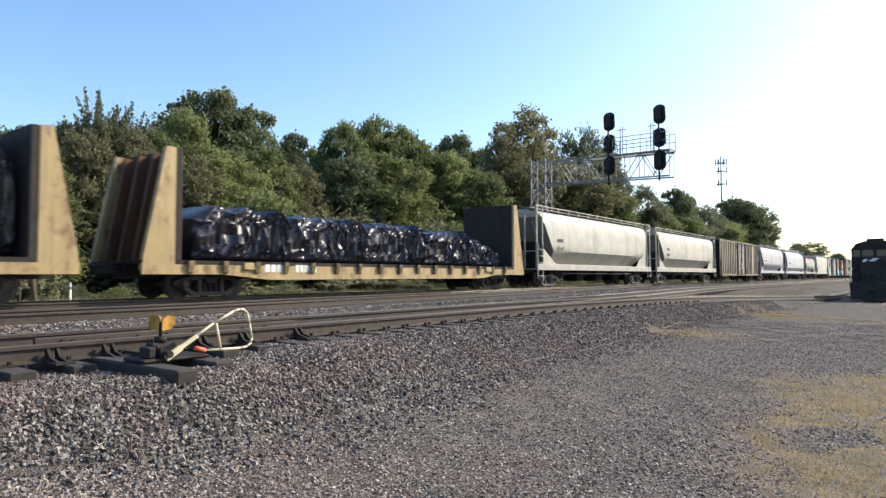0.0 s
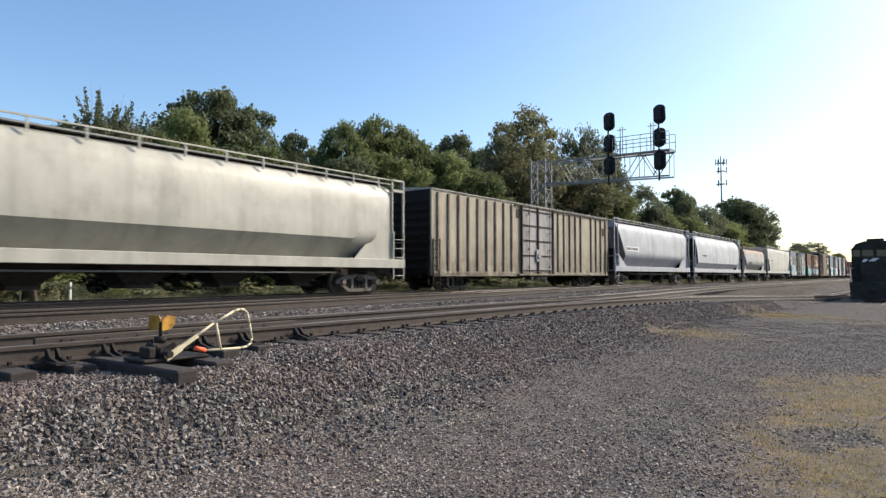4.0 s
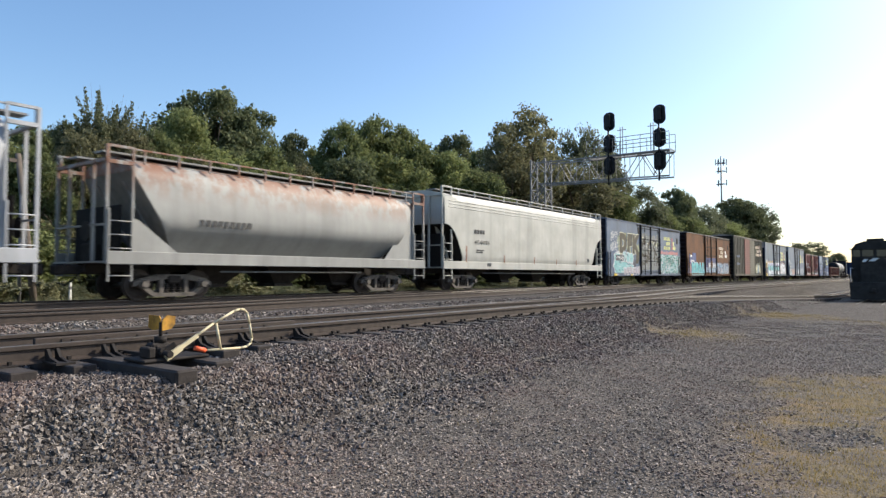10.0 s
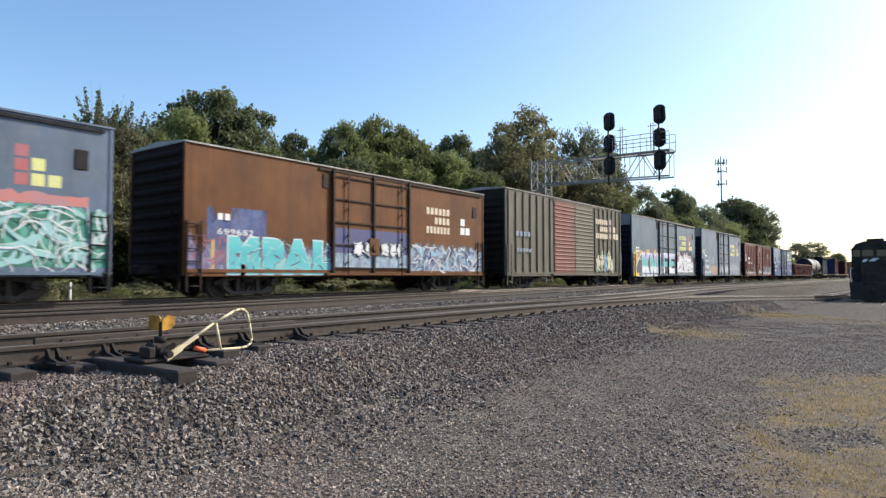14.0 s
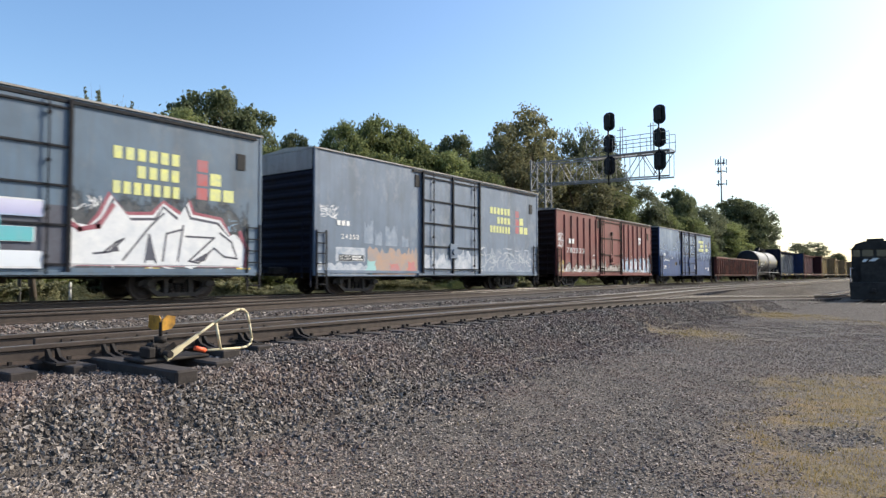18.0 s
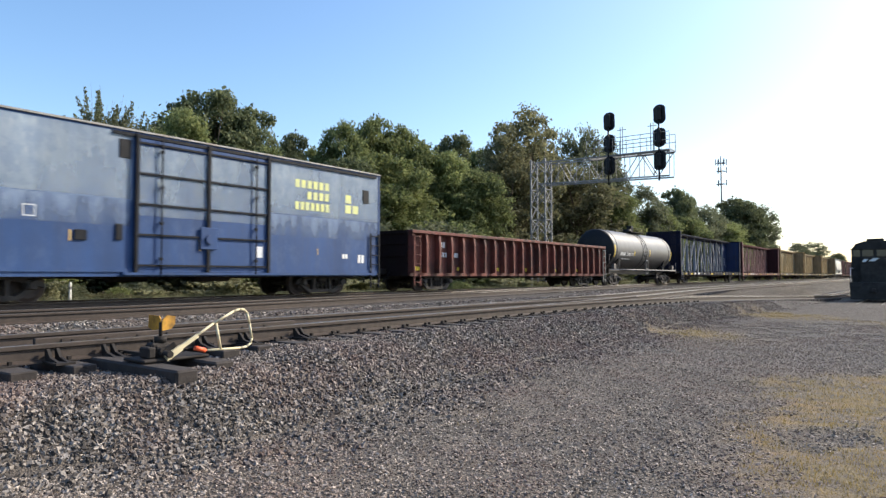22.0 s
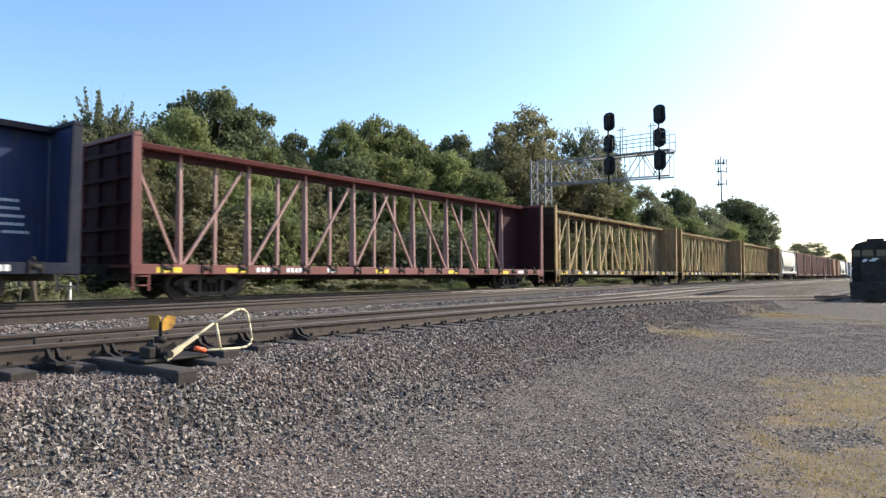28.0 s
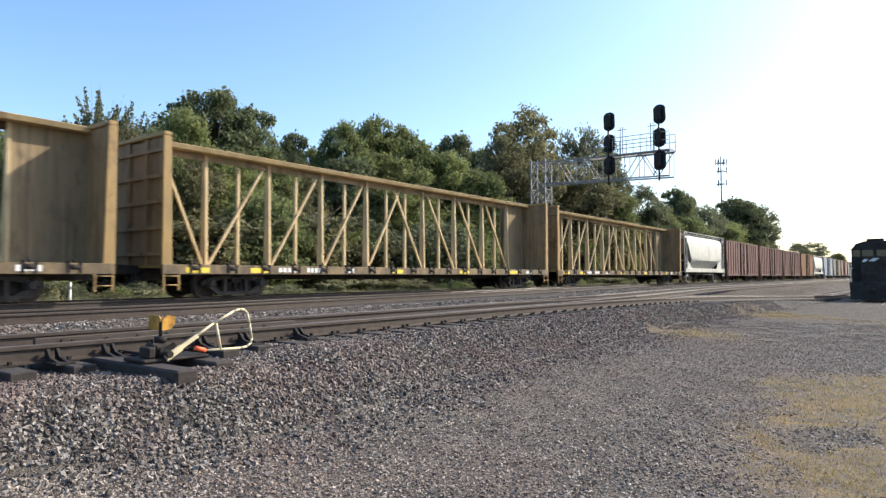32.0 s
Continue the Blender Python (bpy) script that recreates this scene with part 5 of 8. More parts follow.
# ---------------------------------------------------------------- lettering, graffiti and loads on the cars
def patch(car, name, mat, outline, layer=1, label="", x=1.5):
    """Paint on a side wall: a thin skin with an outline of (y, z) corners."""
    t = x + 0.004 * layer
    return part(name, MB().prism(outline, "x", t - 0.003, t), mat, car, label)


def blob(y0, z0, y1, z1, seed, n=44, rough=0.12, square=0.55):
    """A wavy rounded outline that fills a rectangle."""
    rng = random.Random(seed)
    ph = [rng.uniform(0, 6.3) for _ in range(4)]
    out = []
    for i in range(n):
        t = 2 * math.pi * i / n
        c, s = math.cos(t), math.sin(t)
        k = 1 + rough * (0.5 * math.sin(5 * t + ph[0]) + 0.35 * math.sin(9 * t + ph[1]) + 0.3 * math.sin(14 * t + ph[2])) - rough * 0.6
        c, s = math.copysign(abs(c) ** square, c), math.copysign(abs(s) ** square, s)
        out.append(((y0 + y1) / 2 + (y1 - y0) / 2 * c * k, (z0 + z1) / 2 + (z1 - z0) / 2 * s * k))
    return out


def ragged(y0, z0, y1, z1, seed, n=30, amp=0.3):
    """A patch with a level foot and a ragged upper edge."""
    rng = random.Random(seed)
    return [(y0, z0), (y1, z0)] + [(y1 + (y0 - y1) * i / n, z1 - (z1 - z0) * amp * rng.random()) for i in range(n + 1)]


def written(car, text, mat, y0, z0, y1, z1, layer=2, fat=0.0, shear=0.0, label="", name="graffiti_letters"):
    """Letters of the built-in font, fitted to a rectangle of the side wall."""
    cu = bpy.data.curves.new(name, "FONT")
    cu.body, cu.offset, cu.extrude, cu.resolution_u, cu.shear = text, fat, 0.002, 3, shear
    cu.space_character = 1.12 + 2.6 * fat
    ob = bpy.data.objects.new(name, cu)
    scene.collection.objects.link(ob)
    me = bpy.data.meshes.new_from_object(ob.evaluated_get(bpy.context.evaluated_depsgraph_get()))
    bpy.data.objects.remove(ob)
    xs, ys = [v.co.x for v in me.vertices], [v.co.y for v in me.vertices]
    sx, sy = (y1 - y0) / (max(xs) - min(xs)), (z1 - z0) / (max(ys) - min(ys))
    for v in me.vertices:
        v.co = (1.5 + 0.004 * layer + v.co.z, y0 + (v.co.x - min(xs)) * sx, z0 + (v.co.y - min(ys)) * sy)
    me.materials.clear()
    me.materials.append(mat)
    return tagged(part(name, me, None, car), label, kind="stuff")


def scribble(name, base, line, second, scale=2.2, width=0.12, twist=6.0):
    """Spray paint with interlaced light outlines."""
    m, nt, b = mat_of(name, 0.6)
    tc = nt.nodes.new("ShaderNodeTexCoord")
    w = node(nt, "ShaderNodeTexWave", Scale=scale, Distortion=twist, Detail=2.0)
    w.inputs["Detail Scale"].default_value = 1.6
    nt.links.new(tc.outputs["Object"], w.inputs["Vector"])
    f = ramp(nt, w.outputs["Fac"], [(0.5 - width, (0, 0, 0)), (0.5, (1, 1, 1)), (0.5 + width, (0, 0, 0))])
    c = mixed(nt, ramp(nt, noise_of(nt, 1.3, 3), [(0.42, (0, 0, 0)), (0.58, (1, 1, 1))]), base, second)
    c = mixed(nt, f, c, line)
    c = mixed(nt, ramp(nt, noise_of(nt, 2.2, 6, 0.7), [(0.5, (0, 0, 0)), (0.75, (0.5, 0.5, 0.5))]), c, (0.16, 0.17, 0.19))
    nt.links.new(c, b.inputs["Base Color"])
    return m


def banded(name, stops, z0, z1):
    """Spray fade from foot to top."""
    m, nt, b = mat_of(name, 0.5)
    tc, sp = nt.nodes.new("ShaderNodeTexCoord"), nt.nodes.new("ShaderNodeSeparateXYZ")
    nt.links.new(tc.outputs["Object"], sp.inputs[0])
    r = nt.nodes.new("ShaderNodeMapRange")
    r.inputs["From Min"].default_value, r.inputs["From Max"].default_value = z0, z1
    nt.links.new(sp.outputs["Z"], r.inputs["Value"])
    c = ramp(nt, r.outputs["Result"], stops)
    c = mixed(nt, ramp(nt, noise_of(nt, 3, 6, 0.7), [(0.5, (0, 0, 0)), (0.8, (0.4, 0.4, 0.4))]), c, (0.3, 0.32, 0.34))
    nt.links.new(c, b.inputs["Base Color"])
    return m


def worn(name, col, under, amount=0.5, scale=2.5):
    m, nt, b = mat_of(name, 0.7)
    f = ramp(nt, noise_of(nt, scale, 8, 0.75), [(0.5 - 0.12, (1, 1, 1)), (0.5 + 0.14, (1 - amount, 1 - amount, 1 - amount))])
    nt.links.new(mixed(nt, f, under, col), b.inputs["Base Color"])
    return m


def spatter(name, cols, z0, z1, scale=2.4, thick=0.0, streak=(1, 1, 0.55), edge=0.06):
    """Spray or scraped paint that thins out upwards into specks; holes show the wall behind."""
    m, nt, b = mat_of(name, 0.75)
    tc, sp = nt.nodes.new("ShaderNodeTexCoord"), nt.nodes.new("ShaderNodeSeparateXYZ")
    nt.links.new(tc.outputs["Object"], sp.inputs[0])
    up = nt.nodes.new("ShaderNodeMapRange")
    up.inputs["From Min"].default_value, up.inputs["From Max"].default_value = z0, z1
    up.inputs["To Min"].default_value, up.inputs["To Max"].default_value = 0.22 + thick, -0.26 + thick
    nt.links.new(sp.outputs["Z"], up.inputs["Value"])
    s = nt.nodes.new("ShaderNodeMath")
    nt.links.new(noise_of(nt, scale, 9 if edge < 0.1 else 4, 0.72 if edge < 0.1 else 0.5, stretch=streak), s.inputs[0])
    nt.links.new(up.outputs["Result"], s.inputs[1])
    nt.links.new(ramp(nt, s.outputs[0], [(0.5 - edge, (0, 0, 0)), (0.5 + edge, (1, 1, 1))]), b.inputs["Alpha"])
    c = mixed(nt, ramp(nt, noise_of(nt, 1.9, 5, 0.7), [(0.42, (0, 0, 0)), (0.56, (1, 1, 1))]), cols[0], cols[1])
    c = mixed(nt, ramp(nt, noise_of(nt, 4.5, 6, 0.7, stretch=(1, 1.3, 0.7)), [(0.54, (0, 0, 0)), (0.64, (0.85, 0.85, 0.85))]), c, cols[2])
    nt.links.new(c, b.inputs["Base Color"])
    return m


G = dict(
    chalkrun=spatter("chalk_runs", ((0.16, 0.22, 0.33), (0.11, 0.16, 0.27), (0.2, 0.26, 0.36)), 2.75, 1.7, 1.2, 0.0, (1, 2.2, 0.3), 0.25),
    chalkcloud=spatter("chalk_clouds", ((0.3, 0.37, 0.45), (0.23, 0.3, 0.4), (0.36, 0.42, 0.48)), 5.0, 1.6, 0.8, 0.0, (1, 1.3, 0.12), 0.4),
    duskhaze=spatter("dark_grey_haze", ((0.05, 0.055, 0.065), (0.08, 0.09, 0.1), (0.12, 0.15, 0.18)), 1.6, 3.3, 1.4, 0.08),
    redsplash=spatter("white_and_blue_spatter", ((0.62, 0.62, 0.64), (0.3, 0.4, 0.52), (0.2, 0.11, 0.12)), 0.9, 2.35, 3.0, 0.06),
    redprimer=spatter("scraped_grey_primer", ((0.34, 0.31, 0.29), (0.2, 0.17, 0.15), (0.55, 0.53, 0.5)), 0.85, 1.75, 2.2, 0.02),
    sillscrape=spatter("scraped_sill", ((0.4, 0.38, 0.36), (0.2, 0.15, 0.14), (0.6, 0.58, 0.56)), 0.4, 1.5, 1.6, 0.0, (1, 0.6, 1)),
    navyfade=spatter("dark_blue_haze", ((0.05, 0.075, 0.2), (0.1, 0.13, 0.27), (0.11, 0.075, 0.13)), 1.2, 3.0, 1.2, 0.16),
    purple=spatter("purple_grey_haze", ((0.1, 0.1, 0.2), (0.22, 0.17, 0.27), (0.3, 0.34, 0.42)), 0.6, 2.1, 2.6, 0.1),
    slate=spatter("slate_blue_haze", ((0.2, 0.25, 0.34), (0.3, 0.4, 0.48), (0.09, 0.11, 0.2)), 0.7, 2.2, 2.6, 0.14),
    teal=worn("teal_spray", (0.2, 0.46, 0.46), (0.3, 0.5, 0.5), 0.6),
    brown=worn("brown_spray", (0.055, 0.048, 0.034), (0.11, 0.1, 0.065), 0.4),
    halo=spatter("yellow_haze_spray", ((0.34, 0.36, 0.2), (0.24, 0.29, 0.26), (0.42, 0.42, 0.24)), 2.0, 4.2, 1.3, 0.1, (1, 1, 1), 0.16),
    greens=worn("green_spray", (0.06, 0.27, 0.2), (0.14, 0.38, 0.32), 0.8, 1.5),
    pink=worn("pink_spray", (0.5, 0.17, 0.14), (0.2, 0.24, 0.33), 0.6),
    olive=scribble("olive_door_spray", (0.15, 0.17, 0.16), (0.36, 0.38, 0.36), (0.2, 0.21, 0.22), 2.0, 0.12, 8),
    bubbles=scribble("lilac_spray", (0.3, 0.27, 0.33), (0.66, 0.6, 0.6), (0.4, 0.36, 0.36), 2.6, 0.1, 5),
    aqua=banded("aqua_spray", [(0.0, (0.13, 0.5, 0.55)), (0.6, (0.06, 0.4, 0.45)), (1.0, (0.1, 0.5, 0.52))], 0.6, 1.85),
    navy=worn("dark_blue_spray", (0.055, 0.075, 0.2), (0.12, 0.09, 0.12), 0.5),
    white=worn("white_spray", (0.68, 0.69, 0.7), (0.4, 0.44, 0.5), 0.5),
    fade=banded("white_to_teal_spray", [(0.0, (0.62, 0.66, 0.72)), (0.36, (0.66, 0.7, 0.75)), (0.48, (0.1, 0.42, 0.44)), (0.72, (0.12, 0.4, 0.46)), (0.86, (0.4, 0.4, 0.6)), (1.0, (0.55, 0.55, 0.7))], 0.62, 2.4),
    shade=worn("dark_shadow_spray", (0.06, 0.06, 0.08), (0.1, 0.12, 0.16), 0.5),
    orange=worn("orange_spray", (0.6, 0.38, 0.08), (0.3, 0.29, 0.24), 0.8, 1.6),
    peel=worn("peeled_white", (0.52, 0.54, 0.57), (0.17, 0.23, 0.32), 0.9, 3.5),
    peelorange=worn("peeled_orange", (0.42, 0.27, 0.19), (0.22, 0.25, 0.28), 0.8, 2.2),
    primer=worn("grey_primer", (0.3, 0.25, 0.24), (0.2, 0.1, 0.09), 0.8, 3),
    chalkblue=worn("chalked_blue", (0.14, 0.2, 0.31), (0.085, 0.14, 0.26), 0.7, 1.2),
    letter=worn("pale_yellow_lettering", (0.68, 0.68, 0.22), (0.3, 0.36, 0.36), 0.55, 6),
    letterw=worn("cream_lettering", (0.7, 0.62, 0.48), (0.3, 0.17, 0.1), 0.5, 6),
    redmark=worn("red_mark", (0.42, 0.1, 0.1), (0.26, 0.17, 0.2), 0.7, 3),
    tealpale=worn("pale_teal_spray", (0.3, 0.52, 0.52), (0.22, 0.42, 0.44), 0.5),
    haloline=worn("pale_yellow_spray", (0.62, 0.61, 0.42), (0.42, 0.43, 0.36), 0.5, 5),
    darkgreen=worn("dark_green_spray", (0.03, 0.14, 0.1), (0.06, 0.2, 0.15), 0.5),
    skyspray=worn("sky_blue_spray", (0.25, 0.45, 0.58), (0.2, 0.25, 0.42), 0.6),
    burgundy=worn("burgundy_spray", (0.24, 0.05, 0.08), (0.4, 0.2, 0.22), 0.5),
    faint=worn("faint_peeling", (0.25, 0.29, 0.35), (0.14, 0.19, 0.27), 0.85, 5),
    ghost=worn("ghost_of_old_paint", (0.27, 0.32, 0.39), (0.13, 0.18, 0.25), 0.9, 3),
    cream=worn("cream_spray", (0.6, 0.57, 0.36), (0.4, 0.4, 0.3), 0.6, 2.5),
    pinkmark=worn("faded_pink_mark", (0.42, 0.28, 0.26), (0.25, 0.22, 0.18), 0.6, 4),
    rustrun=worn("rust_run", (0.2, 0.085, 0.05), (0.35, 0.2, 0.13), 0.6, 5),
    plate=worn("black_panel", (0.03, 0.035, 0.04), (0.08, 0.1, 0.12), 0.5),
)


def maker_rows(car, y0, z0, mat, red=None, scale=1.0, squares=None, layer=1):
    """Three lines of block lettering, ranged right, with a small block emblem."""
    h = 0.33 * scale
    rows = [(y0, z0 + 0.92 * scale, 1.95 * scale, h, 6), (y0 + 0.65 * scale, z0 + 0.46 * scale, 1.3 * scale, h, 4), (y0, z0, 1.95 * scale, h, 7)]
    bars(car, rows, mat, 1.502 + 0.004 * layer, "faded block lettering in three lines")
    if red:
        for z in (0.05, 0.46, 0.87):
            patch(car, "emblem", red, [(y0 + 2.42 * scale, z0 + z * scale), (y0 + 2.76 * scale, z0 + z * scale), (y0 + 2.76 * scale, z0 + (z + 0.34) * scale), (y0 + 2.42 * scale, z0 + (z + 0.34) * scale)], layer)
    for a, b in ((2.85, 0.5), (2.85, 0.05), (3.3, 0.05)):
        patch(car, "emblem", squares or mat, [(y0 + a * scale, z0 + b * scale), (y0 + (a + 0.36) * scale, z0 + b * scale), (y0 + (a + 0.36) * scale, z0 + (b + 0.36) * scale), (y0 + a * scale, z0 + (b + 0.36) * scale)], layer)


def wide(y0, z0, y1, z1):
    return [(y0, z0), (y1, z0), (y1, z1), (y0, z1)]


W = M["white"]
def strokes(car, name, mat, y0, z0, y1, z1, seed, n, width, layer, length=(0.5, 1.2), curl=2.2, label=""):
    """Sweeping curved spray lines inside a rectangle, joined as one coat of paint."""
    rng = random.Random(seed)
    mb = MB()
    for i in range(n):
        y, z, a = rng.uniform(y0, y1), rng.uniform(z0, z1), rng.uniform(0, 6.3)
        k, step, w = rng.uniform(-curl, curl), rng.uniform(*length) / 9, width * rng.uniform(0.6, 1.3)
        left, right = [], []
        for j in range(10):
            q = w * (0.35 + 0.65 * math.sin(math.pi * (j + 0.7) / 10.4))
            left.append((y - math.sin(a) * q / 2, z + math.cos(a) * q / 2))
            right.append((y + math.sin(a) * q / 2, z - math.cos(a) * q / 2))
            y, z, a = y + math.cos(a) * step, z + math.sin(a) * step, a + k * step
            if not (y0 < y < y1 and z0 < z < z1):
                break
        if len(left) > 2:
            t = 1.5 + 0.004 * layer + 0.0003 * i
            vs = [(t, *p) for p in left] + [(t, *p) for p in right]
            m = len(left)
            mb.add(vs, [(j, j + 1, m + j + 1, m + j) for j in range(m - 1)])
    return tagged(part(name, mb, mat, car), label, kind="stuff")


def bubble(car, y0, z0, y1, z1, seed, fill, line, layer, edge=0.05, rough=0.12, square=0.6):
    """A swollen throw-up shape: the outline coat and the fill over it."""
    patch(car, "graffiti_outline", line, blob(y0, z0, y1, z1, seed, 48, rough, square), layer)
    patch(car, "graffiti", fill, blob(y0 + edge, z0 + edge, y1 - edge, z1 - edge, seed, 48, rough, square), layer + 1)


def block(car, letter, fill, line, y0, z0, y1, z1, layer, lean=0.0):
    """A fat block letter with a thin outline; the shapes are outlines in a unit square."""
    shapes = dict(
        K=[(0, 0), (0.4, 0), (0.4, 0.32), (0.6, 0), (1.04, 0), (0.7, 0.55), (1, 1), (0.6, 1), (0.4, 0.68), (0.4, 1), (0, 1)],
        N=[(0, 0), (0.36, 0), (0.36, 0.46), (0.64, 0), (1, 0), (1, 1), (0.64, 1), (0.64, 0.5), (0.36, 1), (0, 1)],
        I=[(0, 0), (1, 0), (1, 1), (0, 1)],
        F=[(0, 0), (0.42, 0), (0.42, 0.34), (0.86, 0.34), (0.86, 0.58), (0.42, 0.58), (0.42, 0.76), (1, 0.76), (1, 1), (0, 1)],
        E=[(0, 0), (1, 0), (1, 0.24), (0.42, 0.24), (0.42, 0.38), (0.88, 0.38), (0.88, 0.6), (0.42, 0.6), (0.42, 0.76), (1, 0.76), (1, 1), (0, 1)],
    )
    e = 0.045
    for grow, mat, lay, name in ((e, line, layer, "letter_outline"), (0.0, fill, layer + 1, "graffiti_letter")):
        a, b, c, d = y0 - grow, y1 + grow, z0 - grow, z1 + grow
        patch(car, name, mat, [(a + (b - a) * u + lean * (v - 0.5), c + (d - c) * v) for u, v in shapes[letter]], lay)


# faded blue boxcar with the large pieces
strokes(j_box, "graffiti_tag", G["white"], 0.62, 2.35, 1.95, 3.7, 31, 100, 0.035, 1, (0.2, 0.4), 9, "small white scrawled tags")
for i, (y, z) in enumerate(((2.3, 3.1), (3.2, 3.35), (4.2, 3.3), (5.2, 3.2), (5.7, 2.6), (2.4, 2.5), (4.0, 2.6))):
    patch(j_box, "spray_haze", G["halo"], blob(y - 0.55, z - 0.45, y + 0.55, z + 0.45, 40 + i, 30, 0.3, 0.9), 2 + 0.1 * i)
written(j_box, "DFK", G["haloline"], 2.16, 2.2, 6.12, 3.72, 4, 0.11, 0.1, "pale yellow outline of the letters", "letter_outline")
written(j_box, "DFK", G["brown"], 2.2, 2.25, 6.08, 3.66, 5, 0.085, 0.1, "dark olive spray-painted letters")
patch(j_box, "graffiti", G["brown"], [(5.3, 1.55), (5.75, 1.55), (6.0, 1.8), (6.1, 2.4), (5.5, 2.4)], 5.85)
for lay, e, mat, name in ((6, 0.0, G["white"], "graffiti_outline"), (7, 0.085, G["teal"], "graffiti")):
    patch(j_box, name, mat, blob(1.15 + e, 0.9 + e, 2.5 - e, 2.38 - e, 51, 48, 0.1, 0.7), lay)
    patch(j_box, name, mat, blob(1.05 + e, 0.72 + e, 4.9 - e, 1.7 - e, 52, 48, 0.1, 0.6), lay + 0.25)
for i, (a, b) in enumerate(((2.75, 3.5), (3.4, 4.15), (4.05, 4.85))):
    bubble(j_box, a, 1.62 - 0.05 * i, b, 2.42 - 0.05 * i, 53 + i, G["tealpale"], G["white"], 8 + 0.3 * i, 0.06, 0.08)
patch(j_box, "letter_shadow", G["shade"], blob(4.55, 0.95, 5.5, 1.9, 58, 40, 0.25, 0.7), 5.7)
strokes(j_box, "graffiti_line", G["shade"], 1.3, 0.8, 4.7, 2.3, 59, 22, 0.045, 10.4, (0.3, 0.8), 5)
strokes(j_box, "graffiti_line", G["white"], 1.3, 0.85, 4.7, 2.35, 57, 22, 0.05, 10, (0.4, 0.9), 5)
for i in range(6):
    bubble(j_box, 2.9 + 0.54 * i, 0.72, 3.5 + 0.54 * i, 1.3 + 0.05 * (i % 3), 60 + i, G["bubbles"], G["white"], 8 + 0.3 * (i % 2), 0.045, 0.16)
patch(j_box, "number_panel", G["plate"], wide(1.5, 1.72, 2.95, 2.1), 11)
bars(j_box, [(1.72, 2.16, 0.5, 0.19, 2)], W, 1.55, "white reporting marks")
written(j_box, "699683", W, 1.6, 1.78, 2.9, 2.0, 13, 0, 0, "white car number on black", "car_number")
patch(j_box, "graffiti", G["greens"], ragged(10.6, 0.72, 15.9, 2.42, 5, 46, 0.1), 1, "green tangled spray paint")
strokes(j_box, "graffiti_line", G["darkgreen"], 10.65, 0.75, 15.85, 2.35, 71, 60, 0.13, 2, (0.6, 1.5), 2.5)
strokes(j_box, "graffiti_line", G["white"], 10.65, 0.75, 15.85, 2.4, 72, 130, 0.036, 8, (0.4, 1.0), 3.0, "white tangled lines")
strokes(j_box, "graffiti_line", G["tealpale"], 10.65, 0.75, 15.85, 2.4, 70, 60, 0.13, 6, (0.5, 1.1), 3.0)
patch(j_box, "graffiti", G["pink"], ragged(10.7, 2.4, 15.4, 2.72, 73, 30, 0.5), 1)
maker_rows(j_box, 11.75, 2.78, G["letter"], G["redmark"], 0.82)
for a, b in ((6.35, 8.32), (8.48, 10.45)):
    patch(j_box, "graffiti", G["olive"], ragged(a, 1.1, b, 3.9, int(a * 10), 10, 0.12), 14)
strokes(j_box, "graffiti_line", G["haloline"], 6.4, 2.5, 10.4, 3.7, 74, 14, 0.08, 15, (0.4, 0.9), 3)
strokes(j_box, "graffiti_line", G["brown"], 6.4, 1.4, 10.4, 3.5, 75, 40, 0.2, 14.5, (0.4, 0.9), 3)
patch(j_box, "reflector", M["yellow"], wide(1.2, 0.68, 1.7, 0.82), 11)
patch(j_box, "reflector", M["yellow"], wide(4.3, 0.68, 4.7, 0.78), 11)
# rust-brown boxcar
patch(k_box, "spray_haze", G["navyfade"], wide(0.77, 0.82, 2.9, 2.76), 1, "dark blue sprayed ground")
patch(k_box, "spray_haze", G["purple"], wide(0.1, 0.82, 5.75, 1.95), 1.6, "purple-grey sprayed ground")
patch(k_box, "graffiti", G["teal"], ragged(1.5, 0.72, 5.7, 1.45, 9, 30, 0.5), 2)
written(k_box, "MPAL", G["shade"], 1.43, 0.68, 5.76, 1.95, 2.6, 0.16, 0.0, "dark outline of the letters", "letter_outline")
written(k_box, "MPAL", G["white"], 1.45, 0.7, 5.72, 1.92, 3.2, 0.14, 0.0, "white outline of the letters", "letter_outline")
written(k_box, "MPAL", G["aqua"], 1.49, 0.72, 5.68, 1.88, 4, 0.125, 0.0, "turquoise spray-painted letters")
strokes(k_box, "graffiti_line", G["tealpale"], 1.5, 0.75, 5.7, 1.85, 76, 30, 0.045, 5, (0.2, 0.5), 3)
strokes(k_box, "graffiti_line", G["shade"], 1.6, 0.75, 5.7, 1.6, 83, 14, 0.05, 5.6, (0.2, 0.45), 2)
strokes(k_box, "graffiti_line", G["burgundy"], 0.3, 0.8, 1.5, 1.9, 84, 22, 0.05, 2.4, (0.2, 0.5), 5)
patch(k_box, "graffiti", G["orange"], wide(0.92, 0.8, 1.02, 1.75), 2.5)
for a, b in ((5.8, 7.82), (7.9, 9.92)):
    patch(k_box, "graffiti", G["navy"], wide(a, 0.98, b, 2.4), 14)
    patch(k_box, "spray_haze", G["slate"], wide(a, 0.98, b, 1.5), 14.8)
for i, (a, b) in enumerate(((6.7, 7.3), (7.25, 7.9), (8.2, 8.75), (8.7, 9.2), (9.15, 9.6))):
    bubble(k_box, a, 1.38, b, 2.0, 80 + i, G["white"], G["shade"], 27 + 0.3 * (i % 2), 0.04, 0.25, 0.6)
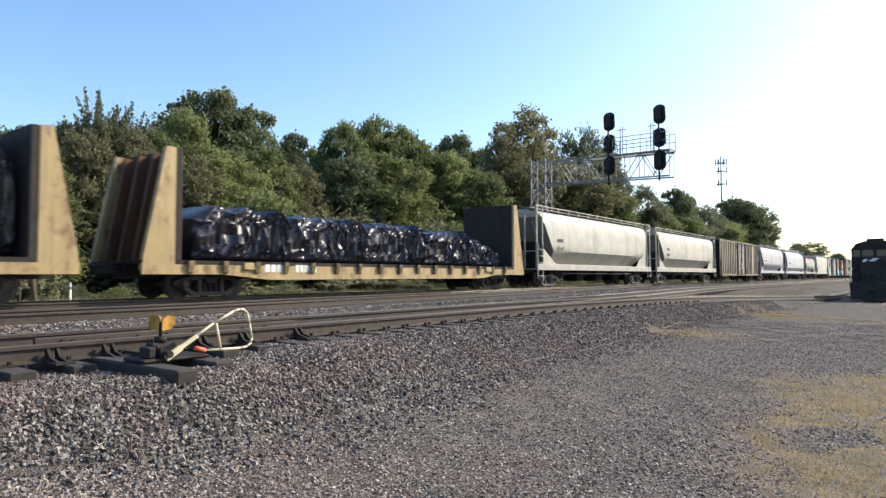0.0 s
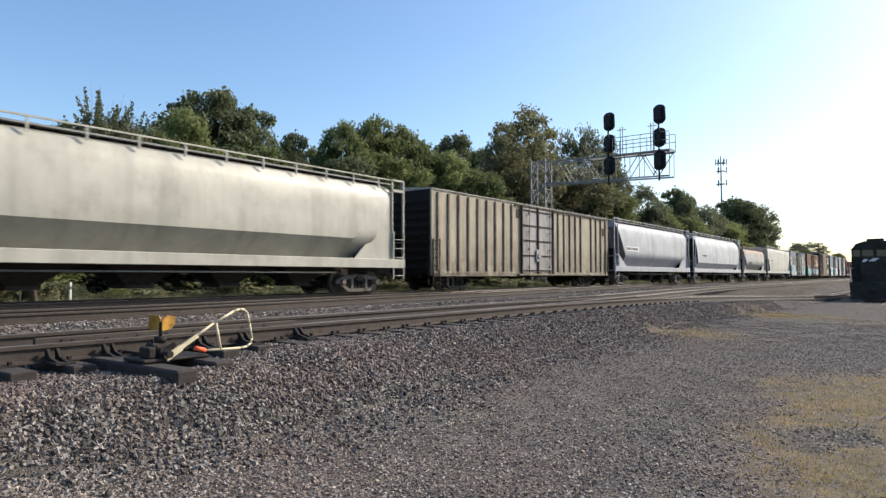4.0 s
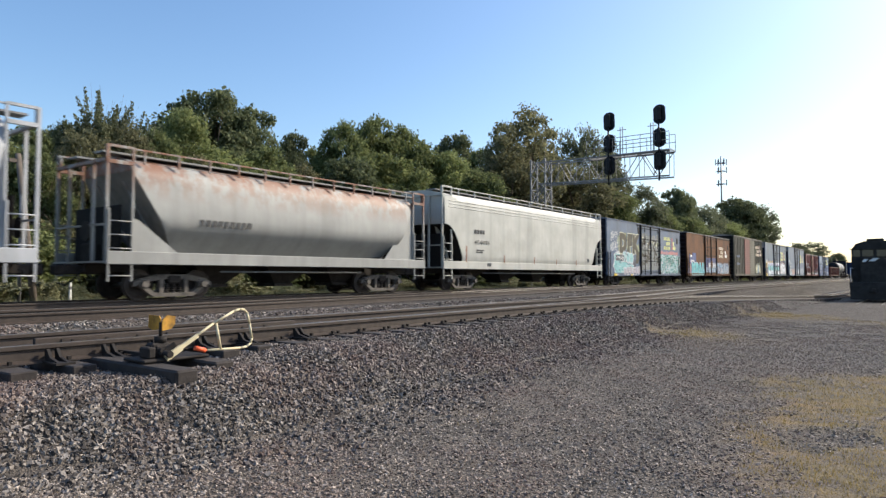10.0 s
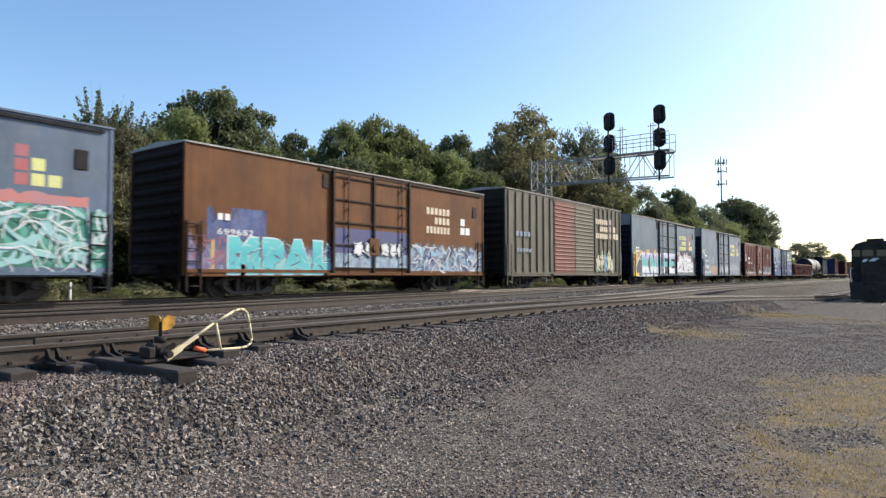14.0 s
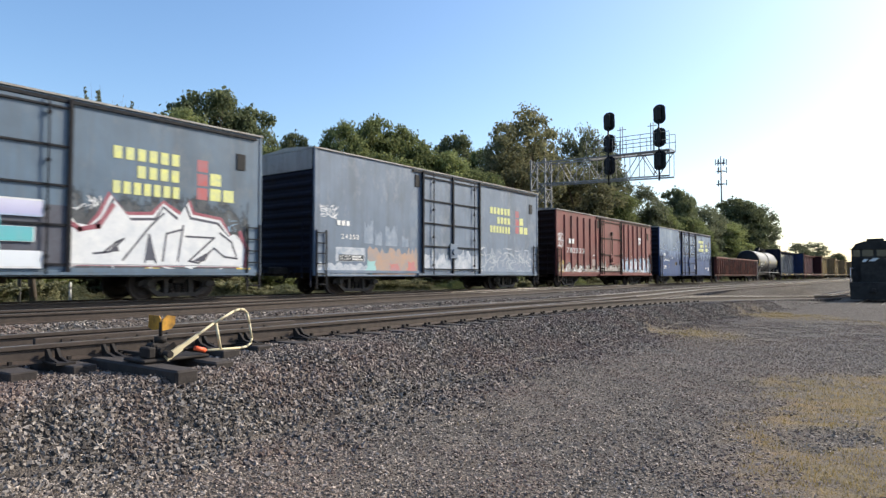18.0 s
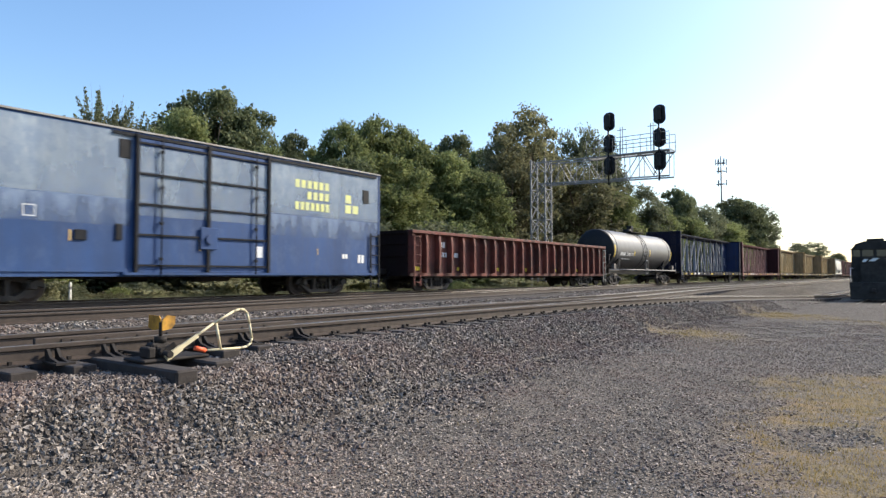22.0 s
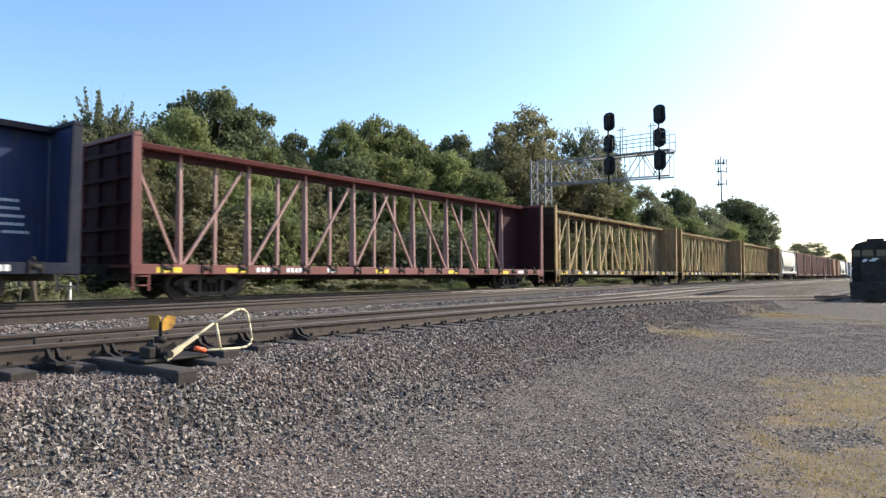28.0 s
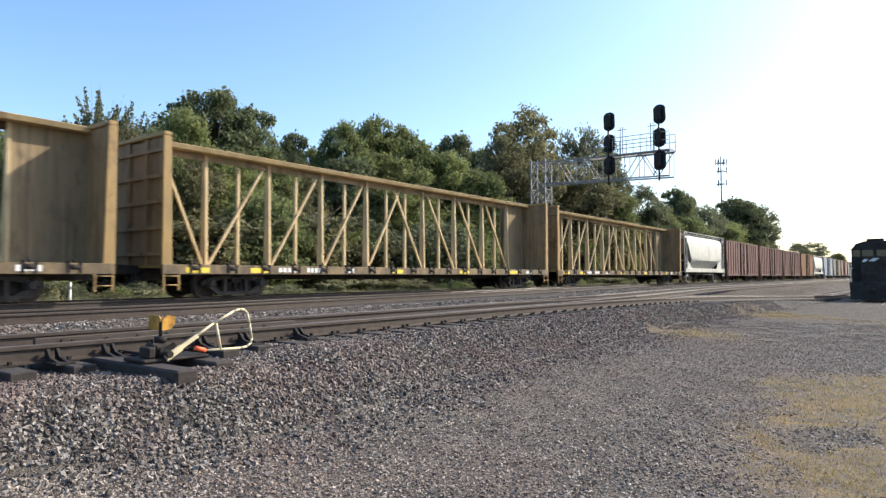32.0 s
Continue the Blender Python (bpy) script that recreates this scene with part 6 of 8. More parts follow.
strokes(k_box, "graffiti_line", G["shade"], 6.7, 1.45, 9.6, 1.95, 85, 20, 0.035, 30, (0.2, 0.4), 4)
patch(k_box, "spray_haze", G["slate"], wide(10.1, 0.82, 15.45, 2.05), 0.4, "slate blue sprayed ground")
strokes(k_box, "graffiti", G["skyspray"], 10.15, 0.8, 15.3, 1.9, 77, 26, 0.16, 1, (0.4, 1.0), 3, "pale blue tangled spray paint")
strokes(k_box, "graffiti_line", G["white"], 10.15, 0.8, 15.2, 1.95, 78, 62, 0.045, 7, (0.4, 1.0), 4)
strokes(k_box, "graffiti_line", G["navy"], 10.15, 0.8, 15.2, 1.95, 79, 60, 0.06, 4, (0.4, 1.0), 4)
bars(k_box, [(1.12, 2.36, 0.5, 0.2, 2)], W, 1.512, "white reporting marks")
written(k_box, "699682", W, 1.12, 1.92, 2.4, 2.1, 3, 0, 0, "white car number", "car_number")
maker_rows(k_box, 11.2, 2.5, G["letterw"], None, 0.88, M["white"])
# grimy boxcar
bars(l_box, [(0.95, 2.75, 1.6, 0.24, 4), (1.05, 1.92, 1.6, 0.2, 5)], G["faint"], 1.58, "grimy reporting marks")
maker_rows(l_box, 11.05, 3.08, G["letterw"], None, 1.0, G["letterw"], 20)
for z in (3.1, 3.58, 4.06):
    patch(l_box, "emblem", G["pinkmark"], wide(13.22, z, 13.58, z + 0.36), 20)
for i, (a, b, z, col) in enumerate(((10.95, 11.75, 2.05, "cream"), (11.6, 12.3, 2.3, "cream"), (12.1, 12.95, 2.2, "skyspray"), (12.75, 13.45, 2.4, "cream"), (13.3, 13.9, 1.9, "cream"))):
    bubble(l_box, a, 0.82, b, z, 200 + i, G[col], G["shade"], 20 + 2 * (i % 2), 0.05, 0.35, 0.6)
strokes(l_box, "graffiti_line", G["shade"], 11.0, 0.9, 13.8, 2.1, 205, 22, 0.05, 25, (0.3, 0.8), 4, "black outline strokes")
# blue boxcar with the tall letters
for i in range(15):
    y = 0.4 + 0.5 * i
    patch(m_box, "spray_haze", G["orange"], blob(y - 0.5, 1.5 if y < 1.6 else 2.1, y + 0.55, 2.45 + 0.3 * math.sin(2.3 * i), 90 + i, 34, 0.3, 0.8), 1 + 0.1 * (i % 3), "orange spray haze" if i == 0 else "")
patch(m_box, "spray_haze", G["orange"], blob(-0.0, 0.7, 1.3, 2.0, 89, 34, 0.2, 0.8), 1.4)
for i, (y, z) in enumerate(((0.55, 1.2), (2.7, 2.6), (4.6, 2.6), (4.9, 2.75), (6.0, 2.62), (0.5, 1.9))):
    patch(m_box, "spray_spot", G["redmark"], blob(y - 0.16, z - 0.1, y + 0.16, z + 0.1, 110 + i, 20, 0.3, 1.0), 1.6)
patch(m_box, "letter_outline", G["white"], [(0.83, 0.62), (0.83, 1.34), (1.42, 1.95), (2.05, 2.42), (2.2, 2.42), (2.2, 0.62)], 2)
patch(m_box, "letter_shadow", G["shade"], [(0.9, 0.66), (0.9, 1.3), (1.45, 1.88), (2.06, 2.34), (2.2, 2.34), (2.2, 0.66)], 3, "black drop shadow of the letters")
patch(m_box, "letter_shadow", G["shade"], [(2.0, 0.68), (5.75, 0.68), (5.75, 2.3), (2.0, 2.3)], 2.5)
for a, b in ((5.9, 7.98), (8.08, 10.2)):
    patch(m_box, "letter_shadow", G["shade"], wide(a, 0.9, b, 2.4), 14)
block(m_box, "K", G["fade"], G["white"], 2.1, 0.66, 3.74, 2.36, 4, 0.0)
block(m_box, "N", G["fade"], G["white"], 3.92, 0.66, 5.2, 2.36, 4, -0.1)
block(m_box, "I", G["fade"], G["white"], 5.36, 0.66, 5.74, 2.4, 4, -0.06)
block(m_box, "I", G["fade"], G["white"], 5.95, 0.9, 6.1, 2.42, 26)
block(m_box, "F", G["fade"], G["white"], 6.45, 0.9, 7.75, 2.45, 26)
block(m_box, "E", G["fade"], G["white"], 8.1, 0.9, 9.6, 2.45, 26)
BODY = [(15.35, 0.98), (15.4, 1.6), (15.0, 1.95), (14.8, 1.85), (14.4, 2.2), (13.5, 2.3), (13.35, 2.65), (13.1, 2.25), (12.7, 2.55), (12.5, 2.2), (11.8, 2.15), (11.35, 2.65), (11.1, 2.1), (10.8, 1.95), (10.4, 2.0), (10.12, 2.4), (10.2, 0.98)]


def grown(points, d):
    """The outline pushed out from its middle."""
    my, mz = sum(p[0] for p in points) / len(points), sum(p[1] for p in points) / len(points)
    return [(y + math.copysign(min(d, abs(y - my)), y - my), z + d * (1.4 if z > mz else -0.3)) for y, z in points]


def lines(car, name, mat, runs, width, layer, label=""):
    """Straight spray strokes along runs of (y, z) points, joined as one coat."""
    mb, t = MB(), 1.5 + 0.004 * layer
    for run_ in runs:
        for (ya, za), (yb, zb) in zip(run_, run_[1:]):
            k = width / 2 / math.hypot(yb - ya, zb - za)
            dy, dz = (yb - ya) * k, (zb - za) * k
            mb.add([(t, ya - dy + dz, za - dz - dy), (t, yb + dy + dz, zb + dz - dy), (t, yb + dy - dz, zb + dz + dy), (t, ya - dy - dz, za - dz + dy)], [(0, 1, 2, 3)])
    return tagged(part(name, mb, mat, car), label, kind="stuff")


patch(m_box, "spray_shade", G["duskhaze"], wide(10.05, 0.85, 15.5, 3.0), 0.3, "dark sprayed ground")
patch(m_box, "graffiti_outline", G["burgundy"], grown(BODY, 0.16), 0.8, "burgundy outer outline")
patch(m_box, "graffiti_outline", G["white"], grown(BODY, 0.1), 1.2)
patch(m_box, "graffiti_outline", G["shade"], grown(BODY, 0.05), 1.6)
patch(m_box, "graffiti", G["white"], BODY, 2.0, "white spray-painted letters")
lines(m_box, "graffiti_line", G["shade"], [
    [(10.85, 1.25), (11.25, 1.3), (11.6, 1.65), (11.4, 1.55), (11.1, 1.28)], [(11.6, 1.1), (12.3, 2.0), (12.7, 2.4)],
    [(12.2, 1.05), (12.3, 1.8), (12.5, 1.05)], [(12.7, 1.1), (12.8, 1.85), (13.3, 2.0)], [(13.15, 1.1), (13.3, 2.1)],
    [(13.4, 1.8), (14.3, 1.8), (13.5, 1.1), (13.8, 1.05), (14.3, 1.5), (14.65, 1.25), (15.1, 1.2), (14.9, 1.7), (14.5, 1.95)]], 0.055, 3, "black outline strokes")
for i, q in enumerate((([(12.3, 1.75), (12.22, 1.1), (12.46, 1.1)]), ([(11.2, 1.3), (11.5, 1.32), (11.42, 1.52)]), ([(13.6, 1.1), (14.0, 1.1), (14.2, 1.42)]))):
    patch(m_box, "graffiti", G["shade"], q, 3.4 + 0.1 * i)
lines(m_box, "graffiti_line", G["burgundy"], [[(9.98, 2.6), (10.2, 2.05), (10.5, 1.85), (10.95, 1.95), (11.3, 2.5)], [(15.2, 2.0), (15.45, 1.5), (15.4, 1.0)]], 0.12, 3.8)
strokes(m_box, "graffiti_tag", G["white"], 10.3, 2.3, 11.0, 2.75, 124, 10, 0.03, 1, (0.2, 0.4), 6)
strokes(m_box, "graffiti_tag", G["skyspray"], 14.5, 2.0, 15.4, 2.4, 123, 10, 0.03, 1, (0.2, 0.4), 6)
patch(m_box, "reflector", M["yellow"], wide(15.1, 0.8, 15.6, 0.92), 3)
patch(m_box, "reflector", M["yellow"], wide(12.2, 0.8, 12.6, 0.9), 3)
strokes(m_box, "graffiti_line", G["white"], 10.1, 0.84, 15.5, 0.98, 125, 20, 0.04, 2, (0.3, 0.8), 0.4)
strokes(m_box, "graffiti_tag", G["shade"], 1.9, 2.7, 2.9, 3.1, 127, 12, 0.05, 1, (0.3, 0.5), 6)
maker_rows(m_box, 11.3, 2.85, G["letter"], G["redmark"], 1.0)
patch(m_box, "number_panel", W, wide(0.86, 2.46, 1.5, 2.78), 3, "white stencil panel")
bars(m_box, [(0.92, 2.54, 0.5, 0.16, 3)], INK, 1.52, "black reporting marks")
written(m_box, "24334", G["letterw"], 0.95, 1.82, 1.98, 2.0, 4, 0, 0, "faint white car number", "car_number")
patch(m_box, "reflector", M["yellow"], wide(0.1, 0.66, 1.3, 0.9), 11)
# chalky blue boxcar
patch(n_box, "peeled_paint", G["peel"], ragged(0.2, 0.72, 2.9, 1.2, 14, 20, 0.4), 1)
patch(n_box, "peeled_paint", G["peel"], wide(1.05, 1.2, 2.55, 1.72), 1.5)
patch(n_box, "peeled_paint", G["peelorange"], ragged(2.7, 0.72, 5.7, 1.85, 15, 26, 0.3), 1)
for i, (a, b, z) in enumerate(((2.6, 3.2, 1.3), (3.9, 4.6, 1.2), (5.0, 5.6, 1.3))):
    patch(n_box, "peeled_paint", G["pink"] if i else G["tealpale"], blob(a, 0.74, b, z, 130 + i, 24, 0.3), 2)
patch(n_box, "peeled_paint", G["faint"], ragged(10.4, 0.75, 15.6, 2.2, 16, 36, 0.5), 1)
strokes(n_box, "peeled_paint", G["peel"], 10.4, 0.75, 15.6, 2.1, 17, 60, 0.07, 2, (0.4, 1.0), 3)
for i, (a, b, z0, z1) in enumerate(((2.5, 3.0, 1.9, 2.9), (3.1, 3.5, 1.85, 2.5), (3.7, 4.4, 1.85, 2.75), (4.7, 5.1, 1.85, 2.3))):
    patch(n_box, "peeled_paint", G["ghost"], ragged(a, z0, b, z1, 160 + i, 10, 0.5), 1.2)
strokes(n_box, "graffiti_tag", G["white"], 0.3, 2.7, 1.15, 3.2, 133, 26, 0.04, 1, (0.2, 0.45), 8)
patch(n_box, "number_panel", G["plate"], wide(1.2, 1.22, 2.48, 1.45), 3)
written(n_box, "LT WT", W, 1.26, 1.35, 1.75, 1.425, 4, 0, 0, "small white stencil", "stencil")
written(n_box, "LD LMT", W, 1.26, 1.25, 1.8, 1.325, 4, 0, 0, "small white stencil", "stencil")
bars(n_box, [(1.85, 1.35, 0.5, 0.07, 5), (1.88, 1.25, 0.55, 0.07, 6)], W, 1.516, "small white data figures")
bars(n_box, [(1.1, 2.5, 0.7, 0.18, 3)], W, 1.512, "white reporting marks")
written(n_box, "24350", W, 1.32, 2.02, 2.22, 2.2, 3, 0, 0, "white car number", "car_number")
maker_rows(n_box, 11.3, 2.8, G["letter"], G["redmark"], 1.0)
for a, b in ((6.0, 8.05), (8.18, 10.2)):
    patch(n_box, "peeled_paint", G["peel"], ragged(a, 0.9, b, 1.9, int(a * 9), 18, 0.6), 14)
# red boxcar
patch(o_box, "scraped_paint", G["redsplash"], wide(9.86, 0.9, 15.8, 2.45), 1, "white and pale blue paint scraped over red")
patch(o_box, "primer", G["redprimer"], wide(0.1, 0.9, 6.1, 1.95), 1, "bare grey primer")
patch(o_box, "scraped_paint", G["sillscrape"], wide(0.2, 0.9, 15.8, 1.16), 1.8)
patch(o_box, "primer", G["redprimer"], wide(6.3, 0.95, 9.7, 1.7), 14.5)
patch(o_box, "stencil_panel", G["primer"], wide(4.98, 1.3, 5.52, 1.72), 2.2, "grey square of old primer")
bars(o_box, [(5.06, 1.92, 0.36, 0.07, 2)], G["white"], 1.52, "small worn white stencil")
bars(o_box, [(1.5, 2.6, 0.85, 0.28, 2)], G["white"], 1.575, "white reporting marks across the ribs")
written(o_box, "782523", G["white"], 1.21, 2.04, 3.64, 2.34, 20, 0, 0, "white car number across the ribs", "car_number")
strokes(o_box, "graffiti_tag", G["white"], 0.2, 2.3, 0.95, 3.2, 140, 30, 0.05, 1, (0.2, 0.5), 8, "white scrawled tag")
patch(o_box, "emblem", G["white"], [(13.2, 3.28), (13.8, 3.28), (13.78, 3.45), (13.22, 3.45)], 1, "white shield emblem")
for i in range(5):
    y = 13.24 + 0.11 * i
    patch(o_box, "emblem_stripe", G["white"], wide(y, 2.94 + 0.03 * abs(i - 2), y + 0.07, 3.26), 1)
strokes(o_box, "scraped_paint", G["white"], 0.3, 0.92, 6.1, 1.3, 141, 22, 0.06, 2.4, (0.2, 0.6), 2.0)
strokes(o_box, "graffiti_line", G["white"], 10.0, 0.95, 15.6, 2.1, 143, 50, 0.045, 2, (0.2, 0.7), 5)
strokes(o_box, "graffiti_line", G["skyspray"], 10.0, 0.95, 14.5, 2.0, 144, 26, 0.08, 1.6, (0.2, 0.6), 4)
strokes(o_box, "graffiti_tag", G["orange"], 0.2, 0.75, 1.0, 1.7, 142, 22, 0.07, 2, (0.2, 0.5), 6)
# bright blue boxcar
for y0, y1, z, seed in ((0.1, 5.65, 2.68, 150), (10.15, 15.3, 2.82, 151)):
    rng = random.Random(seed)
    foot = [(y0 + (y1 - y0) * i / 24, z + rng.uniform(-0.012, 0.012) + (0.03 if i // 4 % 2 else 0.0)) for i in range(25)]
    patch(p_box, "faded_paint", G["chalkblue"], foot + [(y1, 4.5), (y0, 4.5)], 1, "sun-bleached upper side")
bars(p_box, [(1.12, 2.3, 0.5, 0.2, 2), (1.1, 1.4, 0.7, 0.1, 6)], W, 1.512, "white reporting marks")
written(p_box, "699640", W, 1.13, 1.86, 2.5, 2.04, 3, 0, 0, "white car number", "car_number")
maker_rows(p_box, 11.2, 2.92, G["letter"], None, 0.82, G["letter"], 3)
for y, z, w, h in ((0.72, 1.15, 0.07, 0.75), (2.35, 1.3, 0.06, 0.36), (4.08, 1.55, 0.05, 0.28), (7.62, 1.4, 0.05, 0.34), (12.2, 1.4, 0.04, 0.24)):
    patch(p_box, "reflector", G["orange"], wide(y, z, y + w, z + h), 15 if y == 7.62 else 3, "worn amber reflector strip")
for y, z, w, h in ((4.2, 1.58, 0.3, 0.26), (5.22, 1.62, 0.18, 0.42)):
    part("tool_box", MB().box(1.5, 1.55, y, y + w, z, z + h, 0.01), P["trimblue"], p_box, "small dark box")
for k in range(4):
    patch(p_box, "stencil_frame", W, [wide(3.05, 2.1, 3.32, 2.12), wide(3.05, 2.36, 3.32, 2.38), wide(3.05, 2.12, 3.07, 2.36), wide(3.3, 2.12, 3.32, 2.36)][k], 3)
bars(p_box, [(1.1, 1.25, 0.55, 0.07, 5), (0.9, 0.86, 0.3, 0.03, 4), (2.0, 0.84, 0.6, 0.03, 8), (13.4, 1.3, 0.3, 0.16, 2), (14.2, 1.15, 0.36, 0.3, 2)], W, 1.512, "small white stencils")
for a, b in ((0.08, 5.6), (10.2, 15.3)):
    patch(p_box, "chalked_paint", G["chalkrun"], wide(a, 2.0, b, 2.7), 0.5)
    patch(p_box, "chalked_paint", G["chalkcloud"], wide(a, 2.72, b, 4.48), 2.2)
for a, b in ((5.8, 7.85), (7.95, 10.0)):
    patch(p_box, "chalked_paint", G["chalkcloud"], wide(a, 2.3, b, 4.2), 14)
patch(p_box, "chalked_paint", G["white"], wide(9.62, 1.25, 9.85, 1.6), 14.5)
patch(f_hop, "number_panel", W, wide(2.05, 2.44, 4.5, 2.76), 1, "white number panel", 1.551)
written(i_hop, "454435", INK, 2.45, 2.15, 3.74, 2.35, 15, 0, 0, "black car number", "car_number")
written(c_hop, "95107", INK, 2.3, 2.14, 3.2, 2.36, 16, 0, 0, "black car number", "car_number")
for y, h, w in ((1.75, 0.75, 0.1), (5.1, 0.38, 0.09), (8.2, 0.36, 0.08), (10.8, 0.3, 0.08), (13.4, 0.3, 0.08)):
    patch(i_hop, "rust_run", G["rustrun"], wide(y, 1.3, y + w, 1.3 + h), 12)
for y, z, w, h in ((3.55, 1.12, 0.36, 0.16), (15.0, 1.5, 0.3, 0.22)):
    patch(i_hop, "stencil_panel", G["plate"], wide(y, z, y + w, z + h), 13)
bars(cb_blue, [(20.95 + 0.06 * k, 2.55 - 0.2 * k, 0.62 - 0.05 * (k % 2), 0.07, 5 + k % 3) for k in range(5)], G["white"], 0.034, "small worn white lettering on the web")
# gondola marks
for k in range(6):
    patch(q_gon, "reflector", M["yellow"], wide(0.36 + 3.12 * k, 0.9, 0.86 + 3.12 * k, 1.06), 2, x=1.335)
bars(q_gon, [(2.2, 1.92, 0.42, 0.24, 2), (2.2, 1.5, 0.55, 0.2, 3), (3.1, 1.5, 0.5, 0.2, 3)], G["white"], 1.335, "worn white reporting marks")
# tank marks follow the curve of the shell
def tank_band(y, z0, z1, w, mat, name="reflector"):
    r, zc = 1.424, 2.52
    zs = np.linspace(z0, z1, 7)
    pts = [(math.sqrt(max(0.01, r * r - (z - zc) ** 2)), z) for z in zs]
    mb = MB().loft([[(x, y, float(z)), (x, y + w, float(z)), (x + 0.008, y + w, float(z)), (x + 0.008, y, float(z))] for x, z in pts], smooth=False)
    part(name, mb, mat, r_tank)


for y, z0, z1, w in ((1.2, 1.95, 2.8, 0.14), (4.95, 2.1, 2.5, 0.1), (8.2, 2.15, 2.65, 0.1), (13.3, 1.9, 2.7, 0.12)):
    tank_band(y, z0, z1, w, M["yellow"])
for i in range(4):
    tank_band(2.3 + i * 0.24, 2.1, 2.32, 0.16, W, "lettering")
number = written(r_tank, "220029", W, 3.45, 2.1, 4.75, 2.32, 2, 0, 0, "white car number", "car_number")
for v in number.data.vertices:
    v.co.x = math.sqrt(1.424 ** 2 - (v.co.z - 2.52) ** 2) + 0.008 + (v.co.x - 1.508)
for i in range(14):
    tank_band(2.3 + i * 0.14, 1.84, 1.89, 0.1, W, "lettering")


# ---------------------------------------------------------------- loads under black sheets
def wrapped_load(y0, a, b, top, seed, lift=1.1, half=1.32, fall=0.0):
    """A bundle under a creased black sheet, on a flatcar's deck; a and b run along the car."""
    n, m = 110, 84
    peak = a + (b - a) * 0.84

    def ridge(t):
        """A sharp fold, 0 in the hollow and 1 on the crest."""
        return 1 - abs(2 * (t - math.floor(t)) - 1)
    rings = []
    for i in range(n + 1):
        u = i / n
        y = a + (b - a) * u
        end = min(1.0, 5 * min(u, 1 - u)) ** 0.5
        # a tent-like peak near the trailing end, sagging before it
        h = (top - lift) * (0.72 + 0.28 * end) * (0.97 + 0.1 * max(0, 1 - abs(u - 0.88) / 0.1) - 0.04 * (1 - u) + 0.06 * noise.noise((y * 1.3, seed, 0))) * (1 - fall * u)
        ring = []
        for k in range(m):
            t = 2 * math.pi * k / m
            c, s = math.cos(t), math.sin(t)
            x = half * (0.85 + 0.15 * end) * math.copysign(abs(c) ** 0.4, c)
            z = lift + h * (0.5 + 0.5 * math.copysign(abs(s) ** 0.4, s))
            # folds that fan out from the peak, slack folds aslant, and small puckers
            dy, dz = y - peak, top + 0.15 - z
            away = min(1.0, math.hypot(dy, dz) / 1.6)
            fan = ridge(math.atan2(dy, dz + 0.2) * 3.1 + 0.5 * noise.noise((y * 0.8, z * 0.8, seed)))
            slack = ridge(y * 0.75 + z * 0.5 + 0.9 * noise.noise((y * 0.7, z * 1.1, seed + 3)))
            pucker = noise.noise((x * 1.5, y * 3.2 + z, z * 2.2 + seed))
            fine = ridge(math.atan2(dy, dz + 0.2) * 7.3 + y * 0.4 + 0.6 * noise.noise((y * 1.6, z * 1.2, seed + 7)))
            sharp = ridge(y * 2.3 - z * 1.7 + 1.3 * noise.noise((y * 1.1, z * 1.5, seed + 11)))
            f = 0.17 * away * fan ** 1.6 + 0.1 * slack ** 3 + 0.12 * fine ** 3 + 0.07 * sharp ** 3 + 0.04 * pucker - 0.22
            f *= min(1, (z - lift) / 0.25)
            ring.append((x * (1 + 0.62 * f), y, lift + (z - lift) * (1 + 0.22 * f)))
        rings.append(ring)
    ob = new("wrapped_load", MB().loft(rings, smooth=False).mesh("wrapped_load", M["tarp"]))
    ob.matrix_basis = pose(TRACK_X, y0, 0)
    tagged(ob, "bundle under a creased shiny black plastic sheet on the flatcar", "load", "wrapped loads on the flatcars")
    CARS.append((ob, y0))
    return ob


for a, b, top, seed in ((1.75, 5.5, 2.95, 3), (5.1, 9.3, 2.9, 4), (8.9, 12.9, 2.9, 5), (12.5, 16.4, 2.8, 6), (16.0, 18.8, 2.75, 7)):
    wrapped_load(8.4, a, b, top, seed, fall=0.55 if b == 18.8 else 0.0)
wrapped_load(-13.9, 12.0, 16.2, 4.2, 8)
wrapped_load(-13.9, 16.1, 19.4, 4.25, 9)

# ---------------------------------------------------------------- trees and verge
def leaf_cloud(rng, clumps, per, size):
    """Leaf quads in flattened sprays (x, y, z, r); leaves lie roughly level; returns corners and quads."""
    pts, out = [], []
    for x, y, z, r in clumps:
        n = max(6, int(per * r * r))
        d = rng.normal(size=(n, 3)) * (0.5, 0.5, 0.34)
        ln = np.linalg.norm(d, axis=1)[:, None]
        d *= np.minimum(1, 1.15 / np.maximum(ln, 0.01))
        pts.append(np.array((x, y, z)) + d * r)
        out.append(d)
    p, o = np.concatenate(pts), np.concatenate(out)
    n = len(p)
    nrm = rng.normal(size=(n, 3)) + o * 0.8 + (0, 0, 0.7)
    u = np.cross(nrm, rng.normal(size=(n, 3)))
    u /= np.linalg.norm(u, axis=1)[:, None]
    w = np.cross(nrm, u)
    w /= np.linalg.norm(w, axis=1)[:, None]
    s = size * (0.6 + 0.8 * rng.random(n))[:, None]
    v = np.stack([p - u * s, p - w * s * 0.6, p + u * s, p + w * s * 0.6], 1).reshape(-1, 3)
    return v, np.arange(4 * n).reshape(-1, 4)


def fit_crown(v, height, spread):
    """Brings a crown to its height and half-width."""
    q = np.linalg.norm(v[:, :2], axis=1)
    v[:, :2] *= spread / np.percentile(q, 96)
    v[:, 2] *= height / np.percentile(v[:, 2], 99.9)
    return v


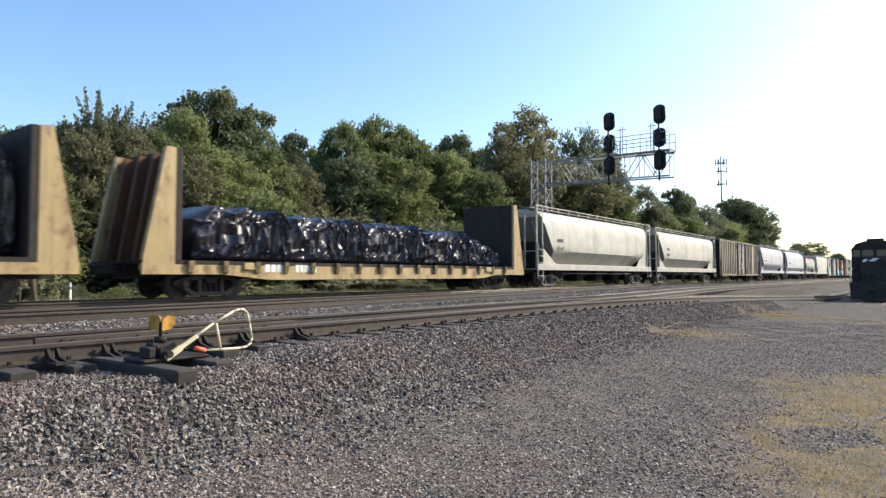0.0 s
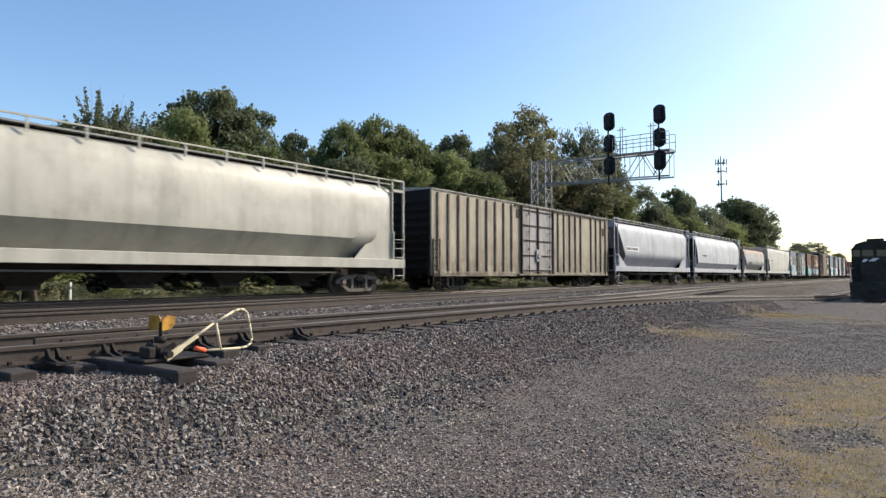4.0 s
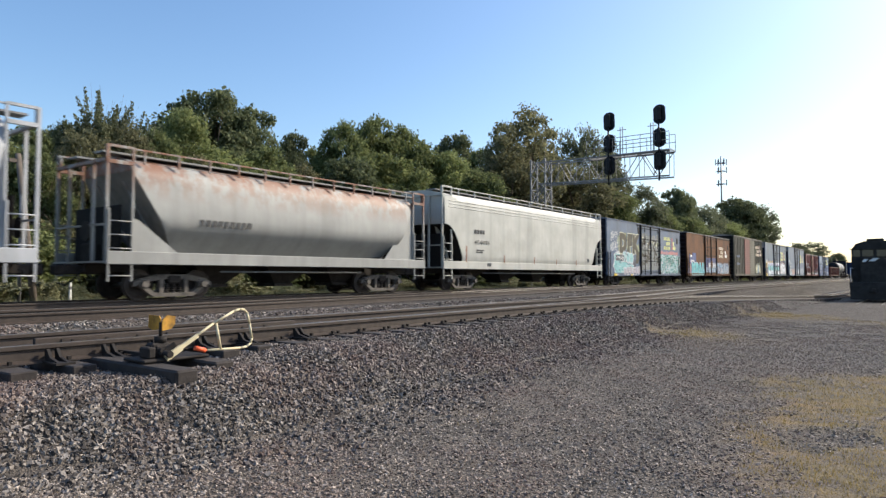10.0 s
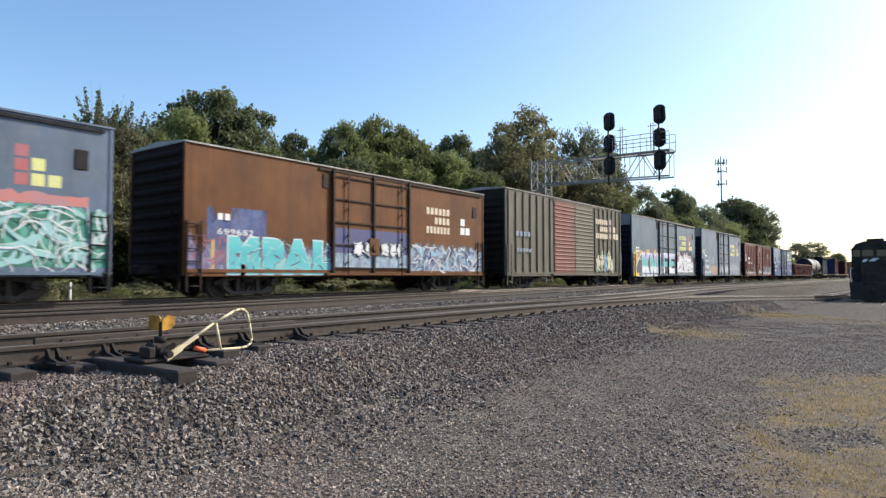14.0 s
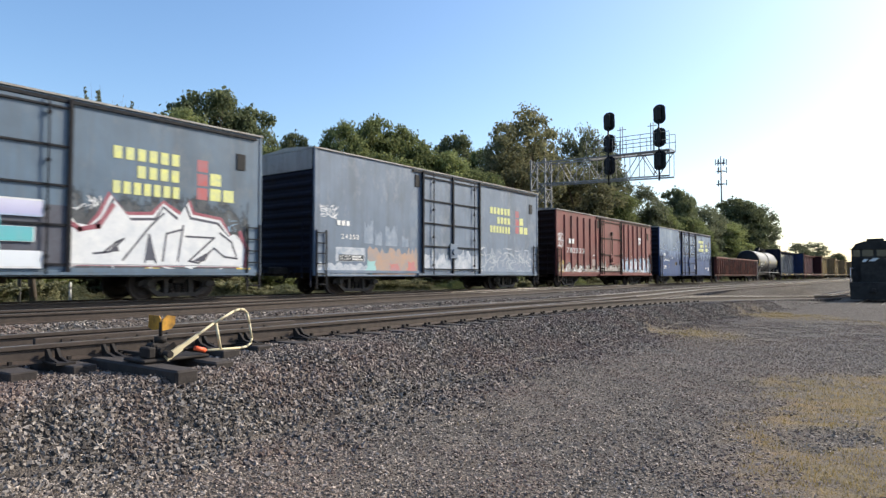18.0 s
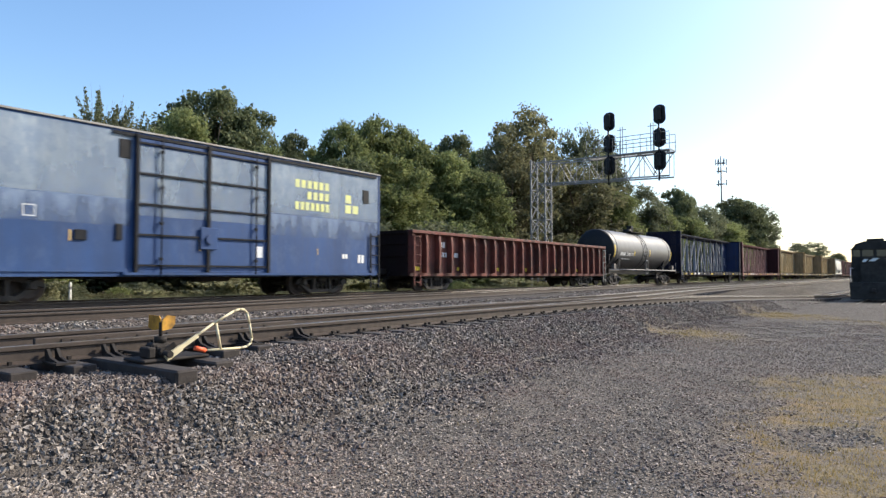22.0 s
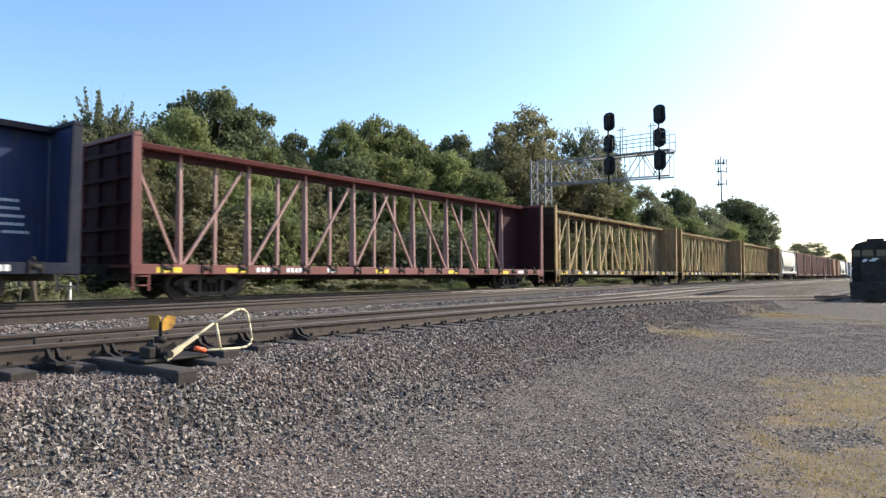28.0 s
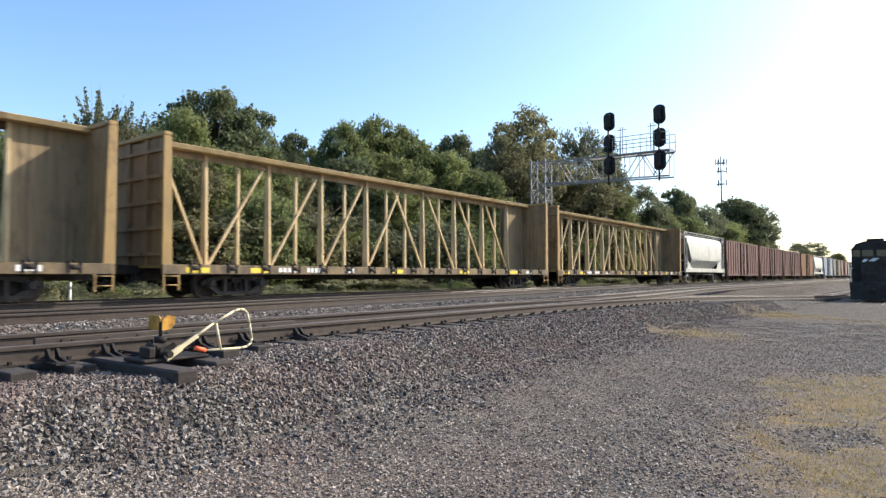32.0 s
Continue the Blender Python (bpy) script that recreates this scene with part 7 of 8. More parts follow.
def tree_meshes(seed, height, spread, leaf, size, density, lean=0.0, low=0.25, style="round"):
    """Trunk with limbs, and a crown of leaf sprays; style: round lobes, airy lobes or feathery shoots."""
    rng = np.random.default_rng(seed)
    mb = MB()
    base, top = Vector((0, 0, -0.3)), Vector((lean, 0, height * 0.75))
    pts = [base.lerp(top, t) + Vector((rng.normal() * 0.12, rng.normal() * 0.12, 0)) for t in (0, 0.3, 0.6, 1)]
    r0 = height * 0.018
    for i, (a, b) in enumerate(zip(pts, pts[1:])):
        mb.rod(a, b, r0 * (1 - 0.26 * i), 9, r0 * (1 - 0.26 * (i + 1)))
    clumps = []
    limbs = {"round": 34, "airy": 30, "feather": 40}[style]
    for k in range(limbs):
        u = 1 - 2 * (k + 0.5) / limbs          # 1 at the top, -1 at the foot of the crown
        ang = k * 2.4 + rng.normal() * 0.5
        flat = math.sqrt(max(0.0, 1 - max(0.0, u) ** 2.2)) if u > 0 else 1 - 0.25 * u * u
        mid_z, half_z = height * (1 + low) / 2, height * (1 - low) / 2
        if style == "feather":
            reach = spread * (0.12 + 0.75 * flat * rng.random() ** 0.6)
            foot = Vector((lean + math.cos(ang) * reach * 0.5, math.sin(ang) * reach * 0.5, mid_z + half_z * (u - 0.45)))
            tip = Vector((lean + math.cos(ang) * reach, math.sin(ang) * reach, min(foot.z + height * (0.2 + 0.22 * rng.random()), height * (0.86 + 0.14 * rng.random() - 0.24 * (reach / spread) ** 2))))
            root = base.lerp(top, max(0.1, min(0.95, foot.z / height - 0.1)))
            for j in range(22):     # sprays along an upright shoot, thinner towards the tip
                t = j / 21
                c = foot.lerp(tip, t) + Vector(rng.normal(size=3) * spread * 0.07 * (1.15 - t))
                clumps.append((c.x, c.y, c.z, spread * (0.25 * (1 - t) ** 0.8 + 0.045) * (0.7 + 0.6 * rng.random())))
        else:
            r = spread * (0.3 + 0.2 * rng.random()) * (0.8 if u > 0.5 else 1)
            inner = spread * 0.74 * (0.55 + 0.45 * rng.random() ** 0.5)
            tip = Vector((lean * 0.8 + math.cos(ang) * flat * inner, math.sin(ang) * flat * inner, mid_z + half_z * u * 0.86))
            root = base.lerp(top, max(0.12, min(0.95, tip.z / height - 0.18)))
            n = 20 if style == "round" else 13
            for j in range(n):
                d = Vector(rng.normal(size=3)).normalized()
                if d.z < 0 and rng.random() < 0.55:
                    d.z = -d.z
                c = tip + Vector((d.x, d.y, d.z * 0.8)) * r * (0.35 + 0.7 * rng.random() ** 0.6)
                clumps.append((c.x, c.y, c.z, r * (0.3 + 0.28 * rng.random())))
            for j in range(3):      # twigs that stand out of the lobe
                d = Vector(rng.normal(size=3)).normalized()
                c = tip + Vector((d.x, d.y, abs(d.z))) * r * (1.0 + 0.2 * rng.random())
                clumps.append((c.x, c.y, c.z, r * (0.12 + 0.12 * rng.random())))
        mid = root.lerp(tip, 0.5) + Vector((0, 0, -0.2))
        mb.rod(root, mid, r0 * 0.36, 6, r0 * 0.22).rod(mid, tip, r0 * 0.22, 5, r0 * 0.06)
    if style == "feather":      # plumes that stand above the crown
        for k in range(15):
            a, q = k * 2.4, spread * 0.62 * math.sqrt((k + 0.5) / 15)
            foot = Vector((lean + q * math.cos(a), q * math.sin(a), height * (0.86 - 0.12 * (q / spread) ** 2)))
            tip = foot + Vector((math.cos(a) * 0.9 + rng.normal() * 0.3, math.sin(a) * 0.9 + rng.normal() * 0.3, height * (0.08 + 0.15 * rng.random())))
            for j in range(26):
                t = j / 25
                c = foot.lerp(tip, t) + Vector(rng.normal(size=3) * 0.1 * (1.2 - t))
                clumps.append((c.x, c.y, c.z, spread * (0.11 * (1 - t) + 0.04)))
            mb.rod(foot, tip, 0.02, 4, 0.008)
    v, q = leaf_cloud(rng, clumps, density, size)
    return mb.mesh("trunk", M["bark"]), soup("crown", fit_crown(v, height, spread), q, leaf)


TREES = [
    tree_meshes(1, 12.0, 3.4, M["leaf_a"], 0.12, 165, low=0.12),
    tree_meshes(2, 12.0, 3.2, M["leaf_b"], 0.115, 150, low=0.1),
    tree_meshes(3, 12.0, 2.6, M["leaf_c"], 0.09, 250, low=0.1, style="feather"),
    tree_meshes(4, 12.0, 3.3, M["leaf_d"], 0.115, 145, low=0.08, lean=0.3),
    tree_meshes(5, 12.0, 3.2, M["leaf_e"], 0.12, 150, low=0.16, lean=-0.3, style="airy"),
    tree_meshes(6, 12.0, 3.0, M["leaf_f"], 0.12, 135, low=0.2, style="airy"),
]
SPREADS = (3.4, 3.2, 2.6, 3.3, 3.2, 3.0)
SHRUBS = [
    tree_meshes(11, 3.4, 1.9, M["leaf_d"], 0.085, 170, low=0.03),
    tree_meshes(12, 3.2, 1.7, M["leaf_e"], 0.075, 260, low=0.03, style="feather"),
    tree_meshes(13, 3.6, 2.0, M["leaf_b"], 0.085, 170, low=0.03),
    tree_meshes(14, 3.4, 1.8, M["leaf_f"], 0.08, 150, low=0.05, style="airy"),
    tree_meshes(15, 3.4, 1.9, M["weed"], 0.11, 190, low=0.02, style="feather"),
]


def plant(kind, name, label, x, y, height, ref, turn, wide=1.0, group=""):
    s = height / ref
    t = thing(name, label, "tree" if name == "tree" else "shrub", group, m=pose(x, y, ground_z(x, y), 0, 0, turn))
    t.scale = (wide, wide, s)
    part("trunk", kind[0], None, t)
    part("crown", kind[1], None, t)


# x, y, height, template, half-width of the crown
WOOD_BEHIND_STAND = [
    (-34, 10.8, 8.2, 1, 1.53), (-36, 12.9, 8.9, 3, 1.26), (-38, 14.8, 9.3, 0, 1.22), (-37, 15.5, 9.8, 0, 1.03), (-35, 16.4, 10.9, 2, 1.2),
    (-35.5, 17.9, 10.5, 2, 1.0), (-34.5, 18.5, 9.6, 2, 0.8), (-36, 15.3, 9.3, 2, 0.8), (-32.5, 14.4, 8.5, 4, 1.31), (-33, 16.8, 9.2, 4, 1.34),
    (-32, 12.1, 7.2, 1, 1.27), (-36, 21.4, 11.4, 3, 1.7), (-42, 27.4, 15.1, 0, 4.3), (-41, 30.4, 14.3, 0, 2.7), (-34, 19.1, 9.5, 1, 1.25),
    (-34.5, 23.8, 9.1, 3, 2.09), (-36, 27.9, 10.2, 1, 1.77), (-33, 20.9, 8.3, 4, 1.44),
]
WOOD_MIDDLE = [
    (-44, 37.0, 13.9, 0, 2.0), (-46, 41.0, 13.5, 1, 1.8), (-37, 31.7, 9.7, 4, 1.67), (-42, 41.2, 15.3, 1, 1.94), (-42, 45.0, 16.5, 1, 2.36),
    (-41, 47.3, 16.1, 3, 2.08), (-38, 47.6, 14.3, 3, 2.24), (-36, 40.7, 11.7, 3, 3.04), (-36, 49.6, 13.1, 3, 2.47), (-37, 36.4, 10.8, 0, 3.0),
    (-50, 69.6, 20.3, 0, 4.2), (-44, 66.5, 17.1, 1, 2.38), (-36, 63.9, 20.5, 4, 3.5), (-36, 58.6, 17.7, 4, 2.04), (-34, 57.2, 14.2, 4, 2.9),
    (-36.5, 69.7, 17.8, 4, 2.73), (-34, 50.4, 11.5, 1, 2.45), (-36, 74.9, 19.9, 5, 1.86), (-35, 78.1, 20.8, 5, 2.64), (-35, 84.4, 20.4, 5, 2.02),
    (-33, 83.0, 16.3, 5, 1.97), (-32, 69.8, 13.9, 4, 3.69), (-31, 76.7, 12.4, 3, 2.81),
]
WOOD_FAR = [
    (-31, 87.8, 14.0, 5, 2.5), (-32, 105.2, 15.3, 0, 3.3), (-30, 90.0, 11.1, 1, 2.84), (-32, 113.3, 14.8, 0, 2.12), (-31.5, 120.6, 14.2, 5, 2.43),
    (-31, 124.0, 14.1, 5, 2.28), (-32, 146.2, 17.6, 0, 6.2), (-32, 168.0, 18.4, 5, 4.05), (-31, 170.6, 15.9, 5, 3.0), (-29.5, 126.7, 11.5, 3, 3.77),
    (-29.5, 102.4, 10.5, 1, 3.15), (-30, 213.1, 11.0, 5, 3.31), (-30, 246.4, 12.6, 5, 4.16), (-28, 301.6, 10.3, 0, 3.63),
]
BACK_ROWS = [(-47 - 3 * (i % 3), 2 + 6.0 * i, 9.0 + (i * 7 % 5) * 0.4 + 0.03 * i, (0, 1, 3)[i % 3], 4.2) for i in range(15)]
WORDS = ("tall dense dark green deciduous tree", "mid-green leafy deciduous tree", "feathery grey-green tree with upright shoots", "light green leafy tree", "thin olive-brown tree with open crown", "airy grey-green tree with sky between its sprays")
for i, (x, y, h, k, w) in enumerate(WOOD_BEHIND_STAND + WOOD_MIDDLE + WOOD_FAR + BACK_ROWS):
    plant(TREES[k], "tree", WORDS[k] + " behind the tracks", x, y, h, 12.0, i * 67, (1.0, 1.38, 0.95, 1.38, 1.38, 1.38)[k] * w / SPREADS[k], "trees behind the tracks")
SHRUB_WORDS = ("light green shrub at the wood's edge", "olive brushy shrub at the wood's edge", "green shrub at the wood's edge", "grey-green open shrub at the wood's edge")
random.seed(5)
for i in range(64):
    y = -2 + i * 1.6 + random.uniform(-0.8, 0.8)
    x = -29.0 - random.uniform(0, 4.5)
    k = random.choice((0, 1, 1, 2, 3))
    h = random.uniform(2.6, 6.0)
    plant(SHRUBS[k], "shrub", SHRUB_WORDS[k], x, y, h, 3.4, i * 71, h / 3.4 * random.uniform(0.8, 1.25), "shrubs at the wood's edge")
for i in range(34):
    y = 102 + i * 4.2 + random.uniform(-1.5, 1.5)
    k = random.choice((0, 1, 2, 3))
    h = random.uniform(3.4, 6.0)
    plant(SHRUBS[k], "shrub", SHRUB_WORDS[k], -28.5 - random.uniform(0, 3.5), y, h, 3.4, i * 53, h / 3.4 * random.uniform(1.1, 1.6), "shrubs at the wood's edge")


def dense(seed, n, x0, x1, y0, y1, power):
    """Spots that thin out with distance along the track."""
    rng = np.random.default_rng(seed)
    return list(zip(rng.uniform(x0, x1, n), y0 + (y1 - y0) * rng.random(n) ** power))


def blades(name, label, spots, mat, h, w, kind_cat="grass"):
    """Grass blades as thin bent triangles at spots (x, y)."""
    rng = np.random.default_rng(len(spots))
    p = np.array([(x, y, ground_z(x, y) - 0.01) for x, y in spots])
    n = len(p)
    a = rng.random(n) * 2 * np.pi
    d = np.stack([np.cos(a), np.sin(a), 0 * a], 1)
    lean = np.stack([rng.normal(size=n) * 0.35, rng.normal(size=n) * 0.35, np.ones(n)], 1)
    hh = h * (0.5 + rng.random(n))[:, None]
    v = np.stack([p - d * w, p + d * w, p + lean * hh], 1).reshape(-1, 3)
    ob = new(name, soup(name, v, np.arange(3 * n).reshape(-1, 3), mat))
    return tagged(ob, label, kind_cat, kind="stuff")


def scatter(seed, n, x0, x1, y0, y1, keep):
    rng = np.random.default_rng(seed)
    out = []
    for x, y in zip(rng.uniform(x0, x1, n), rng.uniform(0, 1, n)):
        y = y0 + (y1 - y0) * y
        if keep(x, y):
            out.append((x, y))
    return out


blades("verge_grass", "pale green and straw weeds along the far side of the tracks", scatter(3, 90000, -30.0, -21.4, -2, 120, lambda x, y: noise.noise((x * 0.5, y * 0.4, 1)) > -0.45), M["weed"], 0.55, 0.03)
for i in range(150):
    y = -3 + 95 * (i / 150) ** 1.3 + random.uniform(-0.7, 0.7)
    k, h = random.choice((0, 1, 3, 4, 4, 4)), random.uniform(0.5, 1.3)
    plant(SHRUBS[k], "weed_clump", "pale green leafy weeds beside the tracks", random.uniform(-28.0, -24.2), y, h, 3.4, i * 37, h / 3.4 * random.uniform(1.0, 1.7), "weeds beside the tracks")


blades("dry_grass", "short yellow-green dry grass in patches on the gravel", [p for p, r in zip(dense(4, 260000, -6.4, 3.6, 3.0, 36, 1.5), np.random.default_rng(9).random(260000)) if r < 0.9 * turf(*p) ** 1.8], M["straw"], 0.032, 0.005)


# ---------------------------------------------------------------- ballast stones
def rocks(name, label, mat, spots, lo, hi, lift=0.0, chips=False):
    rng = np.random.default_rng(len(spots) + 1)
    if chips:
        base = np.array([(1, 0, 0), (-1, 0, 0), (0, 1, 0), (0, -1, 0), (0, 0, 1), (0, 0, -1)])
        tri = np.array([(0, 2, 4), (2, 1, 4), (1, 3, 4), (3, 0, 4), (2, 0, 5), (1, 2, 5), (3, 1, 5), (0, 3, 5)])
    else:       # broken blocks
        base = np.array([(x, y, z) for x in (-1, 1) for y in (-1, 1) for z in (-1, 1)]) * 0.68
        tri = np.array([(0, 1, 3), (0, 3, 2), (4, 6, 7), (4, 7, 5), (0, 4, 5), (0, 5, 1), (2, 3, 7), (2, 7, 6), (0, 2, 6), (0, 6, 4), (1, 5, 7), (1, 7, 3)])
    c = len(base)
    # crushed stone: flattened, knocked-off corners
    n = len(spots)
    kinds = [base * (0.5 + 0.75 * rng.random((c, 3))) * (1.3, 0.95, 0.62) for _ in range(12)]
    which = rng.integers(0, 12, n)
    q = rng.normal(size=(n, 4))
    q /= np.linalg.norm(q, axis=1)[:, None]
    w, x, y, z = q.T
    rot = np.stack([1 - 2 * (y * y + z * z), 2 * (x * y - z * w), 2 * (x * z + y * w), 2 * (x * y + z * w), 1 - 2 * (x * x + z * z), 2 * (y * z - x * w), 2 * (x * z - y * w), 2 * (y * z + x * w), 1 - 2 * (x * x + y * y)], 1).reshape(n, 3, 3)
    size = rng.uniform(lo, hi, n)
    place = np.array([(a, b, ground_z(a, b) + lift) for a, b in spots]) + np.stack([0 * size, 0 * size, size * rng.uniform(-0.1, 0.55, n)], 1)
    v = np.einsum("nij,nkj->nki", rot, np.stack(kinds)[which]) * size[:, None, None] * (1, 1, 0.72 if chips else 1.0) + place[:, None, :]
    f = (tri[None] + c * np.arange(n)[:, None, None]).reshape(-1, 3)
    ob = new(name, soup(name, v.reshape(-1, 3), f, mat))
    return tagged(ob, label, "gravel", kind="stuff")


rocks("ballast_shoulder", "coarse grey crushed stone on the ballast slope", M["ballast"], [s for s in dense(21, 135000, -7.02, -3.4, 0.3, 36, 1.7) + dense(28, 9000, -7.02, -3.4, 0.3, -4, 1.8) if turf(*s) < 0.3 + 0.7 * random.random() and random.random() > 0.7 * ease(17, 30, s[1]) and s[0] < toe_x(s[1]) + 0.35 * noise.noise((s[0], s[1] * 0.8, 4)) + 1.1 * random.random() ** 4], 0.013, 0.028)
rocks("siding_ballast", "paler crushed stone between the tracks", M["pale_stone"], dense(22, 30000, -12.7, -7.35, 1.5, 36, 1.5) + dense(27, 16000, -15.5, -5.6, 30, 95, 1.2), 0.022, 0.042, chips=True)
rocks("lot_gravel", "fine grey gravel and loose chips on the lot", M["gravel"], [s for s in dense(23, 160000, -5.4, 2.8, 1.6, 22, 1.8) + dense(27, 22000, -5.4, 2.8, 1.6, -3.5, 1.8) if s[0] > toe_x(s[1]) - 0.3 and turf(*s) < 0.25 + 0.75 * random.random()], 0.007, 0.017, chips=True)
rocks("loose_stones", "scattered stones on the lot", M["gravel"], dense(24, 6000, -5.0, 4.0, 3, 46, 1.1) + dense(25, 14000, -7.0, 4.0, 3, -9, 1.6) + [p for p in dense(26, 14000, -4.9, 2.0, 4, 26, 1.2) if turf(*p) < 0.45], 0.008, 0.02, chips=True)


# ---------------------------------------------------------------- switch stand, signals, posts, tower, locomotive
def switch_stand():
    st = thing("switch_stand", "low switch stand with orange target and cream lever", "switch stand")
    for x1, y in ((-5.34, 3.3), (-5.58, 3.85)):
        part("head_tie", MB().box(-6.98, x1, y - 0.11, y + 0.11, -0.42, -0.16, 0.02), M["tie"], st, "black creosoted long tie")
    part("base", MB().box(-6.35, -5.95, 3.22, 3.92, -0.15, -0.12, 0.01).box(-6.24, -6.1, 3.38, 3.58, -0.12, 0.02, 0.02).box(-6.2, -6.02, 3.3, 3.38, -0.12, -0.01, 0.015).box(-6.08, -6.05, 3.4, 3.56, -0.12, 0.0, 0.01).rod((-6.1, 3.44, -0.05), (-6.0, 3.44, -0.05), 0.03, 8).rod((-6.16, 3.5, 0.02), (-6.16, 3.5, 0.08), 0.06, 10), M["steel"], st)
    part("bracket", MB().beam((-6.02, 3.42, -0.1), (-5.98, 3.56, 0.0), 0.03, 0.07).rod((-6.08, 3.46, -0.08), (-5.9, 3.46, -0.08), 0.035, 8), M["steel"], st)
    part("mast", MB().rod((-6.16, 3.5, 0.05), (-6.16, 3.5, 0.22), 0.018, 8), M["steel"], st)
    part("target", MB().prism([(-6.38, 0.16), (-6.3, 0.135), (-6.16, 0.15), (-6.15, 0.25), (-6.18, 0.285), (-6.37, 0.285)], "y", 3.49, 3.502), M["target"], st, "orange target plate")
    part("target", MB().prism([(3.5, 0.135), (3.6, 0.15), (3.64, 0.2), (3.64, 0.275), (3.55, 0.29), (3.5, 0.24)], "x", -6.142, -6.13), M["target"], st, "orange target plate")
    part("lever", MB().beam((-5.95, 3.44, -0.12), (-5.95, 3.6, -0.026), 0.03, 0.06).beam((-5.95, 3.58, -0.035), (-5.95, 3.78, 0.08), 0.026, 0.04), M["lever"], st)
    loop = MB().pipe([(-5.95, 3.72, 0.05), (-5.95, 3.96, 0.19), (-5.95, 4.2, 0.305), (-5.95, 4.27, 0.325), (-5.95, 4.33, 0.32), (-5.95, 4.375, 0.28), (-5.95, 4.41, 0.16), (-5.95, 4.44, 0.0), (-5.95, 4.425, -0.055), (-5.95, 4.37, -0.085), (-5.95, 4.29, -0.092), (-5.95, 3.85, -0.08)], 0.0125, 10)
    loop.rod((-5.95, 3.99, 0.19), (-5.95, 4.05, -0.085), 0.015, 8)
    part("lever_loop", loop, M["lever"], st, "cream painted pipe loop")
    part("grip", MB().rod((-5.95, 3.87, -0.08), (-5.95, 3.75, -0.045), 0.024, 8), M["orange"], st, "orange grip")
    part("throw_rod", MB().beam((-6.2, 3.57, -0.13), (-7.1, 3.57, -0.14), 0.05, 0.03), M["steel"], st)
    return st


def rail_braces():
    for y in (2.85, 3.4, 3.95, 4.5, 5.1, 6.0):
        b = thing("rail_brace", "dark cast rail brace on its slide plate", "rail brace", "braces of the switch", m=pose(-6.95, y, -0.18))
        part("plate", MB().box(-0.35, 0.24, -0.09, 0.09, 0.0, 0.02), M["steel"], b)
        part("brace", MB().prism([(0.2, 0.02), (-0.08, 0.02), (-0.1, 0.13), (-0.06, 0.14), (0.02, 0.06)], "y", -0.06, -0.03).prism([(0.2, 0.02), (-0.08, 0.02), (-0.1, 0.13), (-0.06, 0.14), (0.02, 0.06)], "y", 0.03, 0.06), M["steel"], b)
    g = thing("switch_point", "worn steel switch point bolted against the near rail", "switch point")
    part("point_rail", MB().box(-7.24, -7.19, 2.75, 6.1, -0.05, 0.055, 0.01), M["rail"], g)
    part("joint_bar", MB().box(-7.19, -7.17, 3.0, 5.6, -0.02, 0.03), M["rail"], g)
    for y in np.arange(3.1, 5.6, 0.35):
        part("bolt", MB().rod((-7.17, float(y), 0.01), (-7.15, float(y), 0.01), 0.015, 6), M["steel"], g)


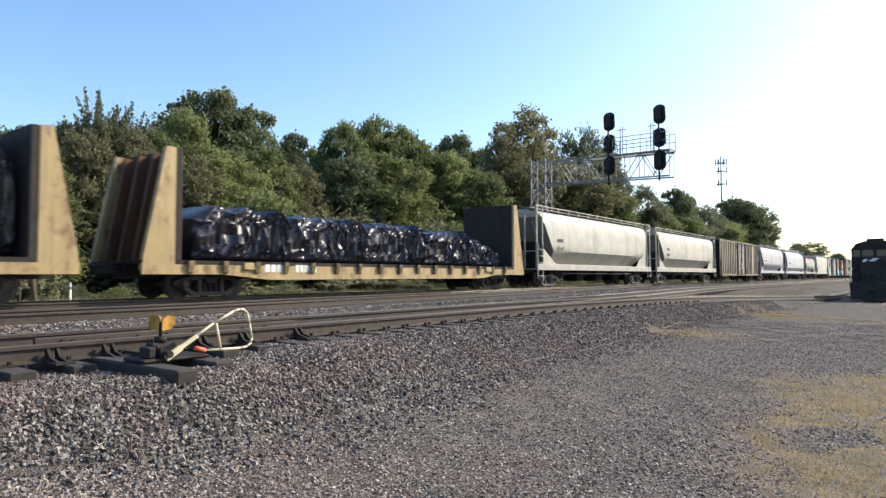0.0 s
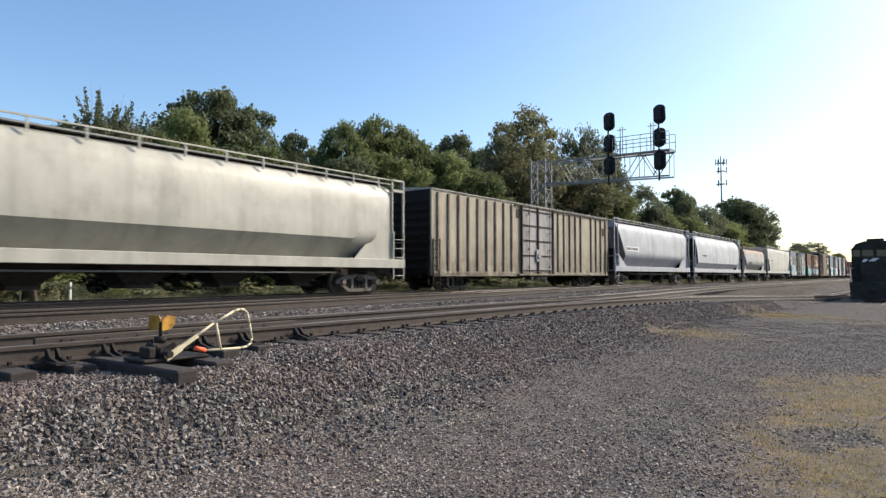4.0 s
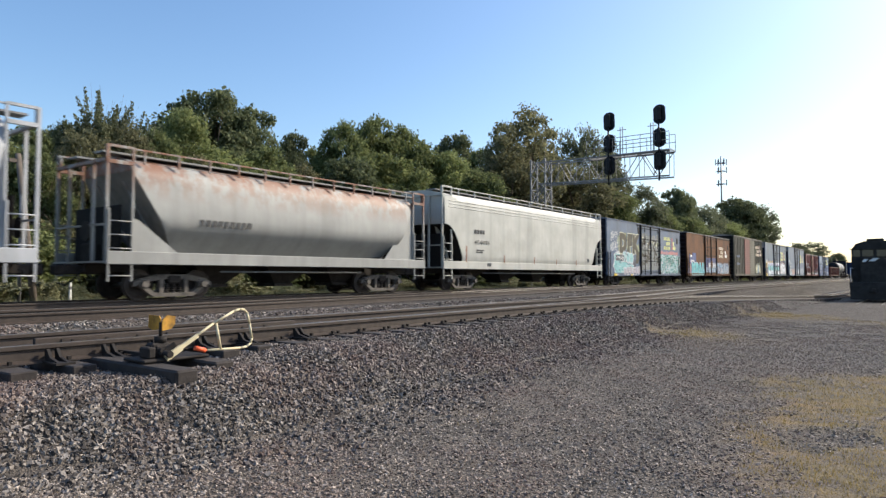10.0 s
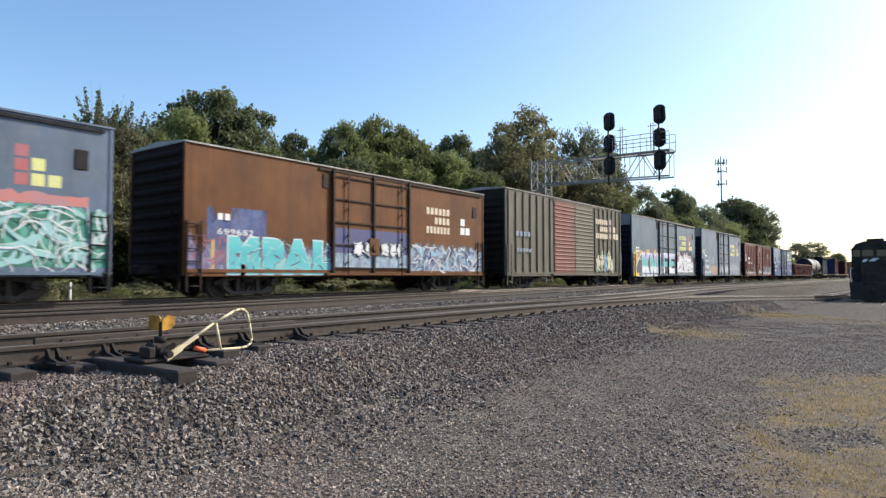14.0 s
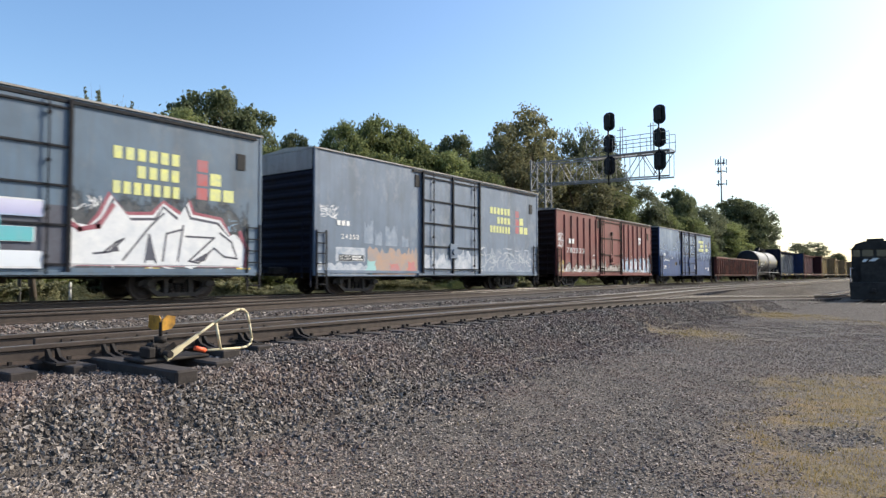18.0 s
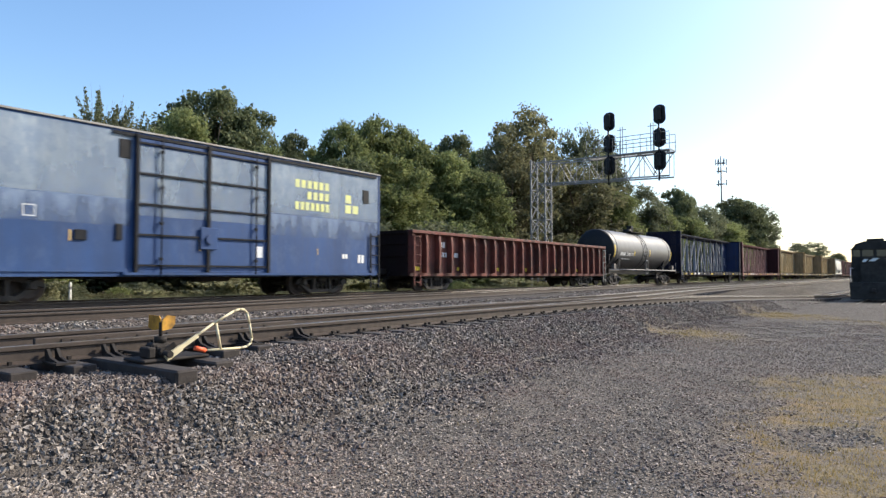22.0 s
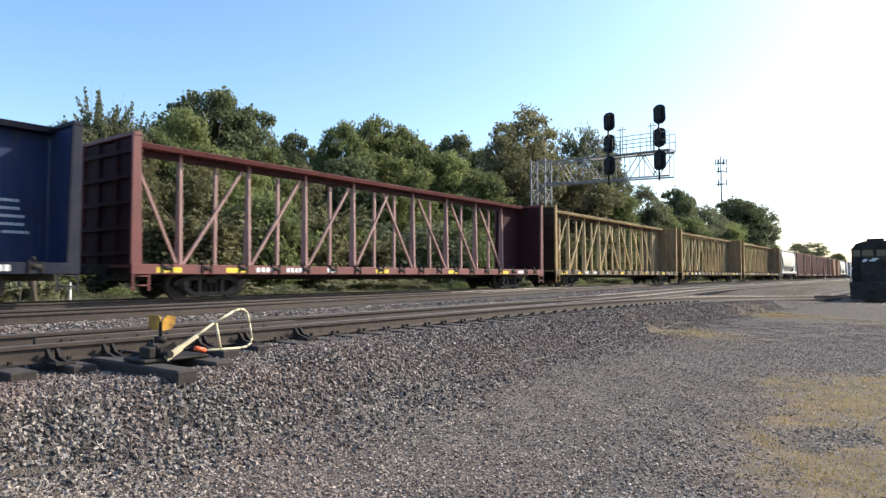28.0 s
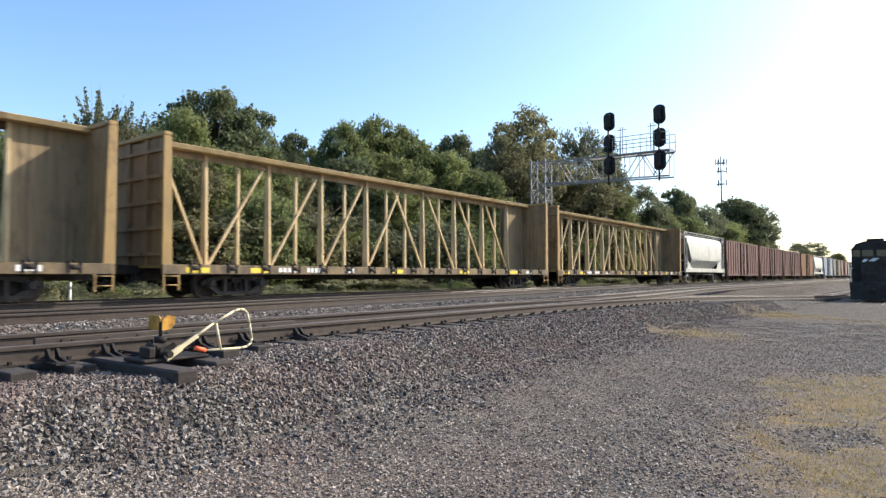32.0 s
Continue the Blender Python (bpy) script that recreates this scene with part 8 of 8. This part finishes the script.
def signal_bridge():
    x0, x1, y0 = -21.35, -12.32, 40.0
    sg = thing("signal_bridge", "galvanised cantilever signal bridge with two three-head signals", "signal bridge")
    G = M["galv"]
    corners = [(x0 - 0.55, y0 - 0.45), (x0 + 0.55, y0 - 0.45), (x0 + 0.55, y0 + 0.45), (x0 - 0.55, y0 + 0.45)]
    for x, y in corners:
        part("mast_leg", MB().beam((x, y, -0.8), (x, y, 8.6), 0.1), G, sg)
    br = MB()
    for k in range(8):
        z, z2 = 0.2 + k * 1.05, 0.2 + (k + 1) * 1.05
        for (a, b), (c, d) in zip(corners, corners[1:] + corners[:1]):
            br.beam((a, b, z), (c, d, z2) if k % 2 else (c, d, z), 0.05)
            br.beam((c, d, z), (a, b, z2), 0.05)
    part("mast_lattice", br, G, sg)
    part("footing", MB().box(x0 - 0.9, x0 + 0.9, y0 - 0.8, y0 + 0.8, -1.2, -0.6, 0.05), M["pale_stone"], sg, "concrete footing")
    for y in (y0 - 0.45, y0 + 0.45):
        for za, zb in ((8.35, 8.15), (6.85, 6.62)):
            part("chord", MB().beam((x0, y, za), (x1, y, zb), 0.09), G, sg)
    n = 9
    for k in range(n):
        a, b = x0 + 0.6 + (x1 - x0 - 0.6) * k / n, x0 + 0.6 + (x1 - x0 - 0.6) * (k + 1) / n
        for y in (y0 - 0.45, y0 + 0.45):
            part("diagonal", MB().beam((a, y, 6.8), (b, y, 8.22), 0.045) if k % 2 == 0 else MB().beam((a, y, 8.28), (b, y, 6.7), 0.045), G, sg)
            part("strut", MB().beam((b, y, 6.68), (b, y, 8.2), 0.035), G, sg)
    for k in range(46):
        x = -17.6 + 0.12 * k
        part("walkway_bar", MB().box(x, x + 0.03, y0 - 0.75, y0 + 0.45, 8.2, 8.24), G, sg)
    for y in (y0 - 0.72, y0 + 0.42):
        part("walkway_edge", MB().beam((-17.6, y, 8.22), (x1 + 0.1, y, 8.18), 0.06), G, sg)
    rl = MB()
    for y in (y0 - 0.75, y0 + 0.45):
        for z in (8.8, 9.3):
            rl.rod((-17.6, y, z), (x1 + 0.1, y, z), 0.022, 6)
        for k in range(7):
            x = -17.6 + (x1 + 17.7) * k / 6
            rl.rod((x, y, 8.25), (x, y, 9.3), 0.022, 6)
    for x in (-15.7, -13.7):
        rl.rod((x, y0 + 0.3, 8.3), (x, y0 + 0.3, 10.2), 0.03, 6).rod((x + 0.16, y0 + 0.3, 8.3), (x + 0.16, y0 + 0.3, 10.2), 0.03, 6).rod((x - 0.2, y0 + 0.3, 10.0), (x + 0.4, y0 + 0.3, 10.0), 0.025, 6)
    part("handrail", rl, G, sg)
    for x, top in ((-16.05, 10.42), (-12.82, 10.42)):
        mast = part("signal_mast", MB().rod((x, y0 - 0.85, 6.3), (x, y0 - 0.85, top + 0.2), 0.055, 8), M["black"], sg, "dark signal mast")
        for k in range(3):
            z = top - k * 1.43
            pts = []
            for i in range(20):
                t = 2 * math.pi * i / 20
                pts.append((x + 0.38 * math.cos(t), z + (0.3 if math.sin(t) > 0 else -0.3) + 0.3 * math.sin(t)))
            part("target_board", MB().prism(pts, "y", y0 - 0.7, y0 - 0.66), M["black"], mast, "black oval signal background")
            part("lamp_case", MB().box(x - 0.13, x + 0.13, y0 - 0.98, y0 - 0.72, z - 0.42, z + 0.42, 0.04), M["black"], mast)
    # the bridge stands a fifth further off and larger
    sg.location, sg.scale = Vector(EYE) * (1 - 1.22) + Vector((0, 0, 0.2)), (1.22, 1.22, 1.22)
    return sg


def posts():
    p = thing("utility_pole", "leaning weathered wooden pole with a crossarm", "pole", m=pose(-23.7, 9.1, -0.9, 0, 0, 0))
    part("pole", MB().rod((0, 0, 0), (-0.75, -0.4, 5.7), 0.12, 10, 0.09), M["log"], p)
    part("crossarm", MB().beam((-0.72, -0.68, 5.45), (-0.72, -0.1, 5.45), 0.12), M["log"], p)
    q = thing("post", "thin pale grey metal post beside the track", "post", m=pose(-24.2, 8.75, -0.9))
    part("tube", MB().rod((0, 0, 0), (0, 0, 4.3), 0.06, 8), M["galv"], q)
    m = thing("marker_post", "slim white marker post with a weathered grey band", "marker post", m=pose(-23.6, 10.1, -0.9))
    part("stake", MB().box(-0.04, 0.04, -0.04, 0.04, 0, 1.1, 0.01).box(-0.04, 0.04, -0.04, 0.04, 1.2, 1.35, 0.01), M["white"], m)
    part("cap", MB().box(-0.041, 0.041, -0.041, 0.041, 1.1, 1.2, 0.01), M["galv"], m, "weathered grey band")


def cell_tower():
    t = thing("cell_tower", "slim grey cellular mast with antenna panels", "cell tower", m=pose(-54.9, 232, -1))
    part("pole", MB().rod((0, 0, 0), (0, 0, 42.5), 0.45, 10, 0.22), M["galv"], t)
    for z in (40.6, 37.8, 33.4):
        ring = [(1.7 * math.cos(k * math.pi / 3 + 0.3), 1.7 * math.sin(k * math.pi / 3 + 0.3)) for k in range(6)]
        arms = MB()
        for (a, b), (c, d) in zip(ring, ring[1:] + ring[:1]):
            arms.beam((a, b, z - 0.6), (c, d, z - 0.6), 0.12).beam((0, 0, z - 0.6), (a, b, z - 0.6), 0.1)
        part("platform", arms, M["galv"], t, "triangular antenna platform")
        for a, b in ring[::1] if z > 38 else ring[::2]:
            part("antenna_panel", MB().box(a - 0.16, a + 0.16, b - 0.12, b + 0.12, z - 1.2, z + 0.8, 0.02), M["galv"], t)


def locomotive():
    lo = thing("locomotive", "black diesel locomotive parked on the spur", "locomotive", m=pose(-2.99, 56.0, lot_z(56) + 0.06))
    L = M["loco"]
    # end cab with rounded roof, short hood before it, long hood behind
    part("frame", MB().box(-1.5, 1.5, 0.2, 18.0, 0.95, 1.4, 0.03), L, lo)
    part("pilot", MB().prism([(0.0, 0.15), (0.25, 0.15), (0.4, 1.35), (0.1, 1.35)], "x", -1.45, 1.45), L, lo)
    part("short_hood", MB().loft([[(-0.85, y, 1.4), (0.85, y, 1.4), (0.85, y, 3.0), (0.6, y, 3.25), (-0.6, y, 3.25), (-0.85, y, 3.0)] for y in (1.0, 2.6)], smooth=False), L, lo)
    cab = part("cab", MB().loft([[(-1.52, y, 1.4), (1.52, y, 1.4), (1.52, y, 3.9), (1.25, y, 4.3), (0.7, y, 4.52), (-0.7, y, 4.52), (-1.25, y, 4.3), (-1.52, y, 3.9)] for y in (2.6, 5.2)], smooth=False), L, lo)
    part("sunshade", MB().box(-1.62, 1.62, 2.5, 5.3, 3.92, 3.97).box(-0.55, 0.55, 3.0, 4.0, 4.5, 4.72, 0.05), L, cab)
    for a, b in ((-1.4, -0.95), (0.95, 1.4), (-0.8, -0.1), (0.1, 0.8)):
        part("window", MB().box(a, b, 2.57, 2.6, 3.35, 3.85), M["glass"], cab, "dark cab window")
    # white paint holds the bright sky showing through these windows
    part("side_window", MB().box(-1.56, -1.52, 3.2, 4.6, 3.2, 3.8).box(1.52, 1.56, 3.2, 4.6, 3.2, 3.8), M["white"], cab, "side window painted white for bright sky")
    part("long_hood", MB().loft([[(-0.9, y, 1.4), (0.9, y, 1.4), (0.9, y, 3.9), (0.65, y, 4.3), (-0.65, y, 4.3), (-0.9, y, 3.9)] for y in (5.2, 17.0)], smooth=False), L, lo)
    part("emblem", MB().prism([(-0.35, 2.95), (0.05, 2.95), (0.35, 3.18), (-0.05, 3.18)], "y", 0.97, 0.995).prism([(-0.75, 2.9), (-0.5, 2.9), (-0.35, 3.12), (-0.6, 3.12)], "y", 0.97, 0.995), M["white"], lo, "plain white slanted emblem")
    hr = MB()
    for s in (-1, 1):
        hr.pipe([(s * 1.42, 0.3, 1.4), (s * 1.42, 0.3, 2.45), (s * 1.42, 2.4, 2.45)], 0.025, 6).pipe([(s * 1.45, 5.4, 1.4), (s * 1.45, 5.4, 2.45), (s * 1.45, 17.5, 2.45)], 0.025, 6)
        for z in (0.3, 0.6, 0.9):
            hr.box(min(s * 1.0, s * 1.45), max(s * 1.0, s * 1.45), 0.25, 0.55, z, z + 0.04)
    part("handrail", hr, M["white"], lo, "white handrails and steps")
    part("fuel_tank", MB().box(-1.35, 1.35, 7.2, 11.0, 0.3, 0.95, 0.15), L, lo)
    for y in (3.6, 14.2):
        t = part("truck", MB().box(-1.15, 1.15, y - 1.7, y + 1.7, 0.5, 0.9, 0.06).box(-1.2, -1.0, y - 1.9, y + 1.9, 0.35, 0.65).box(1.0, 1.2, y - 1.9, y + 1.9, 0.35, 0.65), M["steel"], lo)
        for a in (-1.3, 1.3):
            part("wheelset", TRUCK["wheels"], None, t, "", pose(0, y + a, 0.445))
    part("coupler", MB().box(-0.15, 0.15, -0.5, 0.3, 0.65, 0.95, 0.04), M["steel"], lo)
    return lo


switch_stand()
rail_braces()
signal_bridge()
posts()
cell_tower()
locomotive()


# ---------------------------------------------------------------- what moves
def run(t):
    """Metres that the train has gone at t seconds, against its 0 m mark."""
    u = (t - 16) / 16
    return 12.1 * t - 1.1238 * u * u - 0.4907 * u ** 3


def motions():
    for car, y0 in CARS:
        walk(car, [(t, pose(TRACK_X, y0 - run(t), 0)) for t in range(33)])
    for wheelset, a, y0 in WHEELS:
        # the wheels are seen to turn while their car is within 70 m; further off they keep their last pose
        def rolled(t):
            return pose(0, a, 0.425, math.degrees(run(t) / 0.425) % 360)
        near = [k / FPS for k in range(32 * FPS + 1) if -22 < y0 - run(k / FPS) < 45]
        ends = [0.0] if not near or near[0] > 0 else []
        rows = [(t, rolled(near[0] if near else 0.0)) for t in ends] + [(t, rolled(t)) for t in near]
        if not near or near[-1] < 32:
            rows.append((32.0, rolled(near[-1] if near else 0.0)))
        walk(wheelset, rows)


motions()
